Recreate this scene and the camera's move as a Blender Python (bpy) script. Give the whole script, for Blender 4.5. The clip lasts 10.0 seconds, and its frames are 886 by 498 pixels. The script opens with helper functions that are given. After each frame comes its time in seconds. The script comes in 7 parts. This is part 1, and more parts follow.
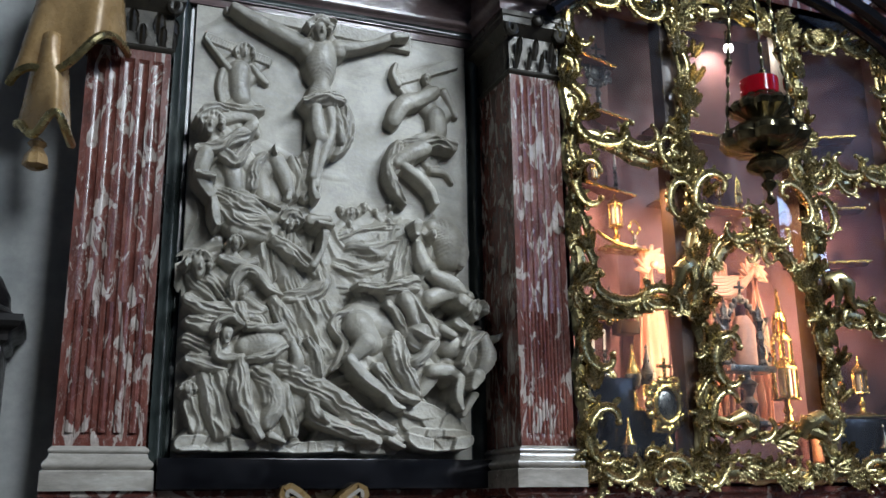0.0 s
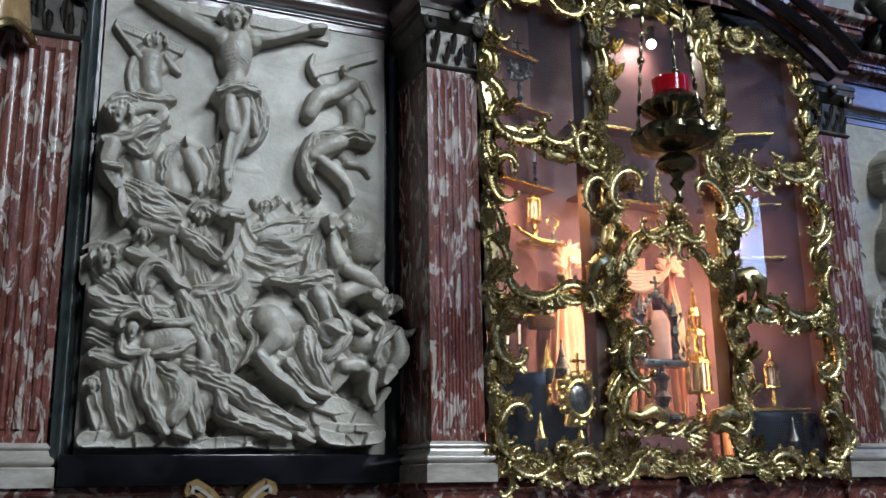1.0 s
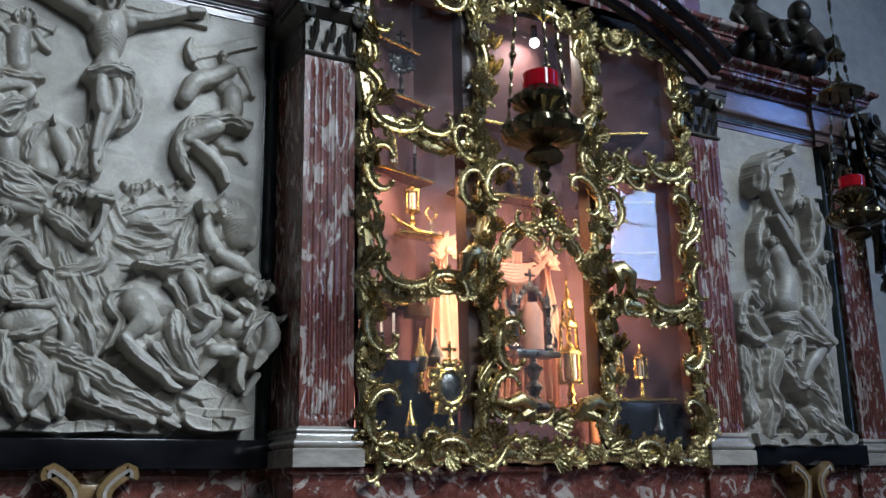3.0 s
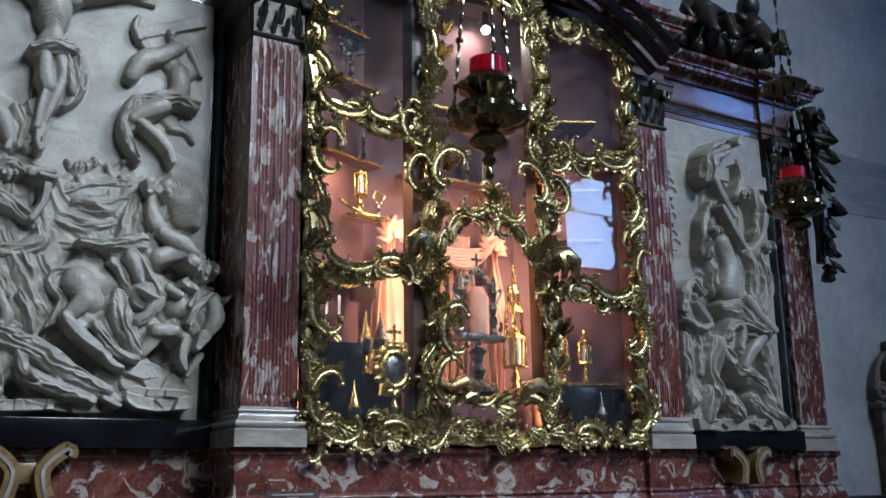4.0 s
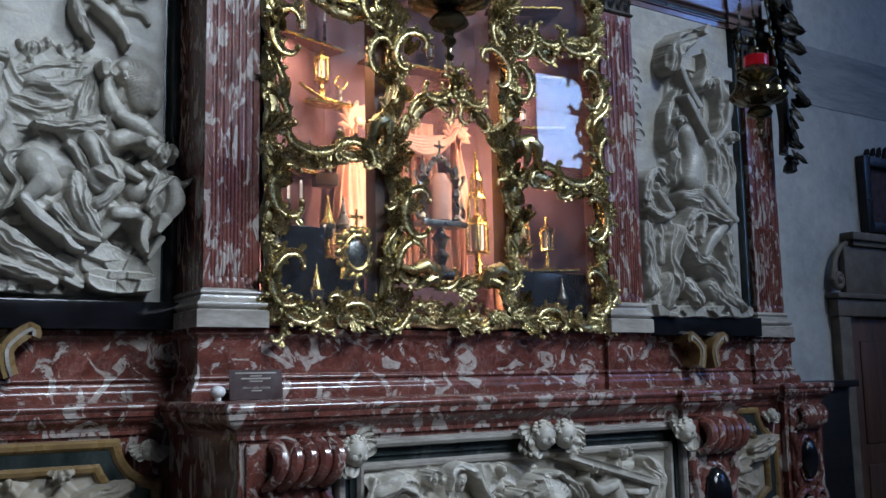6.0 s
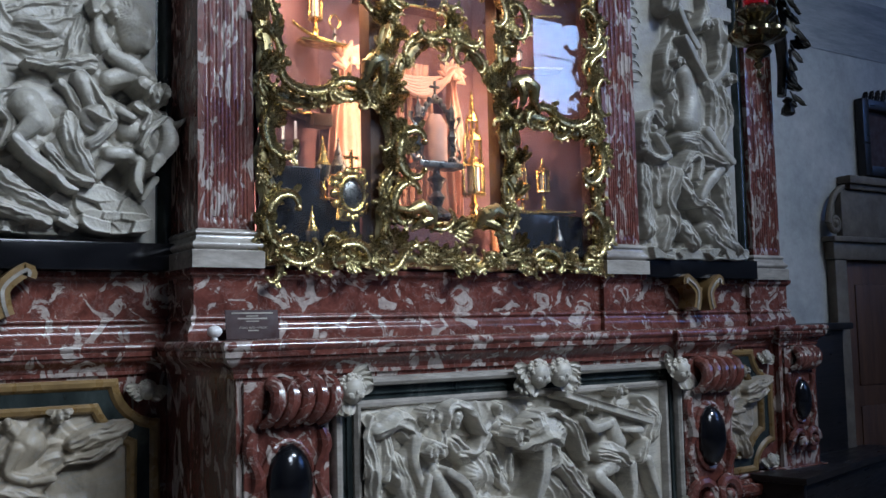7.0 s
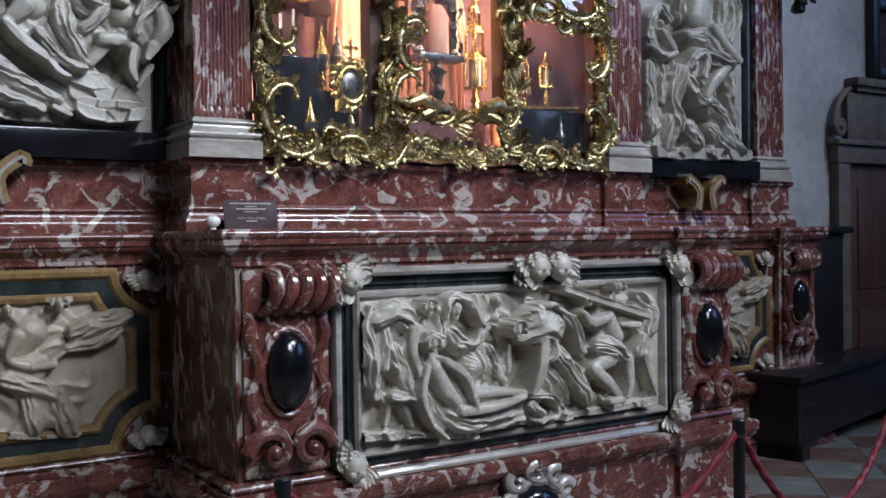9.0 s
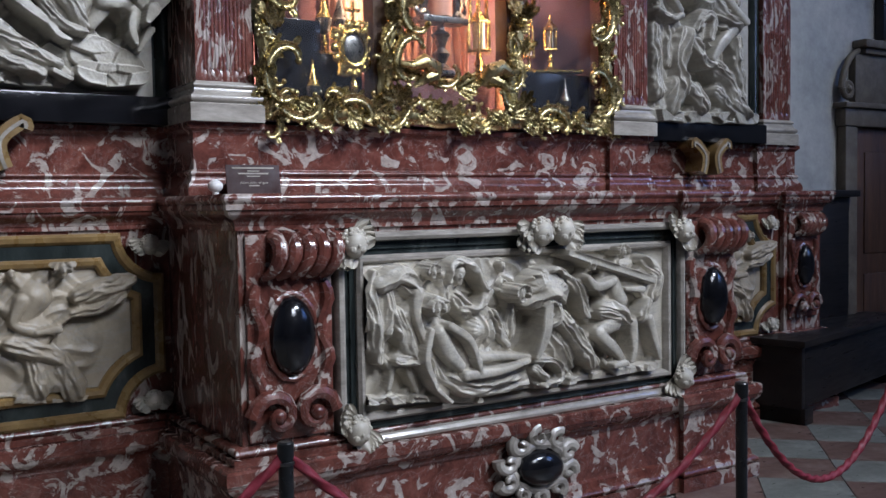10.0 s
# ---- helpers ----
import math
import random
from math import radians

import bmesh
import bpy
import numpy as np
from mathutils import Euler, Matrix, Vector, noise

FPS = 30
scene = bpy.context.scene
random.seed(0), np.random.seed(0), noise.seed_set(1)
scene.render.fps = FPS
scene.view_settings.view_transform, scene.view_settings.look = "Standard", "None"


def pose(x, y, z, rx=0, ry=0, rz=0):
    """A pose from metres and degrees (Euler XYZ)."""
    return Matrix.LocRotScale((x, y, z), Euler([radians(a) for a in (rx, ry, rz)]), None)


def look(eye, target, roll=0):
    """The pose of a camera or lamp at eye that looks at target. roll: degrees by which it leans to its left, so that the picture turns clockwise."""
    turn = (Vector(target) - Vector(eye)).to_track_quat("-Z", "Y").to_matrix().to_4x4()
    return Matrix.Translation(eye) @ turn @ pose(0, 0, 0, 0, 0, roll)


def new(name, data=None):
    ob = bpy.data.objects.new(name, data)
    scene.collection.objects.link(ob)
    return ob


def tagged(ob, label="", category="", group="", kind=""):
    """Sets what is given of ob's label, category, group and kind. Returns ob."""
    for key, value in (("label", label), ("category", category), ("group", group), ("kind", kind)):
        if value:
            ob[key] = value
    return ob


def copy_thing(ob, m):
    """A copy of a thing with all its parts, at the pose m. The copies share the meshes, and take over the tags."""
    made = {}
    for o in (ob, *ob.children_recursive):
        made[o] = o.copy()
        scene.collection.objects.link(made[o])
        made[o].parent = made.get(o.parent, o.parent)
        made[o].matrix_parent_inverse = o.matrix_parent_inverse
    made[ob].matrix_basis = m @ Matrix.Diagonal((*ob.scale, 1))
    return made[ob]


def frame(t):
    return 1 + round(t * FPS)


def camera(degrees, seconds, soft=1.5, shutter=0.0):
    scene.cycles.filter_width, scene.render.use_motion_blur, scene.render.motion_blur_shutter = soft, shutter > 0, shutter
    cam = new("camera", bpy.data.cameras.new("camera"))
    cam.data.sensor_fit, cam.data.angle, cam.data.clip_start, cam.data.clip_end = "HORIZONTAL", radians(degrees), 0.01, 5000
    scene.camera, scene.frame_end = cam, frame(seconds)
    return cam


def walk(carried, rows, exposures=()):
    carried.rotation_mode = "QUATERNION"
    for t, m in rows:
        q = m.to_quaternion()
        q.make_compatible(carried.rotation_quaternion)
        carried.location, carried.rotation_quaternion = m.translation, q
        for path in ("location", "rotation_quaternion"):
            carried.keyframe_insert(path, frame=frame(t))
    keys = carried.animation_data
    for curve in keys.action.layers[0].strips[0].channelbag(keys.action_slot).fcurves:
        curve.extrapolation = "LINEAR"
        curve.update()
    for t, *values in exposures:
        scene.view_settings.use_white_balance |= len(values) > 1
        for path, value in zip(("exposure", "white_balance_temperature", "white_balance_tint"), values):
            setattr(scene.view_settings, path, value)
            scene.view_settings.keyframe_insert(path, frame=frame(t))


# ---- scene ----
cam = camera(49.3, 10.0)
PATH = [
    (0, (-2.907, -3.52, 1.687), (-2.21, -1.718, 2.203), -0.7),
    (0.5, (-2.832, -3.551, 1.731), (-2.086, -1.76, 2.215), -0.7),
    (1, (-2.757, -3.581, 1.735), (-1.966, -1.808, 2.216), -0.9),
    (1.5, (-2.716, -3.6, 1.716), (-1.883, -1.849, 2.204), -1.1),
    (2, (-2.676, -3.627, 1.693), (-1.799, -1.898, 2.183), -1.6),
    (2.5, (-2.645, -3.647, 1.674), (-1.732, -1.936, 2.165), -1.4),
    (4, (-2.574, -3.733, 1.63), (-1.55, -2.078, 2.09), -0.8),
    (4.5, (-2.562, -3.745, 1.615), (-1.516, -2.096, 2.046), -0.7),
    (5, (-2.55, -3.757, 1.601), (-1.48, -2.111, 1.984), -0.5),
    (5.5, (-2.532, -3.767, 1.57), (-1.445, -2.12, 1.896), -1.2),
    (6, (-2.528, -3.767, 1.537), (-1.443, -2.108, 1.802), -1.1),
    (7.5, (-2.509, -3.751, 1.477), (-1.409, -2.085, 1.593), -1.2),
    (8, (-2.503, -3.748, 1.46), (-1.399, -2.082, 1.527), -0.7),
    (8.5, (-2.498, -3.745, 1.445), (-1.4, -2.073, 1.465), -0.8),
    (9, (-2.496, -3.728, 1.422), (-1.402, -2.055, 1.4), -0.8),
    (9.5, (-2.492, -3.726, 1.423), (-1.408, -2.047, 1.358), -0.8),
    (10, (-2.484, -3.723, 1.419), (-1.401, -2.045, 1.325), -0.9),
]
walk(cam, [(t, look(eye, target, roll)) for t, eye, target, roll in PATH],
     [(0.0, 0.02, 6250, 10), (2.5, -0.17, 6050, 10), (5.0, -0.22, 5750, 10), (7.5, 0.0, 5850, 13), (10.0, 0.27, 6200, 18)])

# ---- light ----
FLOOR = 0.06
room_world = bpy.data.worlds.new("sky")
scene.world = room_world
room_world.use_nodes = True
wn = room_world.node_tree
sky = wn.nodes.new("ShaderNodeTexSky")
sky.sky_type, sky.sun_disc, sky.sun_elevation, sky.sun_rotation = "NISHITA", False, radians(35), radians(200)
wn.links.new(sky.outputs[0], wn.nodes["Background"].inputs[0])
wn.nodes["Background"].inputs[1].default_value = 0.12


def area_lamp(name, at, target, sx, sy, power, colour, spread=180):
    data = bpy.data.lights.new(name, "AREA")
    data.shape, data.size, data.size_y, data.energy, data.color = "RECTANGLE", sx, sy, power, colour
    data.spread = radians(spread)
    ob = new(name, data)
    ob.matrix_world = look(at, target)
    return ob


# daylight in the two window openings of the wall opposite, and the warm lamps inside the cabinet
area_lamp("window_light", (7.6, -7.9, 5.65), (7.6, 0, 5.65), 1.0, 1.5, 60, (0.42, 0.60, 1.0))
area_lamp("window_light", (9.88, -6.3, 6.8), (2.0, -6.3, 6.8), 1.4, 4.1, 135, (0.16, 0.36, 1.0))
# the next two windows are unseen, added to light the reliefs and front
area_lamp("window_light", (4.2, -7.9, 9.7), (-0.7, 0, 1.9), 2.4, 1.2, 150, (0.82, 0.92, 1.0), 54)
area_lamp("window_light", (0.1, -7.9, 6.9), (-2.3, 0, 2.0), 2.0, 2.6, 76, (0.86, 0.94, 1.0), 66)
area_lamp("cabinet_light", (-0.36, 0.145, 2.42), (-0.36, 0.60, 2.40), 0.05, 0.85, 6, (1.0, 0.66, 0.41), 170)
area_lamp("cabinet_light", (0.37, 0.145, 2.42), (0.20, 0.60, 2.40), 0.05, 0.85, 9, (1.0, 0.66, 0.41), 170)
area_lamp("cabinet_light", (-0.05, 0.12, 3.10), (-0.02, 0.38, 2.2), 0.50, 0.04, 8, (1.0, 0.68, 0.44))
area_lamp("cabinet_light", (-0.62, 0.12, 3.10), (-0.55, 0.36, 2.2), 0.36, 0.04, 5, (1.0, 0.68, 0.44))
area_lamp("cabinet_light", (0.20, 0.34, 4.08), (0.0, 0.3, 1.0), 0.06, 0.06, 5, (1.0, 0.88, 0.76))
area_lamp("cabinet_light", (-0.88, 0.15, 2.75), (-0.5, 0.50, 2.7), 0.03, 1.9, 4.2, (1.0, 0.74, 0.56), 110)
area_lamp("cabinet_light", (0.43, 0.16, 2.6), (0.80, 0.40, 2.5), 0.03, 1.5, 5, (1.0, 0.62, 0.42), 130)

# ---- materials ----
def material(name, rough=0.5, metal=0.0):
    m = bpy.data.materials.new(name)
    m.use_nodes = True
    b = m.node_tree.nodes["Principled BSDF"]
    b.inputs["Roughness"].default_value, b.inputs["Metallic"].default_value = rough, metal
    return m, m.node_tree, b


def node(nt, kind, **values):
    n = nt.nodes.new(kind)
    for key, value in values.items():
        n.inputs[key].default_value = value
    return n


def coords(nt, scale=(1, 1, 1)):
    tc = nt.nodes.new("ShaderNodeTexCoord")
    mp = node(nt, "ShaderNodeMapping", Scale=scale)
    nt.links.new(tc.outputs["Object"], mp.inputs["Vector"])
    return mp.outputs[0]


def noise_of(nt, vec, scale, detail=4.0, rough=0.55, distort=0.0):
    n = node(nt, "ShaderNodeTexNoise", Scale=scale, Detail=detail, Roughness=rough, Distortion=distort)
    nt.links.new(vec, n.inputs["Vector"])
    return n.outputs["Fac"]


def ramp(nt, fac, *stops):
    r = nt.nodes.new("ShaderNodeValToRGB")
    while len(r.color_ramp.elements) < len(stops):
        r.color_ramp.elements.new(0.5)
    for e, (p, c) in zip(r.color_ramp.elements, stops):
        e.position, e.color = p, (*c, 1) if len(c) == 3 else c
    nt.links.new(fac, r.inputs[0])
    return r.outputs[0]


def mix(nt, fac, a, b, how="MIX"):
    n = nt.nodes.new("ShaderNodeMix")
    n.data_type, n.blend_type = "RGBA", how
    for s, v in ((n.inputs[0], fac), (n.inputs[6], a), (n.inputs[7], b)):
        if isinstance(v, (int, float)):
            s.default_value = v
        elif isinstance(v, tuple):
            s.default_value = (*v, 1)
        else:
            nt.links.new(v, s)
    return n.outputs[2]


def bump(nt, b, height, strength, distance=0.01):
    n = node(nt, "ShaderNodeBump", Strength=strength, Distance=distance)
    nt.links.new(height, n.inputs["Height"])
    nt.links.new(n.outputs[0], b.inputs["Normal"])


def bw(v):
    return (v, v, v)


def red_marble(name, stretch, white, seed):
    """Red-brown breccia with grey-white clouds and fine veins, polished."""
    m, nt, b = material(name, 0.2)
    tc = nt.nodes.new("ShaderNodeTexCoord")
    mp = node(nt, "ShaderNodeMapping", Scale=stretch, Location=(seed, seed * 2.3, seed * 0.7))
    nt.links.new(tc.outputs["Object"], mp.inputs["Vector"])
    v = mp.outputs[0]
    red = ramp(nt, noise_of(nt, v, 9, 8, 0.65, 0.6), (0.3, (0.062, 0.018, 0.013)), (0.55, (0.145, 0.046, 0.033)), (0.75, (0.22, 0.09, 0.066)))
    cloud = ramp(nt, noise_of(nt, v, 9.5, 9, 0.60, 1.2), (white, bw(0.0)), (white + 0.03, bw(0.8)), (white + 0.2, bw(1.0)))
    pale = ramp(nt, noise_of(nt, v, 21, 6, 0.6), (0.3, (0.30, 0.245, 0.215)), (0.7, (0.53, 0.47, 0.41)))
    col = mix(nt, cloud, red, pale)
    vein = ramp(nt, noise_of(nt, v, 4.2, 10, 0.7, 2.5), (0.485, bw(0.0)), (0.5, bw(0.22)), (0.515, bw(0.0)))
    col = mix(nt, vein, col, (0.42, 0.36, 0.33))
    dust = ramp(nt, noise_of(nt, v, 60, 4, 0.7), (0.35, bw(0.72)), (0.65, bw(1.0)))
    nt.links.new(mix(nt, 1.0, col, dust, "MULTIPLY"), b.inputs["Base Color"])
    nt.links.new(ramp(nt, noise_of(nt, v, 5, 5), (0.3, bw(0.12)), (0.75, bw(0.33))), b.inputs["Roughness"])
    bump(nt, b, noise_of(nt, v, 30, 4), 0.08, 0.01)
    return m


RED = red_marble("red_breccia_marble", (1, 1, 1), 0.545, 0.0)
RED_SHAFT = red_marble("red_breccia_marble_upright", (2.0, 2.0, 0.7), 0.54, 3.1)
RED_SIDE = red_marble("dull_breccia_marble", (1.3, 1.3, 0.55), 0.53, 7.7)


def carved_marble(name, dark, light):
    m, nt, b = material(name, 0.3)
    v = coords(nt)
    base = ramp(nt, noise_of(nt, v, 3.0, 6, 0.6, 0.5), (0.3, dark), (0.7, light))
    vein = ramp(nt, noise_of(nt, coords(nt, (0.8, 0.8, 3.2)), 2.4, 9, 0.7, 1.8), (0.47, bw(0.0)), (0.5, bw(0.5)), (0.53, bw(0.0)))
    base = mix(nt, vein, base, (0.30, 0.29, 0.27))
    grime = ramp(nt, noise_of(nt, v, 14, 6, 0.7), (0.3, bw(0.7)), (0.65, bw(1.0)))
    nt.links.new(mix(nt, 1.0, base, grime, "MULTIPLY"), b.inputs["Base Color"])
    nt.links.new(ramp(nt, noise_of(nt, v, 9, 4), (0.3, bw(0.34)), (0.7, bw(0.52))), b.inputs["Roughness"])
    bump(nt, b, noise_of(nt, v, 70, 5), 0.12, 0.004)
    return m


WHITE = carved_marble("white_carved_marble", (0.40, 0.36, 0.285), (0.58, 0.53, 0.435))
# the white marble darkened, for the weaker light on both great reliefs
DIMMED_WHITE = carved_marble("dimmed_carved_marble", (0.30, 0.275, 0.222), (0.46, 0.425, 0.355))
# yellowish, and darker than the stone: the shade on the wing panels is in its colour
SHADED_CREAM = carved_marble("shaded_cream_marble", (0.24, 0.195, 0.135), (0.38, 0.32, 0.235))


def mottled(name, stops, scale, rough, metal=0.0, relief=0.1, stretch=(1, 1, 1), distort=0.4):
    m, nt, b = material(name, rough, metal)
    v = coords(nt, stretch)
    fine = ramp(nt, noise_of(nt, v, scale * 7, 5, 0.7), (0.3, bw(0.75)), (0.7, bw(1.0)))
    nt.links.new(mix(nt, 1.0, ramp(nt, noise_of(nt, v, scale, 7, 0.62, distort), *stops), fine, "MULTIPLY"), b.inputs["Base Color"])
    nt.links.new(ramp(nt, noise_of(nt, v, scale * 2.3, 4), (0.3, bw(rough * 0.7)), (0.75, bw(min(1.0, rough * 1.5)))), b.inputs["Roughness"])
    bump(nt, b, noise_of(nt, v, scale * 9, 5), relief, 0.006)
    return m


GREEN = mottled("dark_green_marble", ((0.35, (0.012, 0.016, 0.015)), (0.6, (0.034, 0.042, 0.039)), (0.8, (0.12, 0.132, 0.122))), 9, 0.18, stretch=(1, 1, 0.4))
BLACK = mottled("black_polished_stone", ((0.4, (0.004, 0.004, 0.005)), (0.7, (0.012, 0.012, 0.014))), 10, 0.12)
GREY = mottled("grey_veined_marble", ((0.3, (0.21, 0.185, 0.155)), (0.6, (0.39, 0.355, 0.305)), (0.8, (0.50, 0.465, 0.41))), 7, 0.2, stretch=(0.5, 1, 1.6))
OCHRE = mottled("yellow_siena_marble", ((0.3, (0.12, 0.07, 0.024)), (0.6, (0.23, 0.145, 0.055)), (0.8, (0.34, 0.24, 0.11))), 6, 0.3)
GOLD = mottled("aged_gilding", ((0.32, (0.26, 0.205, 0.095)), (0.5, (0.52, 0.425, 0.20)), (0.75, (0.78, 0.66, 0.37))), 9, 0.27, 0.95, 0.08)
BRONZE = mottled("dark_bronze", ((0.35, (0.09, 0.075, 0.04)), (0.6, (0.22, 0.18, 0.10)), (0.8, (0.42, 0.35, 0.19))), 12, 0.16, 0.92, 0.2)
SILVER = mottled("tarnished_silver", ((0.35, (0.10, 0.10, 0.10)), (0.65, (0.32, 0.31, 0.29))), 14, 0.3, 0.95, 0.2)
BRIGHT = mottled("bright_gold", ((0.3, (0.55, 0.36, 0.09)), (0.7, (0.85, 0.62, 0.22))), 18, 0.22, 0.9, 0.2)
WALL = mottled("aged_lime_plaster", ((0.3, (0.33, 0.34, 0.33)), (0.5, (0.42, 0.42, 0.40)), (0.75, (0.52, 0.51, 0.48))), 1.6, 0.85, relief=0.3)
POLISHED = mottled("polished_grey_red_marble", ((0.3, (0.10, 0.06, 0.058)), (0.6, (0.20, 0.15, 0.145)), (0.8, (0.30, 0.27, 0.26))), 6, 0.07, stretch=(0.5, 1, 1.4))
FRIEZE = mottled("faded_painted_band", ((0.35, (0.20, 0.21, 0.22)), (0.6, (0.31, 0.31, 0.31))), 5, 0.85, stretch=(0.3, 1, 2.5))
WOOD_BLACK = mottled("ebonised_wood", ((0.35, (0.006, 0.005, 0.005)), (0.7, (0.018, 0.014, 0.012))), 6, 0.35, stretch=(0.3, 1, 3))
WOOD = mottled("brown_door_wood", ((0.3, (0.055, 0.024, 0.011)), (0.6, (0.115, 0.052, 0.024)), (0.8, (0.17, 0.082, 0.042))), 5, 0.5, stretch=(2, 2, 0.3))
STONE = mottled("beige_door_stone", ((0.3, (0.10, 0.078, 0.055)), (0.7, (0.18, 0.148, 0.108))), 5, 0.6)
VELVET = mottled("dark_red_lining", ((0.3, (0.12, 0.048, 0.050)), (0.7, (0.20, 0.088, 0.088))), 5, 0.75, relief=0.2)
CLOTH = mottled("pale_pink_silk", ((0.3, (0.52, 0.24, 0.17)), (0.7, (0.68, 0.38, 0.28))), 6, 0.5, relief=0.15)
ROBE = mottled("painted_gilt_wood", ((0.3, (0.24, 0.14, 0.055)), (0.6, (0.42, 0.27, 0.12)), (0.8, (0.55, 0.38, 0.19))), 7, 0.28, 0.1, 0.25)
DARK_CARVED = mottled("dark_gilt_carving", ((0.3, (0.02, 0.018, 0.014)), (0.6, (0.05, 0.042, 0.03)), (0.8, (0.12, 0.10, 0.07))), 9, 0.35, 0.4, 0.25)
ROPE = mottled("crimson_rope", ((0.3, (0.14, 0.008, 0.016)), (0.7, (0.25, 0.018, 0.035))), 30, 0.6)
POST = mottled("black_enamel", ((0.4, (0.008, 0.009, 0.010)), (0.7, (0.018, 0.019, 0.021))), 12, 0.3)
PAPER = mottled("white_porcelain", ((0.3, (0.62, 0.61, 0.58)), (0.7, (0.78, 0.77, 0.74))), 8, 0.35)
SIGN = mottled("dark_red_grey_sign", ((0.3, (0.030, 0.013, 0.012)), (0.7, (0.05, 0.024, 0.022))), 8, 0.7)


def glass(name, colour, rough=0.0, thin=True):
    m, nt, b = material(name, rough)
    nt.nodes.remove(b)
    out = nt.nodes["Material Output"]
    clear = nt.nodes.new("ShaderNodeBsdfTransparent")
    clear.inputs[0].default_value = (*colour, 1)
    shine = nt.nodes.new("ShaderNodeBsdfGlossy")
    shine.inputs["Roughness"].default_value = rough
    lw = nt.nodes.new("ShaderNodeLayerWeight")
    lw.inputs[0].default_value = 0.5
    f5 = nt.nodes.new("ShaderNodeMath")
    f5.operation = "POWER"
    nt.links.new(lw.outputs["Facing"], f5.inputs[0])
    f5.inputs[1].default_value = 5.0
    f = nt.nodes.new("ShaderNodeMath")
    f.operation = "MULTIPLY_ADD"
    nt.links.new(f5.outputs[0], f.inputs[0])
    f.inputs[1].default_value, f.inputs[2].default_value = 0.95, 0.05
    mx = nt.nodes.new("ShaderNodeMixShader")
    nt.links.new(f.outputs[0], mx.inputs[0])
    nt.links.new(clear.outputs[0], mx.inputs[1])
    nt.links.new(shine.outputs[0], mx.inputs[2])
    # grey dust share that also stands in for the pale room's reflected haze
    dust = nt.nodes.new("ShaderNodeBsdfDiffuse")
    dust.inputs[0].default_value = (0.55, 0.55, 0.58, 1)
    dm = nt.nodes.new("ShaderNodeMixShader")
    haze_film = ramp(nt, noise_of(nt, coords(nt), 2.5, 5), (0.3, bw(0.008)), (0.75, bw(0.024)))
    nt.links.new(haze_film, dm.inputs[0])
    nt.links.new(mx.outputs[0], dm.inputs[1])
    nt.links.new(dust.outputs[0], dm.inputs[2])
    nt.links.new(dm.outputs[0], out.inputs[0])
    return m


PANE = glass("window_glass", (0.93, 0.94, 0.93), 0.01)
RED_GLASS = material("ruby_glass", 0.08)[0]
rb = RED_GLASS.node_tree.nodes["Principled BSDF"]
rb.inputs["Base Color"].default_value = (0.36, 0.004, 0.012, 1)
rb.inputs["Transmission Weight"].default_value = 0.6
rb.inputs["Emission Color"].default_value = (1.0, 0.02, 0.05, 1)
rb.inputs["Emission Strength"].default_value = 0.05

# ---- mesh tools ----
def thing(name, label, category, group="", at=(0, 0, 0), kind=""):
    ob = new(name)
    ob.location = at
    return tagged(ob, label, category, group, kind)


def put(name, verts, faces, mat, parent=None, label="", smooth=True, angle=35):
    me = bpy.data.meshes.new(name)
    me.from_pydata([tuple(v) for v in verts], [], faces)
    me.validate()
    bm = bmesh.new()
    bm.from_mesh(me)
    bmesh.ops.recalc_face_normals(bm, faces=bm.faces)
    bm.to_mesh(me)
    bm.free()
    return put_mesh(name, me, mat, parent, label, smooth, angle)


def put_mesh(name, me, mat, parent=None, label="", smooth=True, angle=35):
    me.materials.append(mat)
    if smooth:
        me.shade_smooth()
        if angle:
            me.set_sharp_from_angle(angle=radians(angle))
    ob = new(name, me)
    if parent is not None:
        ob.parent = parent
    if label:
        ob["label"] = label
    return ob


def part(name, bm, mat, parent=None, label="", smooth=True, angle=35):
    me = bpy.data.meshes.new(name)
    bmesh.ops.recalc_face_normals(bm, faces=bm.faces)
    bm.to_mesh(me)
    bm.free()
    return put_mesh(name, me, mat, parent, label, smooth, angle)


def box(bm, x0, x1, y0, y1, z0, z1, bevel=0.004):
    r = bmesh.ops.create_cube(bm, size=1.0, matrix=Matrix.LocRotScale(((x0 + x1) / 2, (y0 + y1) / 2, (z0 + z1) / 2), None, (abs(x1 - x0), abs(y1 - y0), abs(z1 - z0))))
    if bevel:
        bmesh.ops.bevel(bm, geom=list({e for v in r["verts"] for e in v.link_edges}), offset=bevel, segments=2, affect="EDGES", profile=0.6)
    return bm


def block(name, x0, x1, y0, y1, z0, z1, mat, parent=None, label="", bevel=0.004):
    return part(name, box(bmesh.new(), x0, x1, y0, y1, z0, z1, bevel), mat, parent, label)


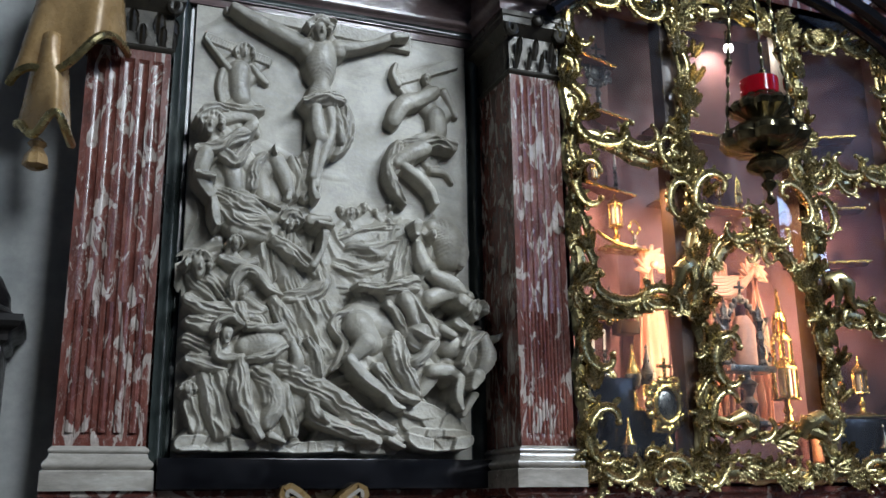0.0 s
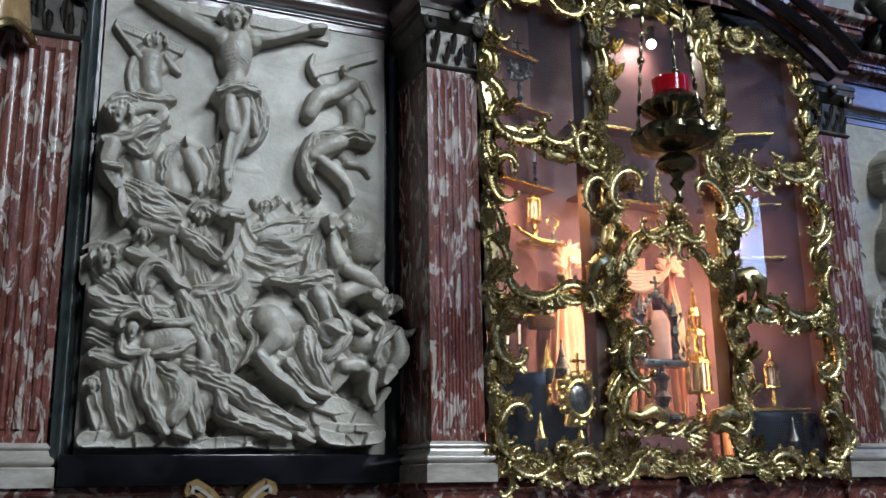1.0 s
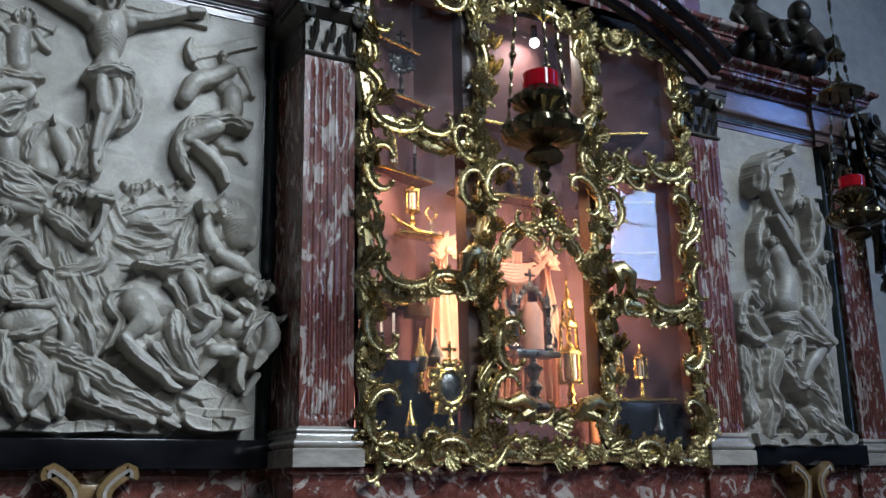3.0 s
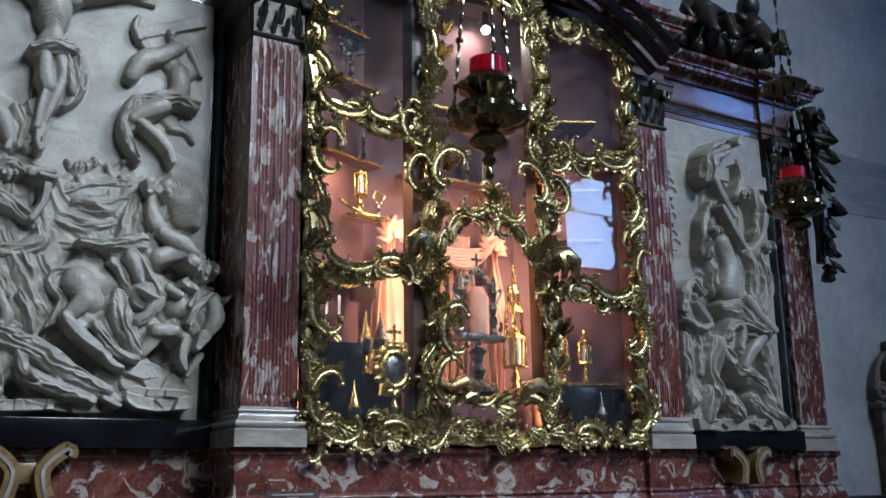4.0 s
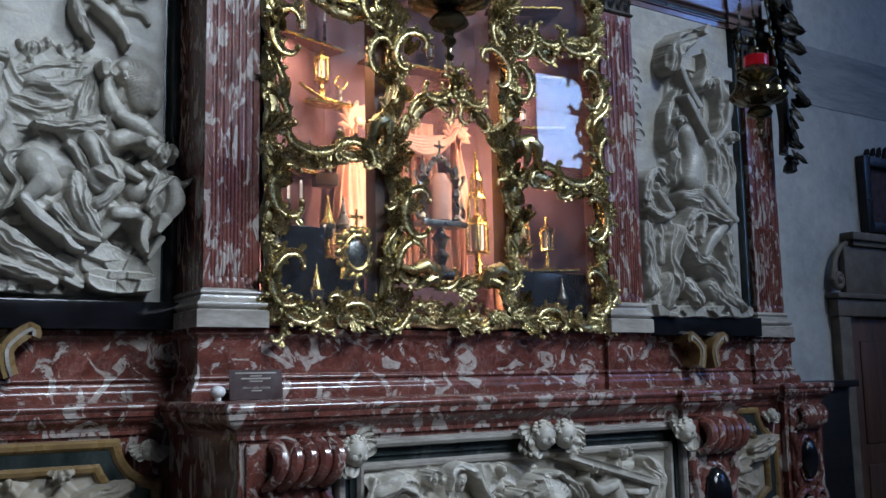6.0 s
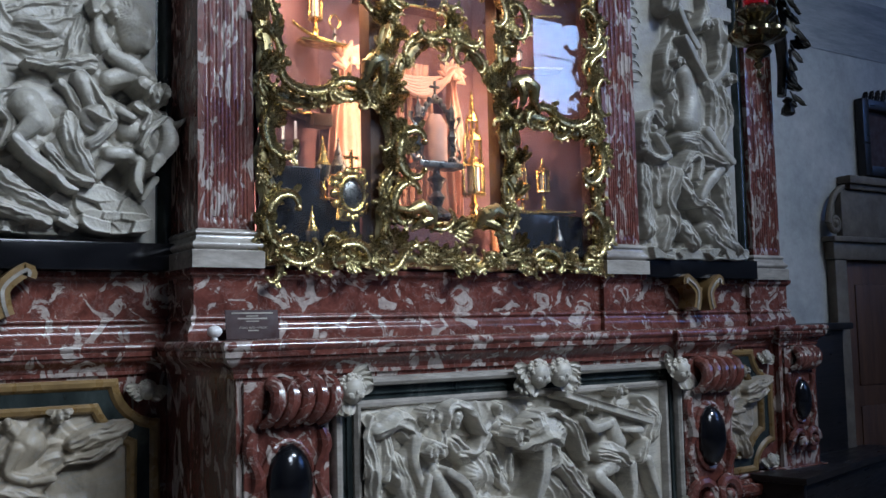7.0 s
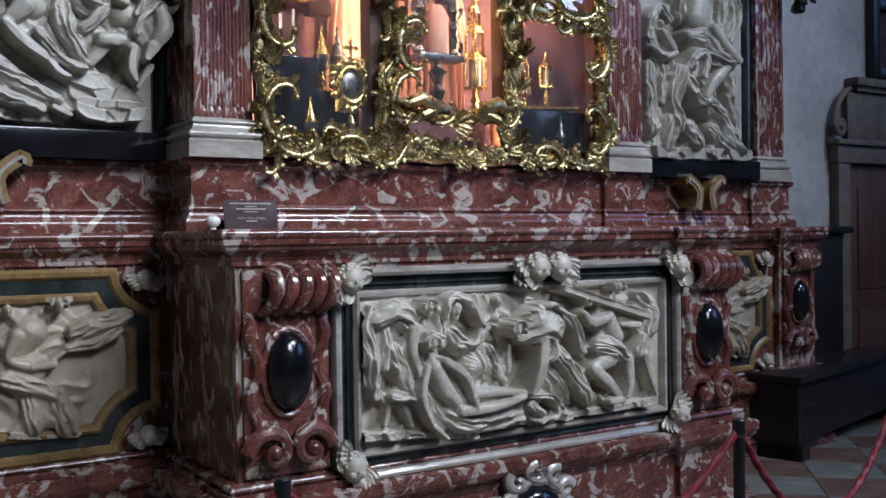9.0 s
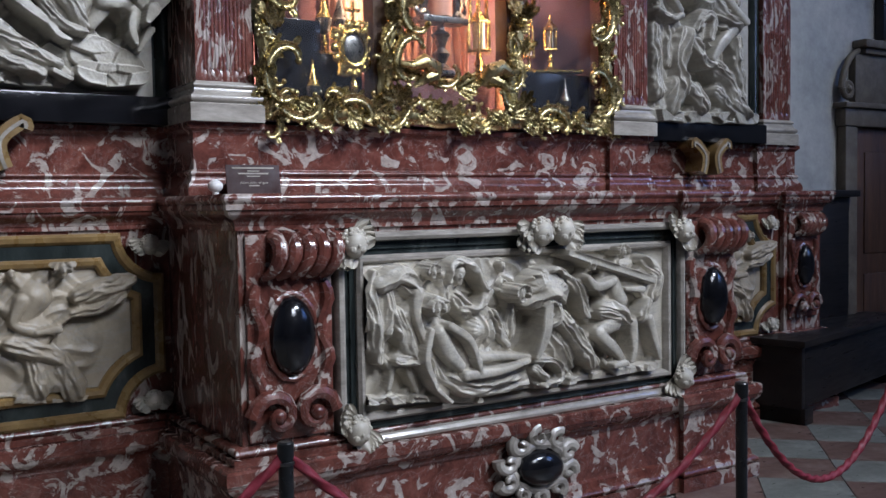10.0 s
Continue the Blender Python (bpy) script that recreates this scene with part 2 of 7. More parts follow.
def swept(plan, profile, closed=False):
    """A profile of (outward, height) led along a plan with mitred corners; the open ends run into the wall behind."""
    n = len(plan)
    nor = []
    for i in range(n - (0 if closed else 1)):
        (ax, ay), (bx, by) = plan[i], plan[(i + 1) % n]
        l = math.hypot(bx - ax, by - ay)
        nor.append(((by - ay) / l, -(bx - ax) / l))
    verts, faces = [], []
    for i, (x, y) in enumerate(plan):
        a = nor[i - 1] if (closed or i > 0) else nor[0]
        b = nor[i % len(nor)] if (closed or i < n - 1) else nor[-1]
        k = 1 + a[0] * b[0] + a[1] * b[1]
        mx, my = (a[0] + b[0]) / k, (a[1] + b[1]) / k
        verts += [(x + mx * o, y + my * o, z) for o, z in profile]
    m = len(profile)
    for i in range(n if closed else n - 1):
        j = (i + 1) % n
        faces += [(i * m + k, j * m + k, j * m + k + 1, i * m + k + 1) for k in range(m - 1)]
    if not closed:
        faces.append(tuple(i * m + m - 1 for i in range(n)))
        faces.append(tuple(i * m for i in reversed(range(n))))
    return verts, faces


def ogee(z0, o0, z1, o1, n=6, flip=False):
    """Points of an S-shaped moulding from (o0, z0) to (o1, z1)."""
    out = []
    for i in range(n + 1):
        t = i / n
        s = t - math.sin(2 * math.pi * t) / (2 * math.pi) * (0.9 if not flip else -0.9)
        out.append((o0 + (o1 - o0) * s, z0 + (z1 - z0) * t))
    return out


def roll(z0, z1, o, r, n=6):
    return [(o + r * math.sin(math.pi * i / n), z0 + (z1 - z0) * i / n) for i in range(n + 1)]


def lathe(bm, profile, seg=24, at=(0, 0, 0), lobes=0, lobe=0.0, axis=None):
    """A turned form from (radius, height) points; lobes gives gadroons."""
    rows = []
    for r, z in profile:
        row = []
        for k in range(seg):
            a = 2 * math.pi * k / seg
            rr = r * (1 + (lobe * abs(math.sin(lobes * a / 2)) if lobes else 0))
            row.append(bm.verts.new((at[0] + rr * math.cos(a), at[1] + rr * math.sin(a), at[2] + z)))
        rows.append(row)
    for a, b in zip(rows, rows[1:]):
        for k in range(seg):
            bm.faces.new((a[k], a[(k + 1) % seg], b[(k + 1) % seg], b[k]))
    bm.faces.new(rows[0][::-1])
    bm.faces.new(rows[-1])
    return bm


def tube(bm, path, radius, seg=8, flat=1.0, ridges=0, ridge=0.0):
    """A round bar along a path; radius is one number or one for each point."""
    pts = [Vector(p) for p in path]
    n = len(pts)
    rad = radius if hasattr(radius, "__len__") else [radius] * n
    rows = []
    ref = Vector((0, -1, 0))
    for i, p in enumerate(pts):
        d = (pts[min(i + 1, n - 1)] - pts[max(i - 1, 0)]).normalized()
        s = d.cross(ref)
        s = s.normalized() if s.length > 1e-4 else Vector((1, 0, 0))
        u = s.cross(d).normalized()
        row = []
        for k in range(seg):
            a = 2 * math.pi * k / seg
            f = 1 + (ridge * math.cos(ridges * a) if ridges else 0)
            row.append(bm.verts.new(p + rad[i] * f * (math.cos(a) * s + math.sin(a) * flat * u)))
        rows.append(row)
    for a, b in zip(rows, rows[1:]):
        for k in range(seg):
            bm.faces.new((a[k], a[(k + 1) % seg], b[(k + 1) % seg], b[k]))
    bm.faces.new(rows[0][::-1])
    bm.faces.new(rows[-1])
    return bm


def ball(bm, at, rx, ry, rz, turn=0.0, seg=12):
    bmesh.ops.create_uvsphere(bm, u_segments=seg, v_segments=max(6, seg * 2 // 3), radius=1.0, matrix=Matrix.LocRotScale(at, Euler((0, turn, 0)), (rx, ry, rz)))
    return bm

# ---- the room ----
WY = 0.62  # face of the wall behind the altar


def wall(name, x0, x1, y0, y1, z0, z1, mat=WALL, label="aged grey lime plaster wall"):
    return tagged(block(name, x0, x1, y0, y1, z0, z1, mat, None, "", 0), label, "wall", kind="structure")


wall("wall_north", -6.0, 10.0, WY, WY + 0.3, 0, 10.5)
wall("wall_west", -6.3, -6.0, -8.3, WY + 0.3, 0, 10.5)
for ey0, ey1, ez0, ez1 in ((-8.3, -7.05, 0, 10.5), (-5.55, WY + 0.3, 0, 10.5), (-7.05, -5.55, 0, 4.7), (-7.05, -5.55, 8.9, 10.5)):
    wall("wall_east", 10.0, 10.3, ey0, ey1, ez0, ez1)
for wx0, wx1, wz0, wz1 in ((-6.0, -0.95, 0, 10.5), (1.15, 2.95, 0, 10.5), (-0.95, 1.15, 0, 5.6), (-0.95, 1.15, 8.2, 10.5), (5.45, 7.05, 0, 10.5), (8.15, 10.0, 0, 10.5), (2.95, 5.45, 0, 9.05), (2.95, 5.45, 10.35, 10.5), (7.05, 8.15, 0, 4.85), (7.05, 8.15, 6.45, 10.5)):
    wall("wall_south", wx0, wx1, -8.3, -8.0, wz0, wz1)
tagged(block("ceiling", -6.3, 10.3, -8.3, WY + 0.3, 10.5, 10.7, WALL, None, "", 0), "pale plaster ceiling", "ceiling", kind="structure")
tagged(block("floor", -6.3, 10.3, -8.3, WY + 0.3, FLOOR - 0.25, FLOOR - 0.012, GREY, None, "", 0), "stone floor bed under the tiles", "floor", kind="structure")
tagged(block("wall_frieze", 3.1, 9.9, WY - 0.006, WY - 0.002, 3.52, 3.98, FRIEZE, None, "", 0), "faded grey painted band on the plaster wall", "painted band", kind="structure")
# windows 2 and 3 are unseen, added where their light suits the altar
for number, (wx, wz, hw, hh) in enumerate(((7.6, 5.65, 0.5, 0.75), (4.2, 9.7, 1.2, 0.6), (0.1, 6.9, 1.0, 1.3)), 1):
    w = thing(f"window_{number}", "tall leaded window letting in pale daylight", "window", kind="structure")
    bm = bmesh.new()
    for s in (-hw, hw):
        box(bm, wx + s - 0.04, wx + s + 0.04, -8.02, -7.95, wz - hh - 0.04, wz + hh + 0.04)
    for s in (-hh, hh):
        box(bm, wx - hw, wx + hw, -8.02, -7.95, wz + s - 0.04, wz + s + 0.04)
    part("window_frame", bm, STONE, w)
    for k in (-0.34, 0.34) if number > 1 else ():
        block("glazing_bar", wx + k * hw - 0.012, wx + k * hw + 0.012, -7.88, -7.86, wz - hh, wz + hh, WOOD_BLACK, w, "", 0)
    for k in (-0.6, -0.2, 0.2, 0.6) if number > 1 else (0.2,):
        block("glazing_bar", wx - hw, wx + hw, -7.885, -7.865, wz + k * hh - 0.01, wz + k * hh + 0.01, WOOD_BLACK, w, "", 0)
w = thing("window_4", "tall leaded window letting in pale daylight", "window", kind="structure")
for y in (-7.06, -5.54):
    block("window_frame", 9.95, 10.02, y - 0.04, y + 0.04, 4.66, 8.94, STONE, w, "", 0)
for z in (4.69, 8.91):
    block("window_frame", 9.95, 10.02, -7.02, -5.58, z - 0.04, z + 0.04, STONE, w, "", 0)
for k in range(1, 8):
    block("glazing_bar", 9.84, 9.86, -7.02, -5.58, 4.7 + 0.525 * k - 0.01, 4.7 + 0.525 * k + 0.01, WOOD_BLACK, w, "", 0)

# ---- the altar: lower body, pedestal, pilasters, entablature ----
altar = thing("altar", "baroque red and white breccia marble altar against the wall", "altar")


def mould(name, plan, profile, mat, parent=altar, label="", open_ends=False):
    v, f = swept(plan, profile)
    return put(name, v, f[:-2] if open_ends else f, mat, parent, label)


def mirrored(half, draw_in=0.0):
    """The plan and its mirror image; draw_in shortens the outer end of the right wing."""
    return half + [(-x - (draw_in if x < -2.3 else 0), y) for x, y in reversed(half)]


LOW = mirrored([(-2.98, 0.62), (-2.98, 0.22), (-2.62, 0.22), (-2.62, 0.26), (-1.27, 0.26), (-1.27, -0.53), (-0.915, -0.53), (-0.915, -0.50)])
mould("plinth", LOW, [(0.085, FLOOR), (0.085, 0.125)] + roll(0.125, 0.16, 0.07, 0.014) + [(0.06, 0.165), (0.055, 0.19), (0.04, 0.20), (0.04, 0.40)] + ogee(0.40, 0.045, 0.465, 0.09) + [(0.095, 0.47), (0.095, 0.51), (0.085, 0.518), (0.05, 0.52), (0.05, 0.545)] + roll(0.545, 0.575, 0.03, 0.012) + [(0.0, 0.58)], RED)
mould("dado", LOW, [(0.0, 0.578), (0.0, 1.335)], RED_SIDE)
mould("cornice", LOW, [(0.0, 1.333), (0.012, 1.335), (0.012, 1.352)] + ogee(1.354, 0.015, 1.405, 0.052) + [(0.06, 1.408), (0.062, 1.425)] + roll(1.427, 1.463, 0.058, 0.012) + [(0.0, 1.465)], RED)

PED = mirrored([(-2.965, 0.62), (-2.965, 0.315), (-2.60, 0.315), (-2.60, 0.345), (-1.235, 0.345), (-1.235, 0.015), (-0.965, 0.015), (-0.965, 0.045)], 0.115)
mould("pedestal", PED, [(0.035, 1.45), (0.035, 1.495)] + ogee(1.497, 0.032, 1.54, 0.014) + roll(1.542, 1.566, 0.008, 0.009) + [(0.0, 1.57), (0.0, 1.715)] + ogee(1.716, 0.002, 1.735, 0.018) + [(0.022, 1.736), (0.022, 1.757), (0.0, 1.759)], RED)

# the back of the bays
UP = mirrored([(-2.95, 0.62), (-2.95, 0.42), (-1.20, 0.42), (-1.20, 0.06), (-0.955, 0.06), (-0.955, 0.60)], 0.115)
mould("back_wall", UP, [(0.0, 1.755), (0.0, 3.90)], RED_SHAFT, open_ends=True)

ENT = [(-2.96, 0.62), (-2.96, 0.33), (-2.62, 0.33), (-2.62, 0.355), (-1.245, 0.355), (-1.245, 0.02), (-0.985, 0.02), (-0.985, 0.60)]
for plan in (ENT, mirrored(ENT, 0.17)[len(ENT):]):
    mould("architrave", plan, [(0.0, 3.80), (0.0, 3.835), (0.01, 3.837), (0.01, 3.872)] + ogee(3.874, 0.012, 3.90, 0.035) + [(0.035, 3.915)], POLISHED)
    mould("frieze", plan, [(0.004, 3.913), (0.004, 4.06)], POLISHED)
    mould("entablature_cornice", plan, [(0.006, 4.058), (0.02, 4.06), (0.02, 4.075)] + ogee(4.077, 0.02, 4.105, 0.05) + [(0.07, 4.107), (0.10, 4.11), (0.10, 4.135), (0.112, 4.137), (0.112, 4.15)] + ogee(4.152, 0.115, 4.185, 0.155) + [(0.16, 4.20), (0.0, 4.21)], RED_SIDE)
# dark segmental arch over the cabinet, with marble in its field
bm = bmesh.new()
for r, y, t in ((1.64, -0.10, 0.030), (1.70, -0.16, 0.035), (1.78, -0.20, 0.03)):
    tube(bm, [(r * math.sin(a), y, 2.55 + r * math.cos(a)) for a in [-0.70 + 1.4 * i / 40 for i in range(41)]], t, 8)
part("arch_moulding", bm, BLACK, altar, "black stone arch moulding")
block("tympanum", -1.2, 1.2, 0.02, 0.30, 4.16, 5.2, RED_SIDE, altar, "dull red marble field over the cabinet")

def pilaster(x0, x1, yf, yb, flutes, group):
    """A fluted pilaster with an attic base and a leafy capital."""
    p = part_group("pilaster", altar)
    pl = [(x0, yb), (x0, yf), (x1, yf), (x1, yb)]
    v, f = swept(pl, [(0.035, 1.757), (0.035, 1.825), (0.03, 1.83)] + roll(1.832, 1.868, 0.018, 0.014) + [(0.014, 1.872), (0.010, 1.888)] + roll(1.89, 1.912, 0.006, 0.009) + [(0.0, 1.918)])
    put("base", v, f, GREY, p, "grey-white marble moulded base")
    # shaft: front face with sunk round flutes
    z0, z1, m = 1.917, 3.525, 0.022
    inner0, inner1 = x0 + m, x1 - m
    w = (inner1 - inner0) / flutes
    prof = [(x0, yb), (x0, yf), (inner0, yf)]
    for k in range(flutes):
        c = inner0 + (k + 0.5) * w
        prof += [(c + 0.38 * w * math.cos(math.pi * (1 - i / 6)), yf + 0.19 * w * math.sin(math.pi * i / 6)) for i in range(7)]
    prof += [(inner1, yf), (x1, yf), (x1, yb)]
    flat = [(x, yf if 2 <= i < len(prof) - 2 else y) for i, (x, y) in enumerate(prof)]
    rows = [(z0, flat), (z0 + 0.03, flat), (z0 + 0.045, prof), (z1 - 0.06, prof), (z1 - 0.045, flat), (z1, flat)]
    v = [(x, y, z) for z, row in rows for x, y in row]
    n = len(prof)
    f = [(r * n + i, r * n + i + 1, (r + 1) * n + i + 1, (r + 1) * n + i) for r in range(len(rows) - 1) for i in range(n - 1)]
    put("shaft", v, f, RED_SHAFT, p, "", True, 25)
    # cabled lower third of the flutes
    for k in range(flutes):
        c = inner0 + (k + 0.5) * w
        part("cable", tube(bmesh.new(), [(c, yf + 0.009, z0 + 0.05), (c, yf + 0.009, 2.46)], 0.28 * w, 8), RED_SHAFT, p)
    v, f = swept(pl, roll(3.52, 3.545, 0.002, 0.010) + [(0.0, 3.546), (0.004, 3.70), (0.045, 3.745), (0.045, 3.775), (0.05, 3.78), (0.05, 3.802)])
    put("capital", v, f, DARK_CARVED, p, "dark gilt composite capital with leaves")
    bm = bmesh.new()
    for r, zb, h in ((0, 3.55, 0.085), (1, 3.60, 0.10)):
        k = 4 - r
        for i in range(k):
            c = x0 + (x1 - x0) * (i + 0.5) / k
            wd = (x1 - x0) / k * 0.55
            leaf(bm, (c, yf - 0.004, zb), wd, h, 0.035)
        leaf(bm, (x0 - 0.004, yf + 0.03, zb), wd, h, 0.03)
        leaf(bm, (x1 + 0.004, yf + 0.03, zb), wd, h, 0.03)
    for c, s in ((x0 + 0.02, -1), (x1 - 0.02, 1)):
        tube(bm, [(c + s * (0.03 - 0.03 * math.cos(a)) * (1 - a / 9), yf - 0.03, 3.72 + 0.045 * math.sin(a) * (1 - a / 9)) for a in [i * 0.5 for i in range(16)]], 0.016, 8)
    ball(bm, ((x0 + x1) / 2, yf - 0.055, 3.765), 0.028, 0.02, 0.028)
    part("capital_leaves", bm, DARK_CARVED, p)
    return p


def part_group(name, parent):
    ob = new(name)
    ob.parent = parent
    return ob


def leaf(bm, at, w, h, curl, lobes=3):
    """One acanthus leaf: a ribbed, lobed blade that curls outward at its tip."""
    n, m = 8, 5
    rows = []
    for i in range(n + 1):
        t = i / n
        half = w * 0.5 * (math.sin(math.pi * min(1, 0.18 + 0.82 * t)) ** 0.6) * (1 - 0.28 * abs(math.sin(lobes * math.pi * t)))
        out = -curl * t * t - (0.3 * curl * math.sin(math.pi * t))
        z = h * (t - 0.25 * max(0, t - 0.75) * 4 * t * 0.5)
        rows.append([bm.verts.new((at[0] + half * k / m, at[1] + out - 0.12 * w * math.cos(math.pi * k / m * 1.5) * (0.4 + 0.6 * t), at[2] + z)) for k in range(-m, m + 1)])
    for a, b in zip(rows, rows[1:]):
        for k in range(2 * m):
            bm.faces.new((a[k], a[k + 1], b[k + 1], b[k]))
    return [vv for row in rows for vv in row]


for sx in (-1, 1):
    a, b = sorted((sx * 1.222, sx * 0.985))
    pilaster(a, b, 0.0, 0.42, 6, "inner")
    a, b = (-2.952, -2.628) if sx < 0 else (2.535, 2.80)
    pilaster(a, b, 0.31, 0.45, 5, "outer")

# ---- slabs and frames of the side bays ----
for sx in (-1, 1):
    a, b = (-2.615, -1.203) if sx < 0 else (1.203, 2.535)
    fr = part_group("relief_frame", altar)
    rect = [(a, 1.80), (a, 3.885), (b, 3.885), (b, 1.80)]
    v, f = [], []
    prof = [(0.0, 0.40), (0.0, 0.345)] + [(0.012 + 0.05 * t, 0.345 - 0.02 * math.sin(math.pi * t) + 0.03 * t) for t in [i / 6 for i in range(7)]] + [(0.066, 0.385), (0.085, 0.388), (0.085, 0.415)]
    for i, (x, z) in enumerate(rect):
        ix, iz = (1 if x == a else -1), (1 if z < 2.5 else -1)
        v += [(x + ix * o, y, z + iz * o) for o, y in prof]
    n = len(prof)
    for i in range(4):
        j = (i + 1) % 4
        f += [(i * n + k, j * n + k, j * n + k + 1, i * n + k + 1) for k in range(n - 1)]
    put("moulding", v, f, GREEN, fr, "dark green marble moulded frame")
    block("sill", a + 0.03, b - 0.03, 0.26, 0.42, 1.76, 1.875, BLACK, fr, "black stone sill")

# ---- carved reliefs ----
class Carving:
    """Carved marble that stands out from a slab: limbs, folded cloth and rock that grow into one another."""

    def __init__(self, x0, x1, z0, z1, face, step, seed):
        self.face, self.rng, self.step = face, random.Random(seed), step
        nx, nz = int((x1 - x0) / step) + 1, int((z1 - z0) / step) + 1
        self.x, self.z = np.meshgrid(np.linspace(x0, x1, nx), np.linspace(z0, z1, nz))
        self.h = np.zeros_like(self.x)

    @staticmethod
    def curve(path, radii):
        """A smooth curve through the points, with its radii."""
        pts = [np.array((*p, r)) for p, r in zip(path, radii)]
        ends = [2 * pts[0] - pts[1]] + pts + [2 * pts[-1] - pts[-2]]
        out = [pts[0]]
        steps = 1 if len(pts) < 3 else 5
        for a, b, c, e in zip(ends, ends[1:], ends[2:], ends[3:]):
            for k in range(1, steps + 1):
                t = k / steps
                out.append(0.5 * (2 * b + (c - a) * t + (2 * a - 5 * b + 4 * c - e) * t * t + (3 * b - a - 3 * c + e) * t ** 3))
        return np.array([(p[0], p[1], max(0.003, p[2])) for p in out])

    def along(self, p):
        """For the part of the slab near a line: distance over radius, signed offset, run and radius."""
        big = p[:, 2].max() * 1.35 + 2 * self.step
        x0, z0 = self.x[0, 0], self.z[0, 0]
        i0, i1 = int((p[:, 0].min() - big - x0) / self.step), int((p[:, 0].max() + big - x0) / self.step) + 2
        j0, j1 = int((p[:, 1].min() - big - z0) / self.step), int((p[:, 1].max() + big - z0) / self.step) + 2
        win = (slice(max(0, j0), max(0, j1)), slice(max(0, i0), max(0, i1)))
        X, Z = self.x[win], self.z[win]
        q, off = np.full(X.shape, 9.0), np.zeros(X.shape)
        run, rad = np.zeros(X.shape), np.full(X.shape, p[0, 2])
        s = 0.0
        for a, b in zip(p, p[1:]):
            dx, dz = b[0] - a[0], b[1] - a[1]
            ln = max(math.hypot(dx, dz), 1e-5)
            t = ((X - a[0]) * dx + (Z - a[1]) * dz) / ln ** 2
            tc = np.clip(t, 0, 1)
            d = np.hypot(X - a[0] - tc * dx, Z - a[1] - tc * dz)
            r = a[2] + (b[2] - a[2]) * tc
            nearer = d / r < q
            q = np.where(nearer, d / r, q)
            off = np.where(nearer, ((Z - a[1]) * dx - (X - a[0]) * dz) / ln, off)
            run = np.where(nearer, s + t * ln, run)
            rad = np.where(nearer, r, rad)
            s += ln
        return win, q, off, run, rad

    @staticmethod
    def grain(u, v, seed):
        """Smooth random values from 0 to 1 on a unit lattice."""
        i, j = np.floor(u), np.floor(v)
        a, b = u - i, v - j
        a, b = a * a * (3 - 2 * a), b * b * (3 - 2 * b)

        def at(p, q):
            w = np.sin(p * 127.1 + q * 311.7 + seed * 17.3) * 43758.5453
            return w - np.floor(w)

        return (at(i, j) * (1 - a) + at(i + 1, j) * a) * (1 - b) + (at(i, j + 1) * (1 - a) + at(i + 1, j + 1) * a) * b

    def limb(self, path, radii, lift, folds=0, flat=0.85):
        """A rounded form along a path, with lengthwise folds of cloth if asked."""
        ph = self.rng.uniform(0, 6)
        slim = 0.90 if folds else 0.68 if max(radii) < 0.075 else 0.80
        p = self.curve(path, [slim * r for r in radii])
        big = p[:, 2].max()
        win, q, off, run, rad = self.along(p)
        if not q.size:
            return
        if folds:
            # an uneven hem instead of a clean outline
            q = q * (0.94 + 0.22 * self.grain(run / 0.035, off / 0.06, ph))
        body = np.sqrt(np.clip(1 - q * q, 0, 1))
        core = max(lift - 0.75 * big, 0.3 * lift)
        top = core + flat * rad * body
        # swell of muscle and bone
        top = top + big * body * (0.16 * self.grain(run / max(big, 0.04) * 0.8, off / max(big, 0.04) + 9, ph) - 0.08)
        if folds:
            # folds that start, join and run out along the cloth
            gap = min(0.042, max(0.020, 2.3 * big / (folds + 1)))
            warp = 1.3 * self.grain(run / gap * 0.28, off / gap * 0.4, ph + 2) + 0.5 * self.grain(run / gap * 0.8, off / gap, ph + 5)
            wide = 1 - np.abs(2 * self.grain(off / gap * 1.05 + warp, run / gap * 0.16, ph + 3) - 1)
            thin = 1 - np.abs(2 * self.grain(off / gap * 2.1 + 1.6 * warp, run / gap * 0.30, ph + 4) - 1)
            top = top + gap * (1.05 * (wide ** 1.4 - 0.5) + 0.48 * (thin ** 1.6 - 0.4)) * np.sqrt(body)
        # the flanks fall away steeply behind the form
        side = np.clip(1 - (q - 1) / 0.16, 0, 1)
        top = np.where(q < 1, top, core * side * side)
        self.join(win, np.where(q < 1.16, top, -1.0), 0.006)

    def join(self, win, top, k):
        """The foremost shows; where two are level they run into one another."""
        a = self.h[win]
        soft = np.clip(k - np.abs(a - top), 0, k) ** 2 / (4 * k)
        self.h[win] = np.where(top > -0.5, np.maximum(a, top) + soft * (top > 0.01) * (a > 0.01), a)

    def head(self, x, z, r, lift, hair=True):
        """A plain head: an egg that narrows to the chin, and locks of hair if asked."""
        fx = x + self.rng.uniform(-0.2, 0.2) * r
        self.limb([(fx, z - 0.55 * r), (fx, z - 0.1 * r), (x, z + 0.28 * r)], [0.40 * r, 0.62 * r, 0.74 * r], lift, 0, 0.95)
        self.limb([(fx, z + 0.05 * r), (fx, z - 0.2 * r)], [0.10 * r, 0.17 * r], lift + 0.22 * r)
        if hair and r > 0.032:
            for k in range(11):
                a = -0.35 + 3.85 * (k + self.rng.uniform(-0.3, 0.3)) / 10
                c0 = (x + 0.62 * r * math.cos(a), z + 0.28 * r + 0.60 * r * math.sin(a))
                self.limb([c0, (c0[0] + 0.2 * r * math.cos(a), c0[1] - 0.15 * r), (c0[0] + 0.12 * r * math.cos(a), c0[1] - 0.42 * r)], [0.19 * r, 0.20 * r, 0.09 * r], lift + 0.12 * r)

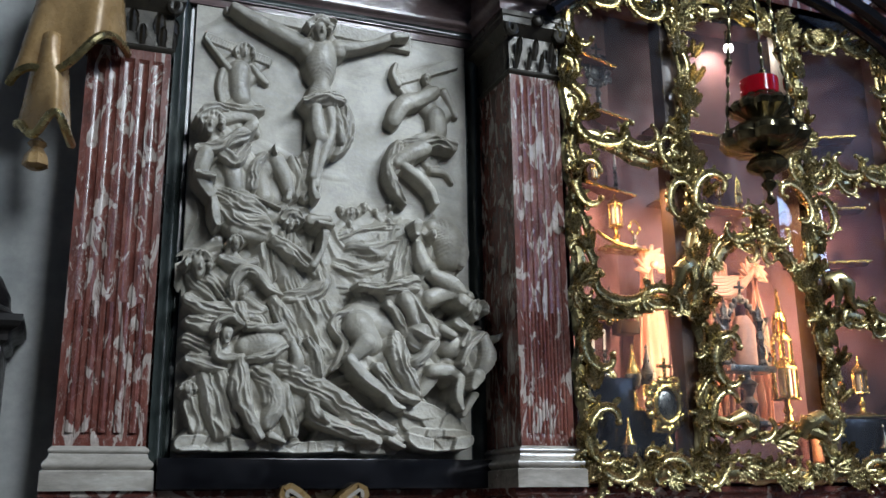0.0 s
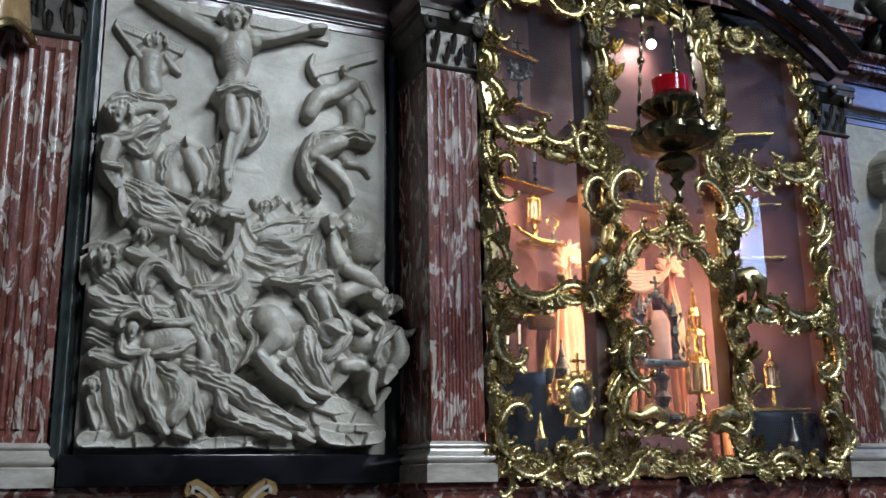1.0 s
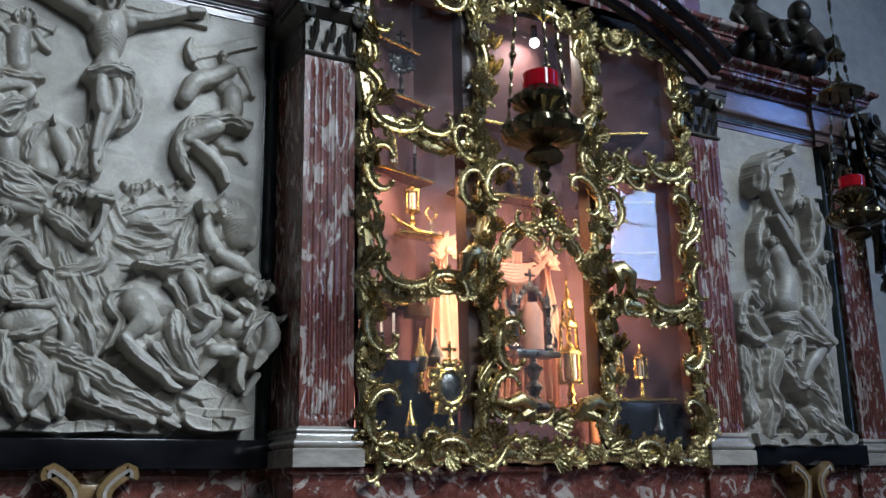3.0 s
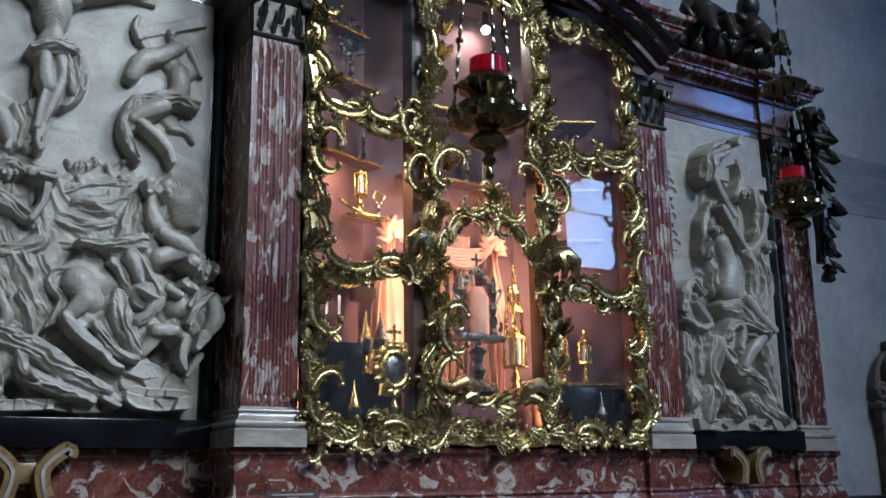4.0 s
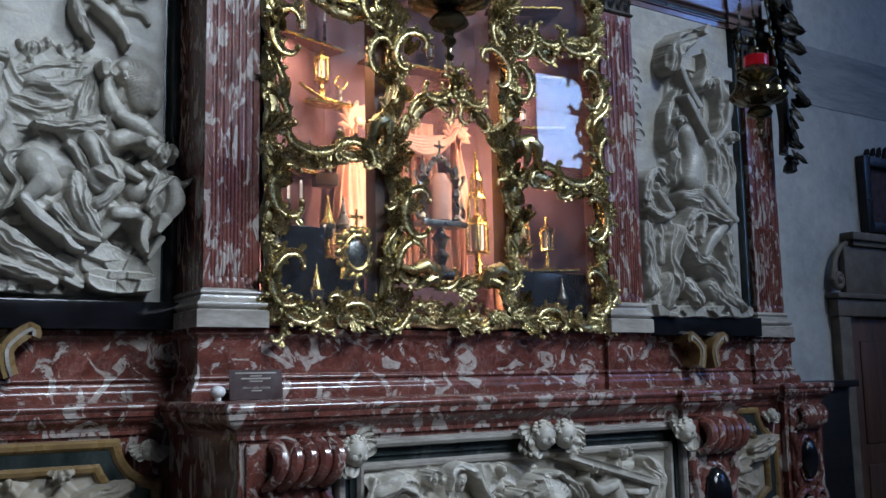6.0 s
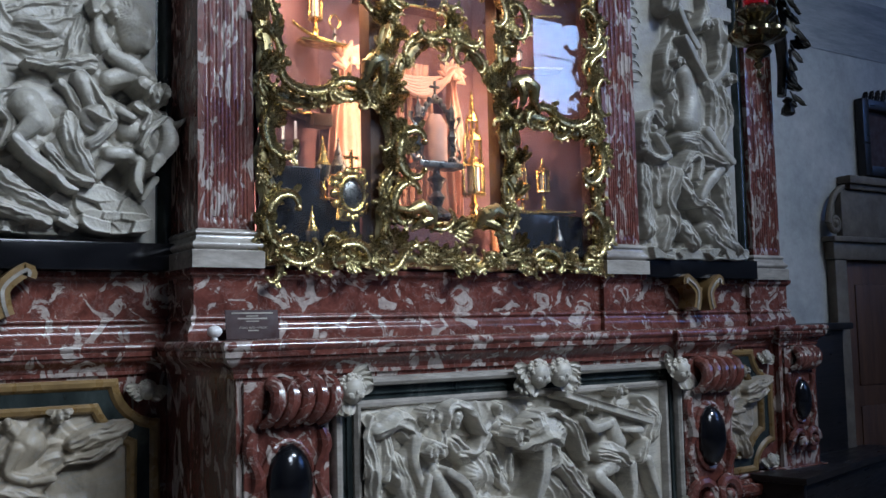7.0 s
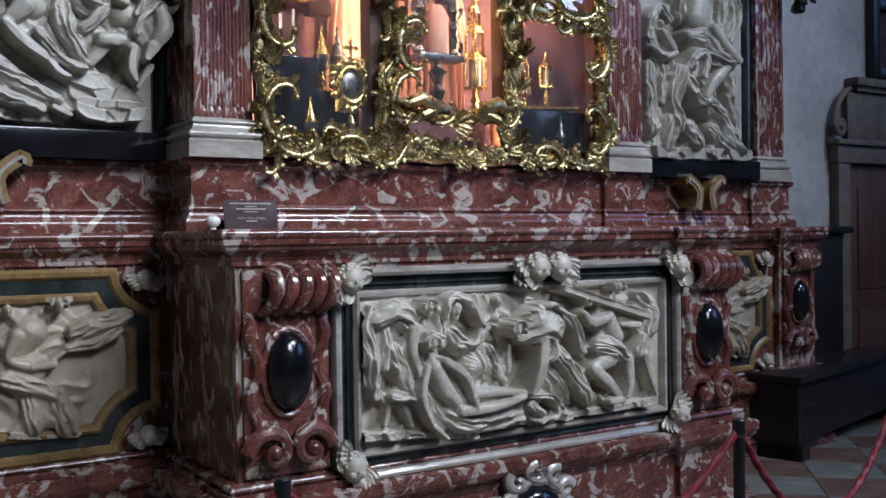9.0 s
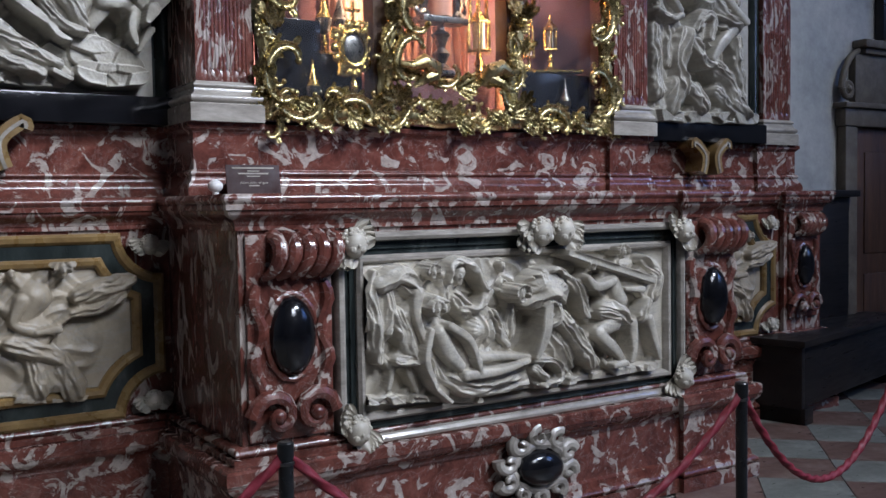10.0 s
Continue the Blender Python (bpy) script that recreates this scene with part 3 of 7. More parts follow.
    def bar(self, a, b, half, lift):
        """A squared timber."""
        dx, dz = b[0] - a[0], b[1] - a[1]
        ln = math.hypot(dx, dz)
        px, pz = self.x - a[0], self.z - a[1]
        al, sd = (px * dx + pz * dz) / ln, np.abs(px * dz - pz * dx) / ln
        self.h = np.where((al > 0) & (al < ln) & (sd < half), np.maximum(self.h, lift + 0.002 * np.sin(40 * sd / half + al * 60) * 0.4), self.h)

    def far_from(self, path, radii):
        far = np.full_like(self.h, 9.0)
        for (ax, az), (bx, bz), ra, rb in zip(path, path[1:], radii, radii[1:]):
            ln = math.hypot(bx - ax, bz - az)
            t = np.clip(((self.x - ax) * (bx - ax) + (self.z - az) * (bz - az)) / ln ** 2, 0, 1)
            far = np.minimum(far, np.hypot(self.x - ax - t * (bx - ax), self.z - az - t * (bz - az)) / (ra + (rb - ra) * t))
        return far

    def ground(self, path, radii, lift):
        """Broken rock: flat facets at odd tilts."""
        far = self.far_from(path, radii)
        seeds = []
        for (ax, az), (bx, bz), ra in zip(path, path[1:], radii):
            for k in range(int(math.hypot(bx - ax, bz - az) / 0.055) + 3):
                u = self.rng.random()
                seeds.append((ax + (bx - ax) * u + self.rng.uniform(-1, 1) * ra, az + (bz - az) * u + self.rng.uniform(-1, 1) * ra))
        best, hh = np.full_like(self.h, 9.0), np.zeros_like(self.h)
        for sx, sz in seeds:
            d = np.hypot(self.x - sx, (self.z - sz) * 1.3)
            top = lift + self.rng.uniform(-0.03, 0.012) + self.rng.uniform(-0.2, 0.2) * (self.x - sx) + self.rng.uniform(-0.08, 0.15) * (self.z - sz)
            hh, best = np.where(d < best, top, hh), np.minimum(best, d)
        rough = 1 + 0.10 * np.sin(23 * self.x + 2 * np.sin(31 * self.z))
        self.h = np.where(far * rough < 1, np.maximum(self.h, hh * np.clip((1 - far * rough) * 5 + 0.35, 0, 1)), self.h)

    def cloth(self, path, radii, lift):
        """Crumpled cloth and crowd behind the figures, low on the slab."""
        far = self.far_from(path, radii)
        u = self.x * 38 + 14 * self.z + 1.6 * np.sin(self.z * 17 + 5 * self.x) + 1.2 * np.sin(self.x * 23 - 11 * self.z)
        w = self.z * 30 - 16 * self.x + 1.4 * np.sin(self.x * 19) + np.sin(self.z * 27 + 3)
        pick = np.clip(0.5 + 1.5 * np.sin(self.x * 9 + 2 * np.sin(self.z * 8)) * np.sin(self.z * 7 + 1.3), 0, 1)
        hh = lift * (0.55 + 0.45 * (pick * (1 - np.abs(np.sin(u))) + (1 - pick) * (1 - np.abs(np.sin(w)))))
        edge = np.clip((1 - far) * 4, 0, 1)
        self.h = np.maximum(self.h, hh * edge * edge * (3 - 2 * edge))

    def ripple(self, depth):
        """Shallow chiselled bands of cloud in the open ground."""
        u = self.z * 34 + 1.5 * np.sin(self.x * 9) + 2 * np.sin(self.x * 4 + self.z * 5)
        self.h = self.h + depth * np.clip(np.sin(u) - 0.6, 0, 1) * 3 * np.clip(np.sin(self.x * 13 + self.z * 21), 0, 1) * (self.h < 0.004)

    def build(self, name, mat, parent, inside, label=""):
        def soft(a, n):
            for _ in range(n):
                p = np.pad(a, 1, mode="edge")
                a = 0.34 * a + 0.165 * (p[:-2, 1:-1] + p[2:, 1:-1] + p[1:-1, :-2] + p[1:-1, 2:])
            return a

        x0, x1, z0, z1 = inside
        keep = ((self.x >= x0) & (self.x <= x1) & (self.z >= z0) & (self.z <= z1)) | (self.h > 0.03)
        # beyond the slab the forms end in the round, not in a ragged fall
        have = keep.copy()
        for _ in range(5):
            p = np.pad(np.where(have, self.h, -1.0), 1, mode="constant", constant_values=-1.0)
            most = np.maximum.reduce([p[:-2, 1:-1], p[2:, 1:-1], p[1:-1, :-2], p[1:-1, 2:]])
            self.h = np.where(have, self.h, most)
            have = have | (most >= 0)
        self.h = np.maximum(self.h, -0.004)
        # crisp edges and deep-cut hollows, as a chisel leaves them
        # the stone left standing between neighbouring forms
        wide = self.h
        for _ in range(11):
            p = np.pad(wide, 1, mode="edge")
            wide = np.maximum.reduce([p[:-2, 1:-1], p[2:, 1:-1], p[1:-1, :-2], p[1:-1, 2:], wide])
        for _ in range(11):
            p = np.pad(wide, 1, mode="edge")
            wide = np.minimum.reduce([p[:-2, 1:-1], p[2:, 1:-1], p[1:-1, :-2], p[1:-1, 2:], wide])
        left = np.minimum(soft(wide, 12), wide) * (0.78 + 0.10 * self.grain(self.x * 45 + 20 * self.z, self.z * 22, 6)) - 0.006
        h = soft(np.maximum(self.h, left), 1)
        h = h + 0.3 * (h - soft(h, 3)) + 0.18 * (h - soft(h, 30))
        h = h + np.where(h > 0.008, 0.0014, 0.0003) * (self.grain(self.x * 70, self.z * 70, 3) + self.grain(self.x * 160, self.z * 160, 4) - 1)
        h = np.clip(h, -0.004, 0.33)
        nz, nx = h.shape
        v = np.stack([self.x.ravel(), (self.face - h).ravel(), self.z.ravel()], 1)
        i = np.arange(nz * nx).reshape(nz, nx)
        k = keep[:-1, :-1] & keep[:-1, 1:] & keep[1:, 1:] & keep[1:, :-1]
        q = np.stack([i[:-1, :-1], i[:-1, 1:], i[1:, 1:], i[1:, :-1]], -1)[k]
        used = np.unique(q)
        index = np.zeros(nz * nx, dtype=np.int64)
        index[used] = np.arange(len(used))
        me = bpy.data.meshes.new(name)
        me.from_pydata(v[used].tolist(), [], index[q].tolist())
        return put_mesh(name, me, mat, parent, label, True, 0)


def framed_relief(name, label, x0, x1, z0, z1, face, back, group, stone=WHITE):
    t = thing(name, label, "relief", group)
    block("slab", x0, x1, face + 0.001, back, z0, z1, stone, t, "", 0.003)
    return t


# the crucifixion: a crowd of figures, horses and three crosses as plain carved forms
c = Carving(-2.56, -1.14, 1.86, 3.97, 0.36, 0.003, 11)
c.bar((-2.413, 3.805), (-1.562, 3.756), 0.039, 0.028)
c.bar((-1.961, 3.917), (-2.021, 2.981), 0.044, 0.02)
c.cloth([(-2.48, 2.797), (-2.323, 2.823), (-2.208, 2.871)], [0.15, 0.112, 0.06], 0.03)
c.cloth([(-2.483, 2.604), (-2.353, 2.429), (-2.257, 2.252)], [0.12, 0.18, 0.1], 0.05)
c.cloth([(-1.916, 2.75), (-1.741, 2.689), (-1.587, 2.778)], [0.12, 0.12, 0.15], 0.03)
c.cloth([(-2.037, 2.542), (-1.889, 2.267)], [0.18, 0.12], 0.05)
c.cloth([(-1.645, 2.568), (-1.388, 2.485)], [0.18, 0.18], 0.05)
c.cloth([(-2.14, 3.031), (-2.087, 2.886)], [0.09, 0.09], 0.02)
c.bar((-1.636, 3.572), (-1.334, 3.705), 0.027, 0.02)
c.bar((-2.495, 3.649), (-2.206, 3.569), 0.021, 0.02)
c.limb([(-2.341, 3.509), (-2.338, 3.436), (-2.328, 3.38)], [0.072, 0.066, 0.063], 0.035)
c.head(-2.324, 3.581, 0.051, 0.045)
c.limb([(-2.389, 3.509), (-2.44, 3.569), (-2.49, 3.629)], [0.02, 0.016, 0.014], 0.04)
c.limb([(-2.285, 3.53), (-2.25, 3.491), (-2.224, 3.466)], [0.018, 0.024, 0.018], 0.03)
c.limb([(-2.409, 3.495), (-2.422, 3.425), (-2.409, 3.355)], [0.025, 0.021, 0.018], 0.03)
c.limb([(-2.402, 3.326), (-2.334, 3.325), (-2.246, 3.338)], [0.024, 0.024, 0.024], 0.04, 3)
c.limb([(-2.295, 3.301), (-2.257, 3.229)], [0.028, 0.024], 0.03)
c.limb([(-1.459, 3.53), (-1.533, 3.48), (-1.612, 3.441), (-1.654, 3.359)], [0.042, 0.056, 0.06, 0.048], 0.075)
c.limb([(-1.444, 3.424), (-1.437, 3.337), (-1.487, 3.294)], [0.066, 0.066, 0.04], 0.055)
c.limb([(-1.63, 3.543), (-1.652, 3.59), (-1.641, 3.642)], [0.024, 0.018, 0.015], 0.05)
c.limb([(-1.401, 3.543), (-1.368, 3.483), (-1.344, 3.43)], [0.033, 0.024, 0.018], 0.04)
c.head(-1.491, 3.593, 0.036, 0.05, False)
c.limb([(-1.601, 3.253), (-1.494, 3.275), (-1.383, 3.265)], [0.024, 0.045, 0.036], 0.09, 3)
c.limb([(-1.64, 3.236), (-1.682, 3.146), (-1.661, 3.06), (-1.604, 2.967)], [0.03, 0.02, 0.03, 0.01], 0.08, 4)
c.limb([(-1.523, 3.24), (-1.608, 3.187), (-1.642, 3.159)], [0.063, 0.054, 0.042], 0.095)
c.limb([(-1.626, 3.156), (-1.539, 3.098), (-1.484, 3.041)], [0.026, 0.033, 0.024], 0.085)
c.limb([(-1.482, 3.043), (-1.464, 2.987)], [0.024, 0.024], 0.08)
c.limb([(-1.465, 3.157), (-1.397, 3.149), (-1.365, 3.109)], [0.027, 0.021, 0.015], 0.03)
c.limb([(-2.054, 3.632), (-1.991, 3.653), (-1.922, 3.649)], [0.06, 0.048, 0.057], 0.09)
c.limb([(-1.993, 3.627), (-1.994, 3.562), (-1.99, 3.487), (-1.991, 3.413)], [0.093, 0.087, 0.05, 0.081], 0.1)
c.limb([(-2.049, 3.644), (-2.175, 3.695), (-2.299, 3.745), (-2.378, 3.784)], [0.057, 0.051, 0.039, 0.03], 0.09)
c.limb([(-1.922, 3.665), (-1.793, 3.698), (-1.676, 3.755)], [0.051, 0.026, 0.03], 0.09)
c.limb([(-1.661, 3.758), (-1.602, 3.768)], [0.027, 0.021], 0.095)
c.head(-2.016, 3.714, 0.063, 0.125)
c.limb([(-2.066, 3.724), (-2.019, 3.76), (-1.96, 3.749)], [0.022, 0.024, 0.021], 0.13, 2)
c.limb([(-2.062, 3.378), (-1.981, 3.401), (-1.906, 3.401)], [0.026, 0.048, 0.026], 0.12, 4)
c.limb([(-1.902, 3.411), (-1.872, 3.32), (-1.881, 3.219), (-1.923, 3.157)], [0.029, 0.042, 0.033, 0.015], 0.085, 4)
c.limb([(-1.943, 3.392), (-1.916, 3.304), (-1.9, 3.215)], [0.016, 0.027, 0.021], 0.09, 2)
c.limb([(-2.018, 3.35), (-2.007, 3.264), (-1.996, 3.224)], [0.038, 0.048, 0.045], 0.115)
c.limb([(-1.994, 3.233), (-2.016, 3.138), (-2.026, 3.041)], [0.028, 0.022, 0.024], 0.105)
c.limb([(-1.954, 3.357), (-1.942, 3.272), (-1.966, 3.189), (-1.998, 3.083), (-2.011, 3.006)], [0.034, 0.028, 0.035, 0.024, 0.024], 0.095)
c.limb([(-2.022, 3.038), (-2.019, 2.978), (-2.006, 2.95)], [0.016, 0.018, 0.024], 0.1)
c.limb([(-2.218, 2.944), (-2.24, 3.023), (-2.214, 3.086), (-2.172, 3.116)], [0.056, 0.06, 0.078, 0.036], 0.07)
c.limb([(-2.176, 3.099), (-2.14, 3.038), (-2.117, 2.971)], [0.054, 0.048, 0.033], 0.09)
c.limb([(-2.121, 2.962), (-2.127, 2.932)], [0.02, 0.022], 0.1)
c.limb([(-2.187, 3.12), (-2.196, 3.154)], [0.01, 0.006], 0.11)
c.limb([(-2.23, 3.114), (-2.27, 3.052), (-2.278, 2.965)], [0.018, 0.027, 0.027], 0.1, 4)
c.limb([(-2.105, 3.118), (-2.076, 3.045), (-2.088, 2.958)], [0.027, 0.028, 0.018], 0.06, 3)
c.limb([(-2.052, 3.146), (-2.037, 3.045), (-2.047, 2.956)], [0.024, 0.02, 0.024], 0.05, 3)
c.limb([(-2.364, 3.097), (-2.354, 3.017), (-2.34, 2.958)], [0.06, 0.058, 0.054], 0.1)
c.head(-2.455, 3.214, 0.057, 0.125)
c.limb([(-2.511, 3.231), (-2.461, 3.276), (-2.4, 3.279)], [0.018, 0.033, 0.018], 0.13, 3)
c.limb([(-2.406, 3.248), (-2.328, 3.263), (-2.288, 3.239), (-2.334, 3.183)], [0.045, 0.03, 0.039, 0.033], 0.12)
c.limb([(-2.505, 3.099), (-2.417, 3.12), (-2.328, 3.176)], [0.024, 0.032, 0.039], 0.14, 4)
c.limb([(-2.401, 3.092), (-2.349, 3.069), (-2.306, 3.135)], [0.028, 0.033, 0.018], 0.13, 4)
c.limb([(-2.475, 3.081), (-2.489, 3.007), (-2.468, 2.952), (-2.437, 2.898)], [0.051, 0.048, 0.042, 0.024], 0.135)
c.limb([(-2.433, 2.886), (-2.424, 2.821), (-2.415, 2.782)], [0.024, 0.029, 0.018], 0.145)
c.limb([(-2.505, 2.985), (-2.443, 2.978)], [0.016, 0.016], 0.15, 2)
c.limb([(-2.403, 2.919), (-2.338, 2.888), (-2.257, 2.853)], [0.044, 0.084, 0.066], 0.11, 6)
c.limb([(-2.383, 2.864), (-2.313, 2.818), (-2.23, 2.803)], [0.04, 0.052, 0.054], 0.11, 5)
c.limb([(-2.332, 2.779), (-2.241, 2.771)], [0.048, 0.054], 0.1)
c.limb([(-2.321, 2.941), (-2.159, 2.885)], [0.009, 0.009], 0.1)
c.limb([(-2.132, 2.755), (-2.129, 2.671), (-2.092, 2.579), (-2.066, 2.51)], [0.084, 0.068, 0.06, 0.044], 0.08, 5)
c.head(-2.114, 2.815, 0.034, 0.12)
c.limb([(-2.152, 2.838), (-2.116, 2.866), (-2.072, 2.836)], [0.016, 0.028, 0.016], 0.13, 3)
c.limb([(-2.17, 2.741), (-2.085, 2.689), (-2.018, 2.651)], [0.034, 0.045, 0.024], 0.12, 4)
c.limb([(-2.019, 2.65), (-1.981, 2.72), (-1.97, 2.789)], [0.024, 0.02, 0.027], 0.125)
c.limb([(-1.999, 2.836), (-1.941, 2.827)], [0.016, 0.016], 0.12)
c.limb([(-2.025, 2.852), (-1.948, 2.864)], [0.036, 0.024], 0.09)
c.limb([(-1.988, 2.668), (-1.967, 2.586), (-2.034, 2.534), (-2.111, 2.517)], [0.024, 0.039, 0.042, 0.033], 0.09, 5)
c.limb([(-2.21, 2.715), (-2.188, 2.621)], [0.06, 0.048], 0.07, 4)
c.limb([(-2.044, 2.499), (-1.995, 2.396), (-1.934, 2.295)], [0.072, 0.064, 0.054], 0.085, 5)
c.limb([(-1.959, 2.494), (-1.909, 2.379)], [0.032, 0.04], 0.075, 4)
c.head(-1.883, 2.925, 0.03, 0.025)
c.head(-1.832, 2.915, 0.033, 0.025)
c.head(-1.777, 2.951, 0.03, 0.025)
c.head(-1.725, 2.935, 0.022, 0.025)
c.head(-1.664, 2.962, 0.02, 0.025)
c.head(-1.843, 2.866, 0.02, 0.03)
c.head(-1.665, 2.886, 0.03, 0.03)
c.limb([(-1.877, 2.808), (-1.767, 2.853), (-1.629, 2.876)], [0.03, 0.02, 0.02], 0.03, 2)
c.limb([(-1.831, 2.756), (-1.743, 2.751), (-1.641, 2.792)], [0.042, 0.066, 0.036], 0.035, 3)
c.limb([(-1.89, 2.678), (-1.791, 2.661), (-1.664, 2.695)], [0.036, 0.048, 0.032], 0.03, 3)
c.limb([(-1.888, 2.58), (-1.79, 2.575)], [0.028, 0.036], 0.03, 3)
c.limb([(-1.383, 2.759), (-1.396, 2.841), (-1.462, 2.886)], [0.078, 0.102, 0.048], 0.05)
c.limb([(-1.356, 2.84), (-1.33, 2.778), (-1.336, 2.726)], [0.036, 0.042, 0.03], 0.065)
c.limb([(-1.61, 2.793), (-1.636, 2.666), (-1.674, 2.539)], [0.04, 0.066, 0.036], 0.06, 4)
c.head(-1.478, 2.839, 0.03, 0.085)
c.limb([(-1.484, 2.641), (-1.533, 2.712), (-1.553, 2.785)], [0.051, 0.048, 0.026], 0.11)
c.limb([(-1.564, 2.827), (-1.564, 2.868)], [0.022, 0.036], 0.12)
c.limb([(-1.818, 2.44), (-1.696, 2.414), (-1.567, 2.393), (-1.441, 2.361)], [0.092, 0.092, 0.126, 0.114], 0.13)
c.limb([(-1.823, 2.406), (-1.775, 2.339)], [0.084, 0.068], 0.15)
c.limb([(-1.798, 2.335), (-1.864, 2.266)], [0.06, 0.034], 0.165)
c.limb([(-1.87, 2.265), (-1.808, 2.2), (-1.727, 2.144)], [0.03, 0.033, 0.03], 0.17)
c.limb([(-1.726, 2.144), (-1.683, 2.091), (-1.644, 2.074)], [0.022, 0.022, 0.014], 0.165)
c.limb([(-1.686, 2.316), (-1.73, 2.232), (-1.674, 2.153)], [0.072, 0.028, 0.018], 0.1)
c.limb([(-1.855, 2.475), (-1.917, 2.438), (-1.921, 2.384), (-1.877, 2.338), (-1.904, 2.258), (-1.932, 2.225)], [0.016, 0.018, 0.022, 0.024, 0.02, 0.01], 0.11, 4)
c.limb([(-1.433, 2.351), (-1.351, 2.331), (-1.289, 2.354)], [0.076, 0.066, 0.078], 0.16)
c.limb([(-1.29, 2.366), (-1.277, 2.291), (-1.32, 2.213)], [0.04, 0.054, 0.028], 0.2)
c.limb([(-1.329, 2.212), (-1.353, 2.164)], [0.042, 0.022], 0.21)
c.limb([(-1.243, 2.367), (-1.213, 2.402)], [0.014, 0.008], 0.21)
c.limb([(-1.3, 2.385), (-1.36, 2.339), (-1.395, 2.262)], [0.018, 0.02, 0.02], 0.2, 5)
c.limb([(-1.514, 2.231), (-1.439, 2.234), (-1.394, 2.205)], [0.044, 0.038, 0.028], 0.17)
c.limb([(-1.396, 2.204), (-1.407, 2.13), (-1.393, 2.079)], [0.026, 0.03, 0.018], 0.175)
c.limb([(-1.515, 2.205), (-1.558, 2.141)], [0.048, 0.033], 0.14)
c.limb([(-1.331, 2.135), (-1.378, 2.052)], [0.027, 0.016], 0.15)
c.limb([(-1.519, 2.541), (-1.429, 2.574), (-1.347, 2.555)], [0.052, 0.058, 0.04], 0.16)
c.limb([(-1.513, 2.642), (-1.437, 2.604), (-1.37, 2.569)], [0.034, 0.051, 0.026], 0.18)
c.head(-1.331, 2.484, 0.051, 0.205)
c.limb([(-1.39, 2.53), (-1.349, 2.508)], [0.042, 0.036], 0.2)
c.limb([(-1.828, 2.58), (-1.706, 2.574), (-1.594, 2.597)], [0.014, 0.026, 0.045], 0.16, 5)
c.limb([(-1.703, 2.507), (-1.666, 2.462), (-1.624, 2.358)], [0.018, 0.024, 0.02], 0.15, 4)
c.limb([(-1.624, 2.518), (-1.585, 2.459), (-1.541, 2.381)], [0.05, 0.056, 0.072], 0.18, 3)
c.limb([(-1.573, 2.362), (-1.519, 2.341)], [0.072, 0.032], 0.2, 3)
c.limb([(-1.52, 2.342), (-1.565, 2.284), (-1.599, 2.26)], [0.034, 0.028, 0.027], 0.19, 3)
c.limb([(-1.673, 2.374), (-1.659, 2.282), (-1.616, 2.187), (-1.587, 2.133)], [0.022, 0.054, 0.04, 0.024], 0.18, 6)
c.limb([(-1.753, 2.233), (-1.686, 2.144), (-1.59, 2.106)], [0.03, 0.026, 0.018], 0.175, 5)
c.limb([(-1.488, 2.404), (-1.433, 2.378)], [0.027, 0.022], 0.2)
c.limb([(-1.413, 2.434), (-1.362, 2.4), (-1.389, 2.339)], [0.024, 0.018, 0.014], 0.19, 3)
c.limb([(-2.279, 2.452), (-2.222, 2.41), (-2.198, 2.355)], [0.06, 0.068, 0.056], 0.13, 5)
c.limb([(-2.341, 2.494), (-2.339, 2.557), (-2.299, 2.601), (-2.245, 2.587), (-2.203, 2.535), (-2.157, 2.506)], [0.018, 0.026, 0.028, 0.028, 0.02, 0.012], 0.16, 2)
c.head(-2.3, 2.512, 0.036, 0.15, False)
c.limb([(-2.352, 2.479), (-2.302, 2.424), (-2.214, 2.447)], [0.02, 0.024, 0.018], 0.14, 4)
c.limb([(-2.18, 2.485), (-2.137, 2.409), (-2.103, 2.332)], [0.028, 0.045, 0.036], 0.165, 4)
c.limb([(-2.283, 2.377), (-2.206, 2.37), (-2.151, 2.378)], [0.02, 0.02, 0.021], 0.17, 3)
c.limb([(-2.309, 2.458), (-2.289, 2.396), (-2.23, 2.35)], [0.024, 0.018, 0.014], 0.15, 4)
c.head(-2.362, 2.332, 0.044, 0.19, False)
c.limb([(-2.407, 2.345), (-2.396, 2.385), (-2.35, 2.401), (-2.31, 2.377)], [0.016, 0.018, 0.02, 0.014], 0.2, 3)
c.limb([(-2.397, 2.306), (-2.385, 2.257), (-2.299, 2.252)], [0.018, 0.025, 0.016], 0.165, 4)
c.limb([(-2.28, 2.3), (-2.204, 2.304), (-2.148, 2.289)], [0.054, 0.084, 0.066], 0.17)
c.limb([(-2.28, 2.243), (-2.199, 2.262), (-2.134, 2.3)], [0.018, 0.02, 0.014], 0.185, 3)
c.limb([(-2.107, 2.31), (-2.083, 2.241), (-2.104, 2.207)], [0.026, 0.036, 0.024], 0.185)
c.limb([(-2.041, 2.334), (-2.008, 2.273), (-1.997, 2.202)], [0.016, 0.033, 0.027], 0.17, 5)
c.limb([(-2.246, 2.201), (-2.19, 2.149), (-2.17, 2.074), (-2.194, 2.004)], [0.028, 0.054, 0.052, 0.032], 0.185, 5)
c.limb([(-2.302, 2.231), (-2.302, 2.124), (-2.264, 2.029), (-2.223, 1.957)], [0.032, 0.051, 0.028, 0.024], 0.19, 4)
c.limb([(-2.146, 2.222), (-2.056, 2.199)], [0.034, 0.04], 0.17, 3)
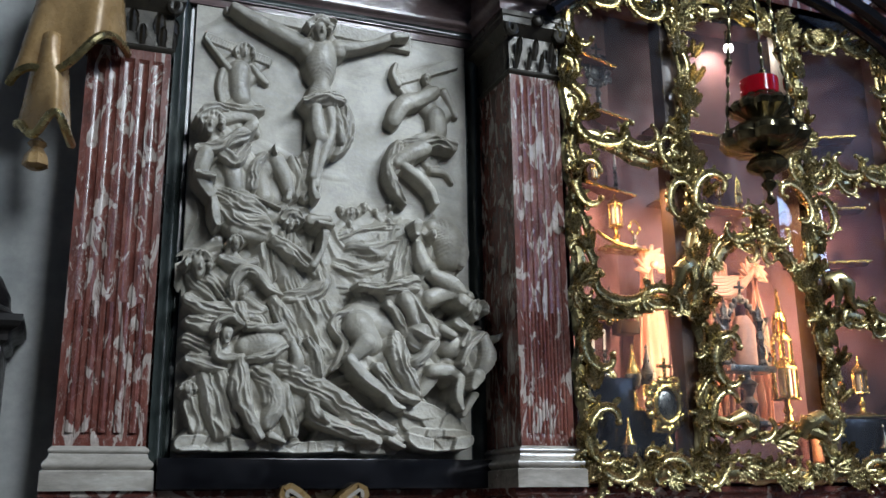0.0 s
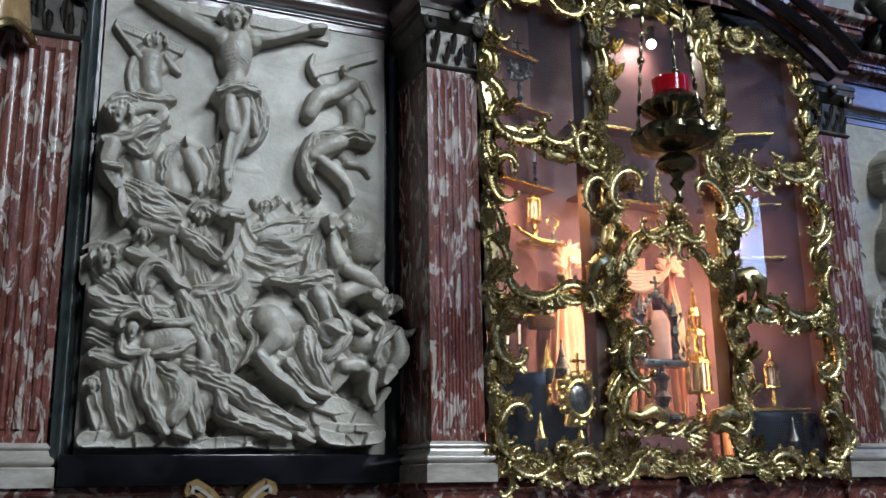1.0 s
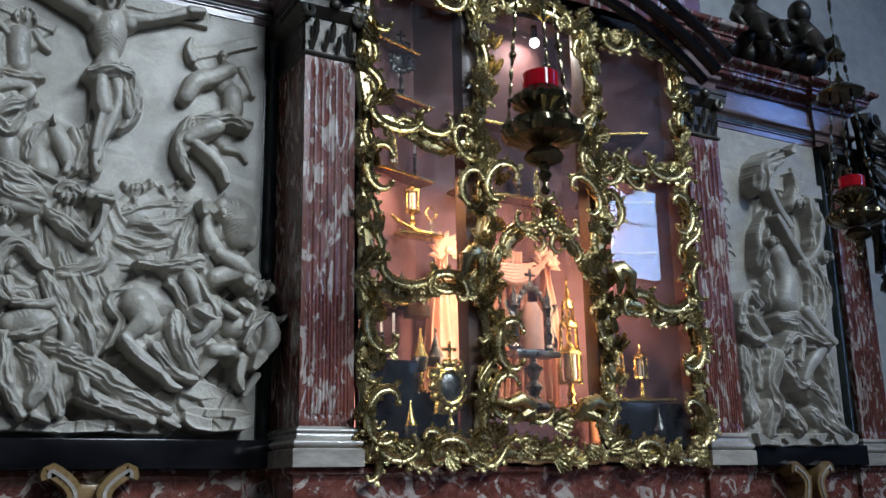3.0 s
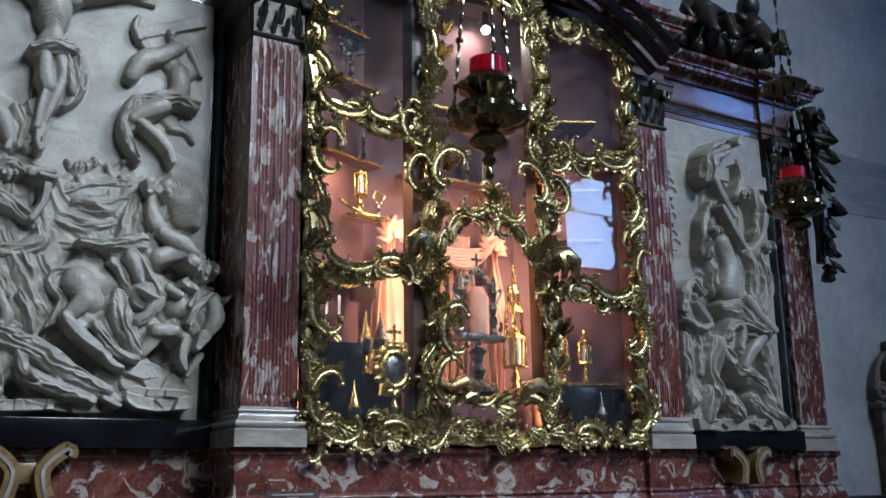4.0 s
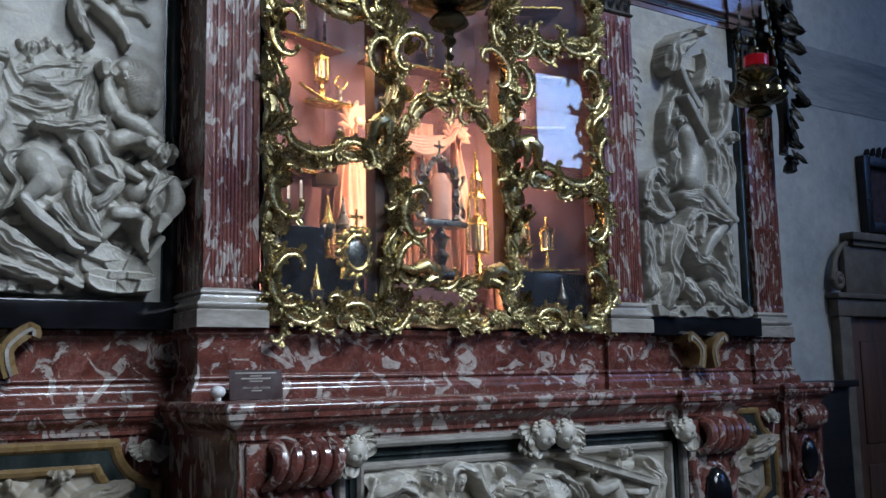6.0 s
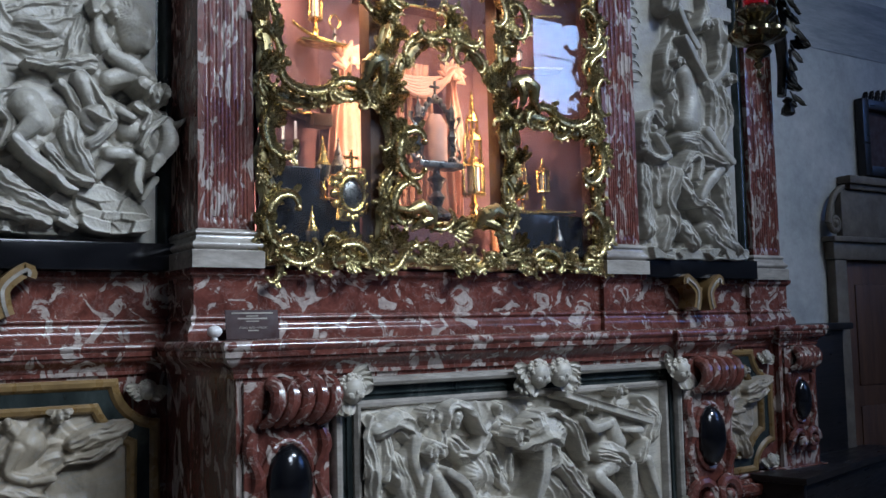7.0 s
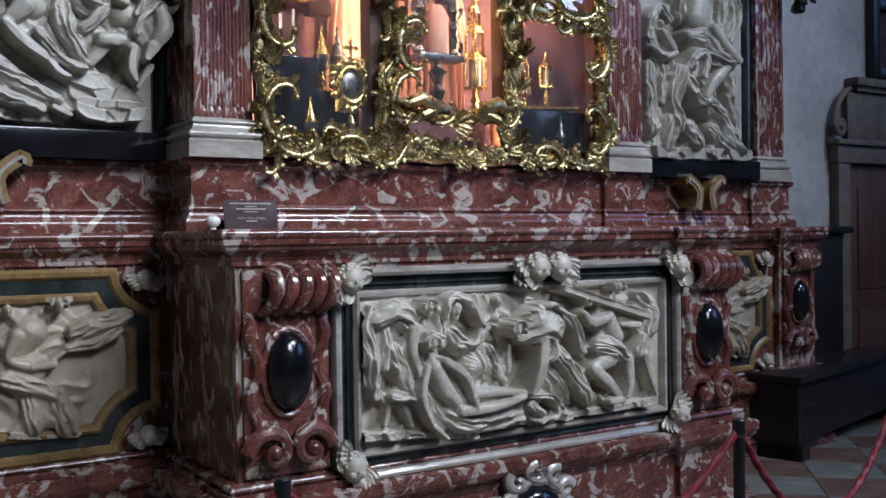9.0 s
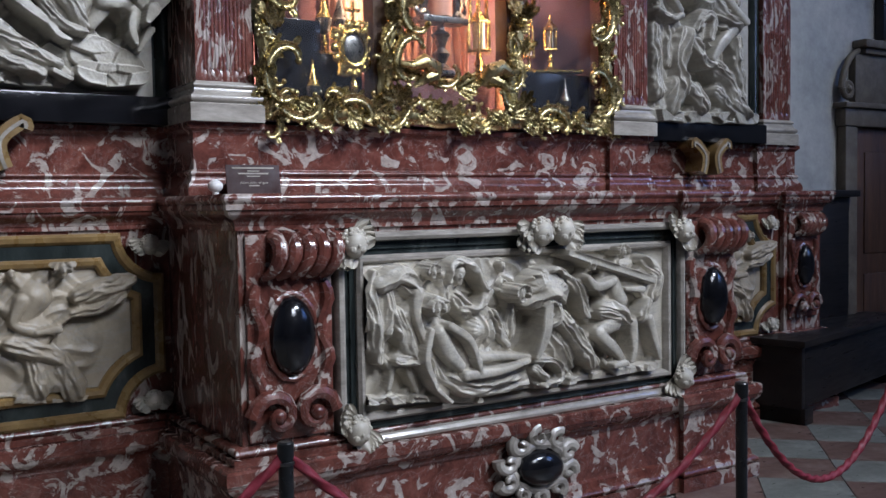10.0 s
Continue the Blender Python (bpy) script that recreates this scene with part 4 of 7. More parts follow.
c.limb([(-2.099, 2.181), (-1.974, 2.132), (-1.847, 2.056), (-1.683, 1.984)], [0.048, 0.062, 0.044, 0.024], 0.165, 6)
c.limb([(-2.021, 2.134), (-2.008, 2.058), (-1.962, 2.018)], [0.024, 0.028, 0.018], 0.17, 5)
c.limb([(-2.141, 2.132), (-2.111, 2.035), (-2.088, 1.971)], [0.04, 0.04, 0.026], 0.16, 5)
c.limb([(-2.004, 2.038), (-1.889, 1.99), (-1.75, 1.944)], [0.036, 0.034, 0.028], 0.155, 4)
c.limb([(-2.181, 1.959), (-2.126, 1.934)], [0.024, 0.012], 0.17)
c.limb([(-1.706, 1.952), (-1.647, 1.922)], [0.018, 0.016], 0.165)
c.head(-2.337, 2.719, 0.034, 0.12)
c.head(-2.479, 2.613, 0.06, 0.13)
c.limb([(-2.474, 2.593), (-2.428, 2.539), (-2.372, 2.482)], [0.06, 0.072, 0.075], 0.1, 5)
c.limb([(-2.385, 2.652), (-2.307, 2.624), (-2.258, 2.646)], [0.024, 0.036, 0.024], 0.12, 4)
c.limb([(-2.506, 2.476), (-2.44, 2.444), (-2.362, 2.445)], [0.034, 0.036, 0.042], 0.13, 4)
c.limb([(-2.497, 2.394), (-2.424, 2.379), (-2.36, 2.4)], [0.028, 0.051, 0.02], 0.13, 4)
c.limb([(-2.497, 2.321), (-2.439, 2.302), (-2.381, 2.272)], [0.038, 0.048, 0.06], 0.11, 5)
c.limb([(-2.494, 2.243), (-2.422, 2.229), (-2.362, 2.209)], [0.024, 0.045, 0.025], 0.14, 4)
c.limb([(-2.422, 2.174), (-2.392, 2.081), (-2.362, 1.984)], [0.048, 0.06, 0.05], 0.13, 6)
c.limb([(-2.364, 2.175), (-2.334, 2.081), (-2.305, 1.997)], [0.036, 0.028, 0.022], 0.14, 5)
c.head(-2.491, 2.127, 0.038, 0.11)
c.limb([(-2.476, 2.075), (-2.446, 1.981)], [0.036, 0.036], 0.1, 5)
c.ground([(-2.496, 1.927), (-2.297, 1.927), (-2.124, 1.916), (-1.876, 1.923), (-1.664, 1.912)], [0.036, 0.028, 0.024, 0.028, 0.024], 0.11)
c.ground([(-1.579, 2.051), (-1.419, 1.985)], [0.072, 0.08], 0.11)
c.ground([(-1.563, 1.959), (-1.377, 1.95)], [0.056, 0.044], 0.13)
c.ground([(-1.679, 2.029), (-1.581, 2.065)], [0.06, 0.06], 0.08)
c.ripple(0.002)
slab = framed_relief("marble_relief", "grey-white marble high relief with crosses, horses and draped figures", -2.53, -1.285, 1.872, 3.80, 0.36, 0.425, "great reliefs", DIMMED_WHITE)
c.build("carving", DIMMED_WHITE, slab, (-2.53, -1.285, 1.873, 3.798))

# the descent from the cross
d = Carving(1.34, 2.60, 1.86, 3.90, 0.36, 0.0038, 12)
d.bar((1.776, 3.498), (2.588, 3.473), 0.049, 0.03)
d.bar((2.255, 3.614), (2.096, 1.954), 0.052, 0.02)
d.cloth([(1.927, 3.33), (1.937, 2.79), (2.005, 2.37)], [0.09, 0.2, 0.24], 0.04)
d.cloth([(1.706, 2.418), (1.725, 2.01)], [0.12, 0.09], 0.05)
d.limb([(1.808, 3.421), (1.846, 3.535), (1.972, 3.616), (2.078, 3.672)], [0.064, 0.08, 0.07, 0.027], 0.14, 3)
d.limb([(2.087, 3.671), (2.112, 3.713)], [0.032, 0.021], 0.15)
d.limb([(1.899, 3.415), (1.951, 3.315), (2.043, 3.198)], [0.032, 0.036, 0.032], 0.11)
d.limb([(2.133, 3.546), (2.146, 3.44), (2.085, 3.331)], [0.02, 0.041, 0.036], 0.1, 3)
d.head(2.136, 3.341, 0.04, 0.12)
d.limb([(2.254, 3.362), (2.295, 3.219), (2.25, 3.065)], [0.064, 0.068, 0.056], 0.11, 4)
d.limb([(2.305, 3.234), (2.26, 3.08), (2.146, 2.974)], [0.032, 0.033, 0.018], 0.13)
d.head(2.319, 3.016, 0.048, 0.12)
d.limb([(1.882, 3.253), (1.817, 3.101), (1.796, 2.939)], [0.036, 0.068, 0.064], 0.1, 4)
d.limb([(1.854, 2.915), (1.849, 2.703)], [0.048, 0.058], 0.08, 4)
d.limb([(1.904, 3.005), (1.962, 2.859), (1.931, 2.705)], [0.08, 0.087, 0.111], 0.15)
d.head(1.818, 3.051, 0.039, 0.16)
d.limb([(1.869, 3.215), (1.949, 3.102), (2.04, 2.981)], [0.028, 0.028, 0.021], 0.17)
d.limb([(2.104, 2.967), (2.145, 2.846), (2.111, 2.681)], [0.037, 0.044, 0.027], 0.14, 4)
d.limb([(2.26, 2.946), (2.282, 2.774), (2.217, 2.623)], [0.042, 0.072, 0.062], 0.12, 5)
d.limb([(1.853, 2.593), (1.971, 2.589), (2.107, 2.53)], [0.048, 0.072, 0.051], 0.15, 5)
d.limb([(2.055, 2.655), (2.159, 2.558), (2.262, 2.484)], [0.052, 0.044, 0.036], 0.16)
d.limb([(2.065, 2.501), (2.196, 2.468)], [0.072, 0.082], 0.14, 4)
d.limb([(2.178, 2.438), (2.073, 2.343), (2.005, 2.252)], [0.057, 0.051, 0.033], 0.14)
d.limb([(2.233, 2.375), (2.27, 2.199), (2.296, 2.023)], [0.064, 0.054, 0.039], 0.11, 5)
d.head(1.62, 2.637, 0.036, 0.13, False)
d.limb([(1.512, 2.557), (1.528, 2.666), (1.601, 2.727), (1.667, 2.665)], [0.032, 0.04, 0.03, 0.027], 0.15, 3)
d.limb([(1.524, 2.578), (1.564, 2.49), (1.608, 2.45)], [0.052, 0.054, 0.044], 0.13, 4)
d.limb([(1.703, 2.498), (1.642, 2.568), (1.607, 2.599)], [0.025, 0.024, 0.021], 0.15)
d.limb([(1.526, 2.491), (1.634, 2.452), (1.71, 2.472)], [0.025, 0.024, 0.024], 0.15, 3)
d.limb([(1.53, 2.394), (1.538, 2.228), (1.552, 2.031)], [0.039, 0.051, 0.051], 0.13, 6)
d.limb([(1.643, 2.403), (1.647, 2.202)], [0.025, 0.03], 0.12, 4)
d.head(1.878, 2.421, 0.039, 0.16, False)
d.limb([(1.818, 2.409), (1.882, 2.489), (1.96, 2.474), (1.941, 2.366)], [0.028, 0.04, 0.037, 0.032], 0.17, 3)
d.limb([(1.764, 2.357), (1.721, 2.229), (1.744, 2.086)], [0.091, 0.081, 0.089], 0.15, 4)
d.limb([(1.821, 2.324), (1.901, 2.226), (1.978, 2.206)], [0.044, 0.032, 0.025], 0.17, 3)
d.limb([(1.7, 2.068), (1.664, 1.95)], [0.088, 0.063], 0.15, 6)
d.limb([(1.837, 2.056), (1.902, 1.967)], [0.06, 0.06], 0.15, 5)
d.limb([(2.04, 2.192), (2.146, 2.127), (2.217, 2.001)], [0.072, 0.06, 0.064], 0.14, 5)
d.limb([(2.205, 2.0), (2.314, 1.933)], [0.06, 0.037], 0.15, 4)
d.limb([(2.043, 2.047), (2.161, 1.947)], [0.054, 0.045], 0.14, 5)
d.ground([(1.409, 1.903), (1.823, 1.899), (2.378, 1.911)], [0.042, 0.038, 0.04], 0.13)
d.ripple(0.002)
slab = framed_relief("marble_relief", "grey-white marble high relief of draped figures below a cross", 1.36, 2.452, 1.872, 3.80, 0.36, 0.425, "great reliefs", DIMMED_WHITE)
d.build("carving", DIMMED_WHITE, slab, (1.36, 2.452, 1.873, 3.798))

bm = bmesh.new()
for k in range(9):
    tube(bm, [(1.575 + (0.045 + 0.010 * math.sin(k)) * math.cos(a) + 0.018 * (k % 3 - 1), 0.352, 3.42 - 0.055 * k + 0.035 * math.sin(a)) for a in [0.4 * i for i in range(14)]], 0.0045, 6)
tagged(part("cloud_carving", bm, DIMMED_WHITE), "low curls of carved marble cloud on the slab", "carving")

# the entombment
e = Carving(-0.80, 0.84, 0.60, 1.245, -0.525, 0.0027, 13)
e.cloth([(-0.754, 1.087), (-0.504, 1.115), (-0.122, 1.093), (0.177, 1.075), (0.677, 1.047)], [0.12, 0.12, 0.12, 0.08, 0.12], 0.03)
e.limb([(-0.739, 1.121), (-0.661, 1.144), (-0.598, 1.098)], [0.044, 0.056, 0.05], 0.09, 2)
e.head(-0.527, 1.159, 0.036, 0.1)
e.limb([(-0.595, 1.082), (-0.602, 1.001), (-0.569, 0.904)], [0.038, 0.028, 0.02], 0.11)
e.limb([(-0.758, 1.163), (-0.779, 1.07), (-0.754, 0.942), (-0.746, 0.836)], [0.018, 0.034, 0.036, 0.02], 0.075, 5)
e.limb([(-0.712, 1.13), (-0.704, 1.034), (-0.716, 0.94)], [0.016, 0.024, 0.016], 0.085, 4)
e.limb([(-0.676, 1.001), (-0.643, 0.917), (-0.61, 0.845)], [0.042, 0.042, 0.036], 0.085, 5)
e.limb([(-0.672, 0.831), (-0.598, 0.819)], [0.027, 0.02], 0.09, 3)
e.limb([(-0.68, 0.827), (-0.706, 0.723)], [0.022, 0.014], 0.06)
e.limb([(-0.626, 0.8), (-0.587, 0.705)], [0.024, 0.014], 0.06)
e.limb([(-0.818, 1.093), (-0.809, 0.967)], [0.028, 0.032], 0.06, 4)
e.limb([(-0.465, 1.115), (-0.454, 1.015)], [0.024, 0.032], 0.07, 4)
e.head(-0.388, 1.138, 0.048, 0.085, False)
e.limb([(-0.451, 1.116), (-0.434, 1.18), (-0.376, 1.195), (-0.323, 1.148), (-0.28, 1.079)], [0.014, 0.02, 0.022, 0.02, 0.018], 0.1, 3)
e.limb([(-0.402, 1.045), (-0.355, 0.998)], [0.04, 0.044], 0.08, 4)
e.limb([(-0.27, 1.061), (-0.314, 1.005), (-0.39, 1.006)], [0.027, 0.018, 0.016], 0.1, 3)
e.limb([(-0.304, 0.99), (-0.289, 0.915), (-0.306, 0.855)], [0.044, 0.09, 0.044], 0.085, 5)
e.limb([(-0.239, 0.968), (-0.199, 0.896), (-0.157, 0.842)], [0.033, 0.026, 0.018], 0.09, 4)
e.head(-0.172, 1.161, 0.03, 0.06)
e.limb([(-0.159, 1.085), (-0.132, 0.991), (-0.134, 0.887)], [0.03, 0.04, 0.036], 0.06, 4)
e.limb([(-0.189, 1.064), (-0.135, 1.038)], [0.014, 0.012], 0.065)
e.limb([(-0.503, 0.921), (-0.469, 0.853), (-0.412, 0.786)], [0.049, 0.046, 0.034], 0.12)
e.head(-0.535, 1.02, 0.038, 0.14)
e.limb([(-0.571, 1.028), (-0.54, 1.062), (-0.489, 1.046)], [0.01, 0.016, 0.012], 0.125, 2)
e.limb([(-0.549, 0.934), (-0.571, 0.824), (-0.528, 0.711)], [0.022, 0.022, 0.016], 0.12)
e.limb([(-0.523, 0.706), (-0.467, 0.656)], [0.016, 0.012], 0.12)
e.limb([(-0.475, 0.951), (-0.387, 0.891), (-0.346, 0.808)], [0.026, 0.022, 0.018], 0.14)
e.limb([(-0.346, 0.804), (-0.333, 0.758)], [0.024, 0.012], 0.14)
e.limb([(-0.393, 0.75), (-0.23, 0.75), (-0.088, 0.776)], [0.034, 0.026, 0.016], 0.13)
e.limb([(-0.319, 0.81), (-0.173, 0.8), (-0.058, 0.78)], [0.03, 0.022, 0.024], 0.11)
e.limb([(-0.522, 0.815), (-0.472, 0.731), (-0.313, 0.672), (-0.087, 0.692)], [0.014, 0.024, 0.032, 0.036], 0.09, 5)
e.limb([(-0.452, 0.743), (-0.32, 0.697), (-0.124, 0.711)], [0.02, 0.02, 0.016], 0.1, 5)
e.limb([(-0.058, 0.77), (0.061, 0.758), (0.099, 0.683), (-0.001, 0.661)], [0.012, 0.013, 0.012, 0.01], 0.11, 3)
e.limb([(-0.036, 0.732), (0.023, 0.69)], [0.027, 0.018], 0.1, 4)
e.limb([(-0.07, 1.032), (0.018, 1.063), (0.108, 1.029)], [0.054, 0.096, 0.052], 0.13, 2)
e.head(-0.14, 1.051, 0.044, 0.15)
e.limb([(0.005, 0.995), (-0.011, 0.886), (-0.056, 0.788)], [0.036, 0.036, 0.018], 0.145)
e.limb([(0.064, 1.04), (0.078, 0.945), (0.032, 0.906)], [0.032, 0.036, 0.024], 0.11, 3)
e.limb([(0.117, 0.929), (0.215, 0.823), (0.29, 0.724)], [0.048, 0.044, 0.039], 0.1, 5)
e.limb([(0.042, 0.898), (0.101, 0.798), (0.162, 0.725)], [0.04, 0.072, 0.042], 0.08, 5)
e.limb([(0.107, 1.126), (0.198, 1.05), (0.254, 0.931)], [0.016, 0.027, 0.018], 0.1, 4)
e.limb([(-0.002, 1.137), (0.072, 1.138), (0.133, 1.107)], [0.014, 0.018, 0.014], 0.12, 3)
e.limb([(0.353, 0.724), (0.419, 0.668)], [0.016, 0.018], 0.08)
e.bar((0.127, 1.21), (0.632, 1.064), 0.018, 0.11)
e.head(0.277, 1.151, 0.034, 0.105)
e.limb([(0.401, 1.067), (0.434, 0.987)], [0.048, 0.066], 0.11)
e.limb([(0.234, 1.097), (0.284, 1.056), (0.374, 1.07)], [0.02, 0.03, 0.03], 0.125)
e.limb([(0.345, 0.945), (0.417, 0.93), (0.49, 0.894)], [0.051, 0.06, 0.026], 0.12, 4)
e.limb([(0.39, 0.893), (0.305, 0.856)], [0.057, 0.045], 0.12)
e.limb([(0.305, 0.851), (0.389, 0.78), (0.442, 0.72)], [0.042, 0.03, 0.018], 0.12)
e.limb([(0.382, 0.707), (0.448, 0.71)], [0.021, 0.021], 0.12)
e.limb([(0.516, 0.873), (0.522, 0.765), (0.508, 0.711)], [0.039, 0.024, 0.018], 0.1)
e.head(0.466, 1.196, 0.039, 0.085)
e.limb([(0.614, 1.149), (0.676, 1.075), (0.654, 0.987)], [0.032, 0.034, 0.03], 0.08, 2)
e.limb([(0.47, 1.033), (0.572, 1.027)], [0.016, 0.024], 0.1)
e.limb([(0.616, 0.965), (0.581, 0.905)], [0.028, 0.036], 0.09, 5)
e.limb([(0.632, 0.887), (0.667, 0.795), (0.702, 0.701)], [0.036, 0.027, 0.014], 0.08)
e.ground([(-0.791, 0.687), (-0.532, 0.667), (-0.293, 0.633)], [0.018, 0.016, 0.016], 0.06)
e.ground([(-0.159, 0.66), (0.138, 0.658), (0.687, 0.668)], [0.016, 0.016, 0.018], 0.07)
slab = framed_relief("marble_relief", "white marble relief of bending figures round a lying one", -0.79, 0.83, 0.615, 1.225, -0.525, -0.495, "front reliefs")
e.build("carving", WHITE, slab, (-0.79, 0.83, 0.616, 1.223))

# the panels of the wings
g = Carving(-2.42, -1.42, 0.66, 1.22, 0.235, 0.0038, 14)
g.cloth([(-1.889, 1.021), (-1.752, 0.923)], [0.18, 0.21], 0.03)
g.limb([(-1.81, 1.087), (-1.849, 1.017)], [0.082, 0.054], 0.07)
g.head(-1.709, 1.189, 0.04, 0.085)
g.limb([(-1.748, 1.208), (-1.71, 1.236), (-1.67, 1.209)], [0.014, 0.02, 0.018], 0.08, 2)
g.limb([(-1.856, 1.076), (-1.886, 0.993), (-1.809, 0.955)], [0.042, 0.024, 0.03], 0.08)
g.limb([(-1.806, 0.955), (-1.733, 0.962)], [0.02, 0.027], 0.085)
g.limb([(-1.649, 1.077), (-1.551, 1.106), (-1.446, 1.135)], [0.035, 0.051, 0.028], 0.08, 5)
g.limb([(-1.675, 1.017), (-1.578, 1.027), (-1.481, 1.074)], [0.018, 0.026, 0.02], 0.075, 5)
g.bar((-1.818, 0.919), (-1.542, 1.104), 0.01, 0.06)
g.limb([(-1.899, 0.915), (-1.809, 0.885), (-1.733, 0.847)], [0.036, 0.044, 0.032], 0.07, 5)
g.limb([(-1.821, 0.846), (-1.8, 0.736)], [0.032, 0.054], 0.06, 6)
g.limb([(-1.717, 0.834), (-1.68, 0.72)], [0.045, 0.066], 0.05, 6)
g.limb([(-1.99, 1.074), (-2.068, 0.976)], [0.066, 0.048], 0.07)
g.limb([(-1.974, 0.925), (-2.09, 0.853), (-2.218, 0.805)], [0.049, 0.048, 0.04], 0.06, 5)
g.head(-1.89, 1.176, 0.032, 0.07)
g.limb([(-1.947, 1.154), (-2.043, 1.118), (-2.156, 1.044)], [0.036, 0.04, 0.036], 0.06, 5)
g.ground([(-2.164, 0.741), (-1.821, 0.694), (-1.591, 0.675)], [0.016, 0.016, 0.019], 0.03)
slab = framed_relief("marble_relief", "cream marble low relief of a reclining draped figure, darkened as in shade", -2.41, -1.44, 0.71, 1.19, 0.235, 0.262, "wing reliefs", SHADED_CREAM)
g.build("carving", SHADED_CREAM, slab, (-2.41, -1.44, 0.711, 1.189))
copy_thing(slab, pose(3.92, 0, 0))

# ---- the reliquary cabinet: lining, shelves, panes, gilded frame ----
cabinet = thing("reliquary_cabinet", "glazed reliquary cabinet in a gilded rococo frame, lit warmly inside", "cabinet")
NICHE = [(-0.95, 0.03), (-0.93, 0.12), (-0.46, 0.44), (0.46, 0.44), (0.93, 0.12), (0.95, 0.03)]
v = [(x, y, z) for z in (1.77, 4.16) for x, y in NICHE]
n = len(NICHE)
put("lining", v, [(i, i + 1, n + i + 1, n + i) for i in range(n - 1)] + [tuple(range(n)), tuple(range(2 * n - 1, n - 1, -1))], VELVET, cabinet, "dark red cloth lining", False)
for x in (-0.36, 0.37):
    block("stile", x - 0.045, x + 0.045, 0.035, 0.13, 1.78, 4.14, WOOD, cabinet, "brown wooden stile")


def shelf_run(z, a, b, deep=0.10):
    """A shelf with a gilded lip along a stretch of the niche."""
    s = part_group("shelf", cabinet)
    (ax, ay), (bx, by) = a, b
    l = math.hypot(bx - ax, by - ay)
    nx, ny = -(by - ay) / l * deep, (bx - ax) / l * deep
    vs = [(x, y, zz) for zz in (z - 0.012, z) for x, y in ((ax, ay), (bx, by), (bx + nx, by + ny), (ax + nx, ay + ny))]
    put("board", vs, [(0, 1, 2, 3), (4, 5, 6, 7), (0, 1, 5, 4), (1, 2, 6, 5), (2, 3, 7, 6), (3, 0, 4, 7)], VELVET, s, "", False)
    bm = bmesh.new()
    k = max(4, int(l / 0.02))
    tube(bm, [(ax + (bx - ax) * i / k, ay + (by - ay) * i / k - 0.006, z - 0.004 + 0.003 * math.sin(i * 2.2)) for i in range(k + 1)], 0.0085, 6)
    part("lip", bm, BRIGHT, s, "carved gilt lip")


for z in (3.53, 3.14):
    shelf_run(z, (-0.86, 0.17), (-0.42, 0.31))
    shelf_run(z, (-0.28, 0.33), (0.30, 0.33))
    shelf_run(z, (0.44, 0.29), (0.80, 0.10))
shelf_run(3.80, (-0.80, 0.19), (-0.50, 0.29))
shelf_run(2.86, (0.44, 0.29), (0.80, 0.10))
shelf_run(2.50, (-0.80, 0.19), (-0.50, 0.29))
shelf_run(2.09, (0.46, 0.27), (0.84, 0.08), 0.05)
# stepped plinths, covered in black cloth, at the foot of the wings
for x0, x1, z in ((-0.92, -0.62, 2.22), (-0.62, -0.42, 2.08), (0.46, 0.92, 2.07)):
    tagged(block("display_step", x0, x1, 0.12, 0.30, 1.775, z, BLACK), "black cloth-covered display step inside the cabinet", "display step", "display steps")
tagged(block("display_step", -0.33, 0.34, 0.16, 0.40, 1.775, 2.03, VELVET), "dark red cloth-covered display step inside the cabinet", "display step", "display steps")

PANES = ((-0.93, -0.36, 1.80, 2.52), (-0.93, -0.36, 2.52, 3.24), (-0.93, -0.36, 3.24, 4.12), (-0.36, 0.36, 1.80, 2.88), (-0.36, 0.36, 2.88, 4.12), (0.36, 0.93, 1.80, 2.50), (0.36, 0.93, 2.50, 3.27), (0.36, 0.93, 3.27, 4.12))
for x0, x1, z0, z1 in PANES:
    g = block("pane", x0 + 0.004, x1 - 0.004, 0.014, 0.018, z0 + 0.004, z1 - 0.004, PANE, cabinet, "clear glass pane", 0)
    g.visible_shadow = False
    g.rotation_euler = (0, 0, radians(random.uniform(-0.5, 0.5)))

# gilded ornament: a few carved pieces, set many times over along the rails
def curl(bend, length, n=44):
    """A scroll line: heading turned by bend(s), s from -1 to 1."""
    pts, x, z, a = [], 0.0, 0.0, 0.0
    for i in range(n + 1):
        s = -1 + 2 * i / n
        a += bend(s) * 2 / n
        x, z = x + math.cos(a) * length / n, z + math.sin(a) * length / n
        pts.append((x, z))
    mx, mz = sum(p[0] for p in pts) / len(pts), sum(p[1] for p in pts) / len(pts)
    ax, az = pts[-1][0] - pts[0][0], pts[-1][1] - pts[0][1]
    t = math.atan2(az, ax)
    c, s = math.cos(-t), math.sin(-t)
    return [((x - mx) * c - (z - mz) * s, (x - mx) * s + (z - mz) * c) for x, z in pts]


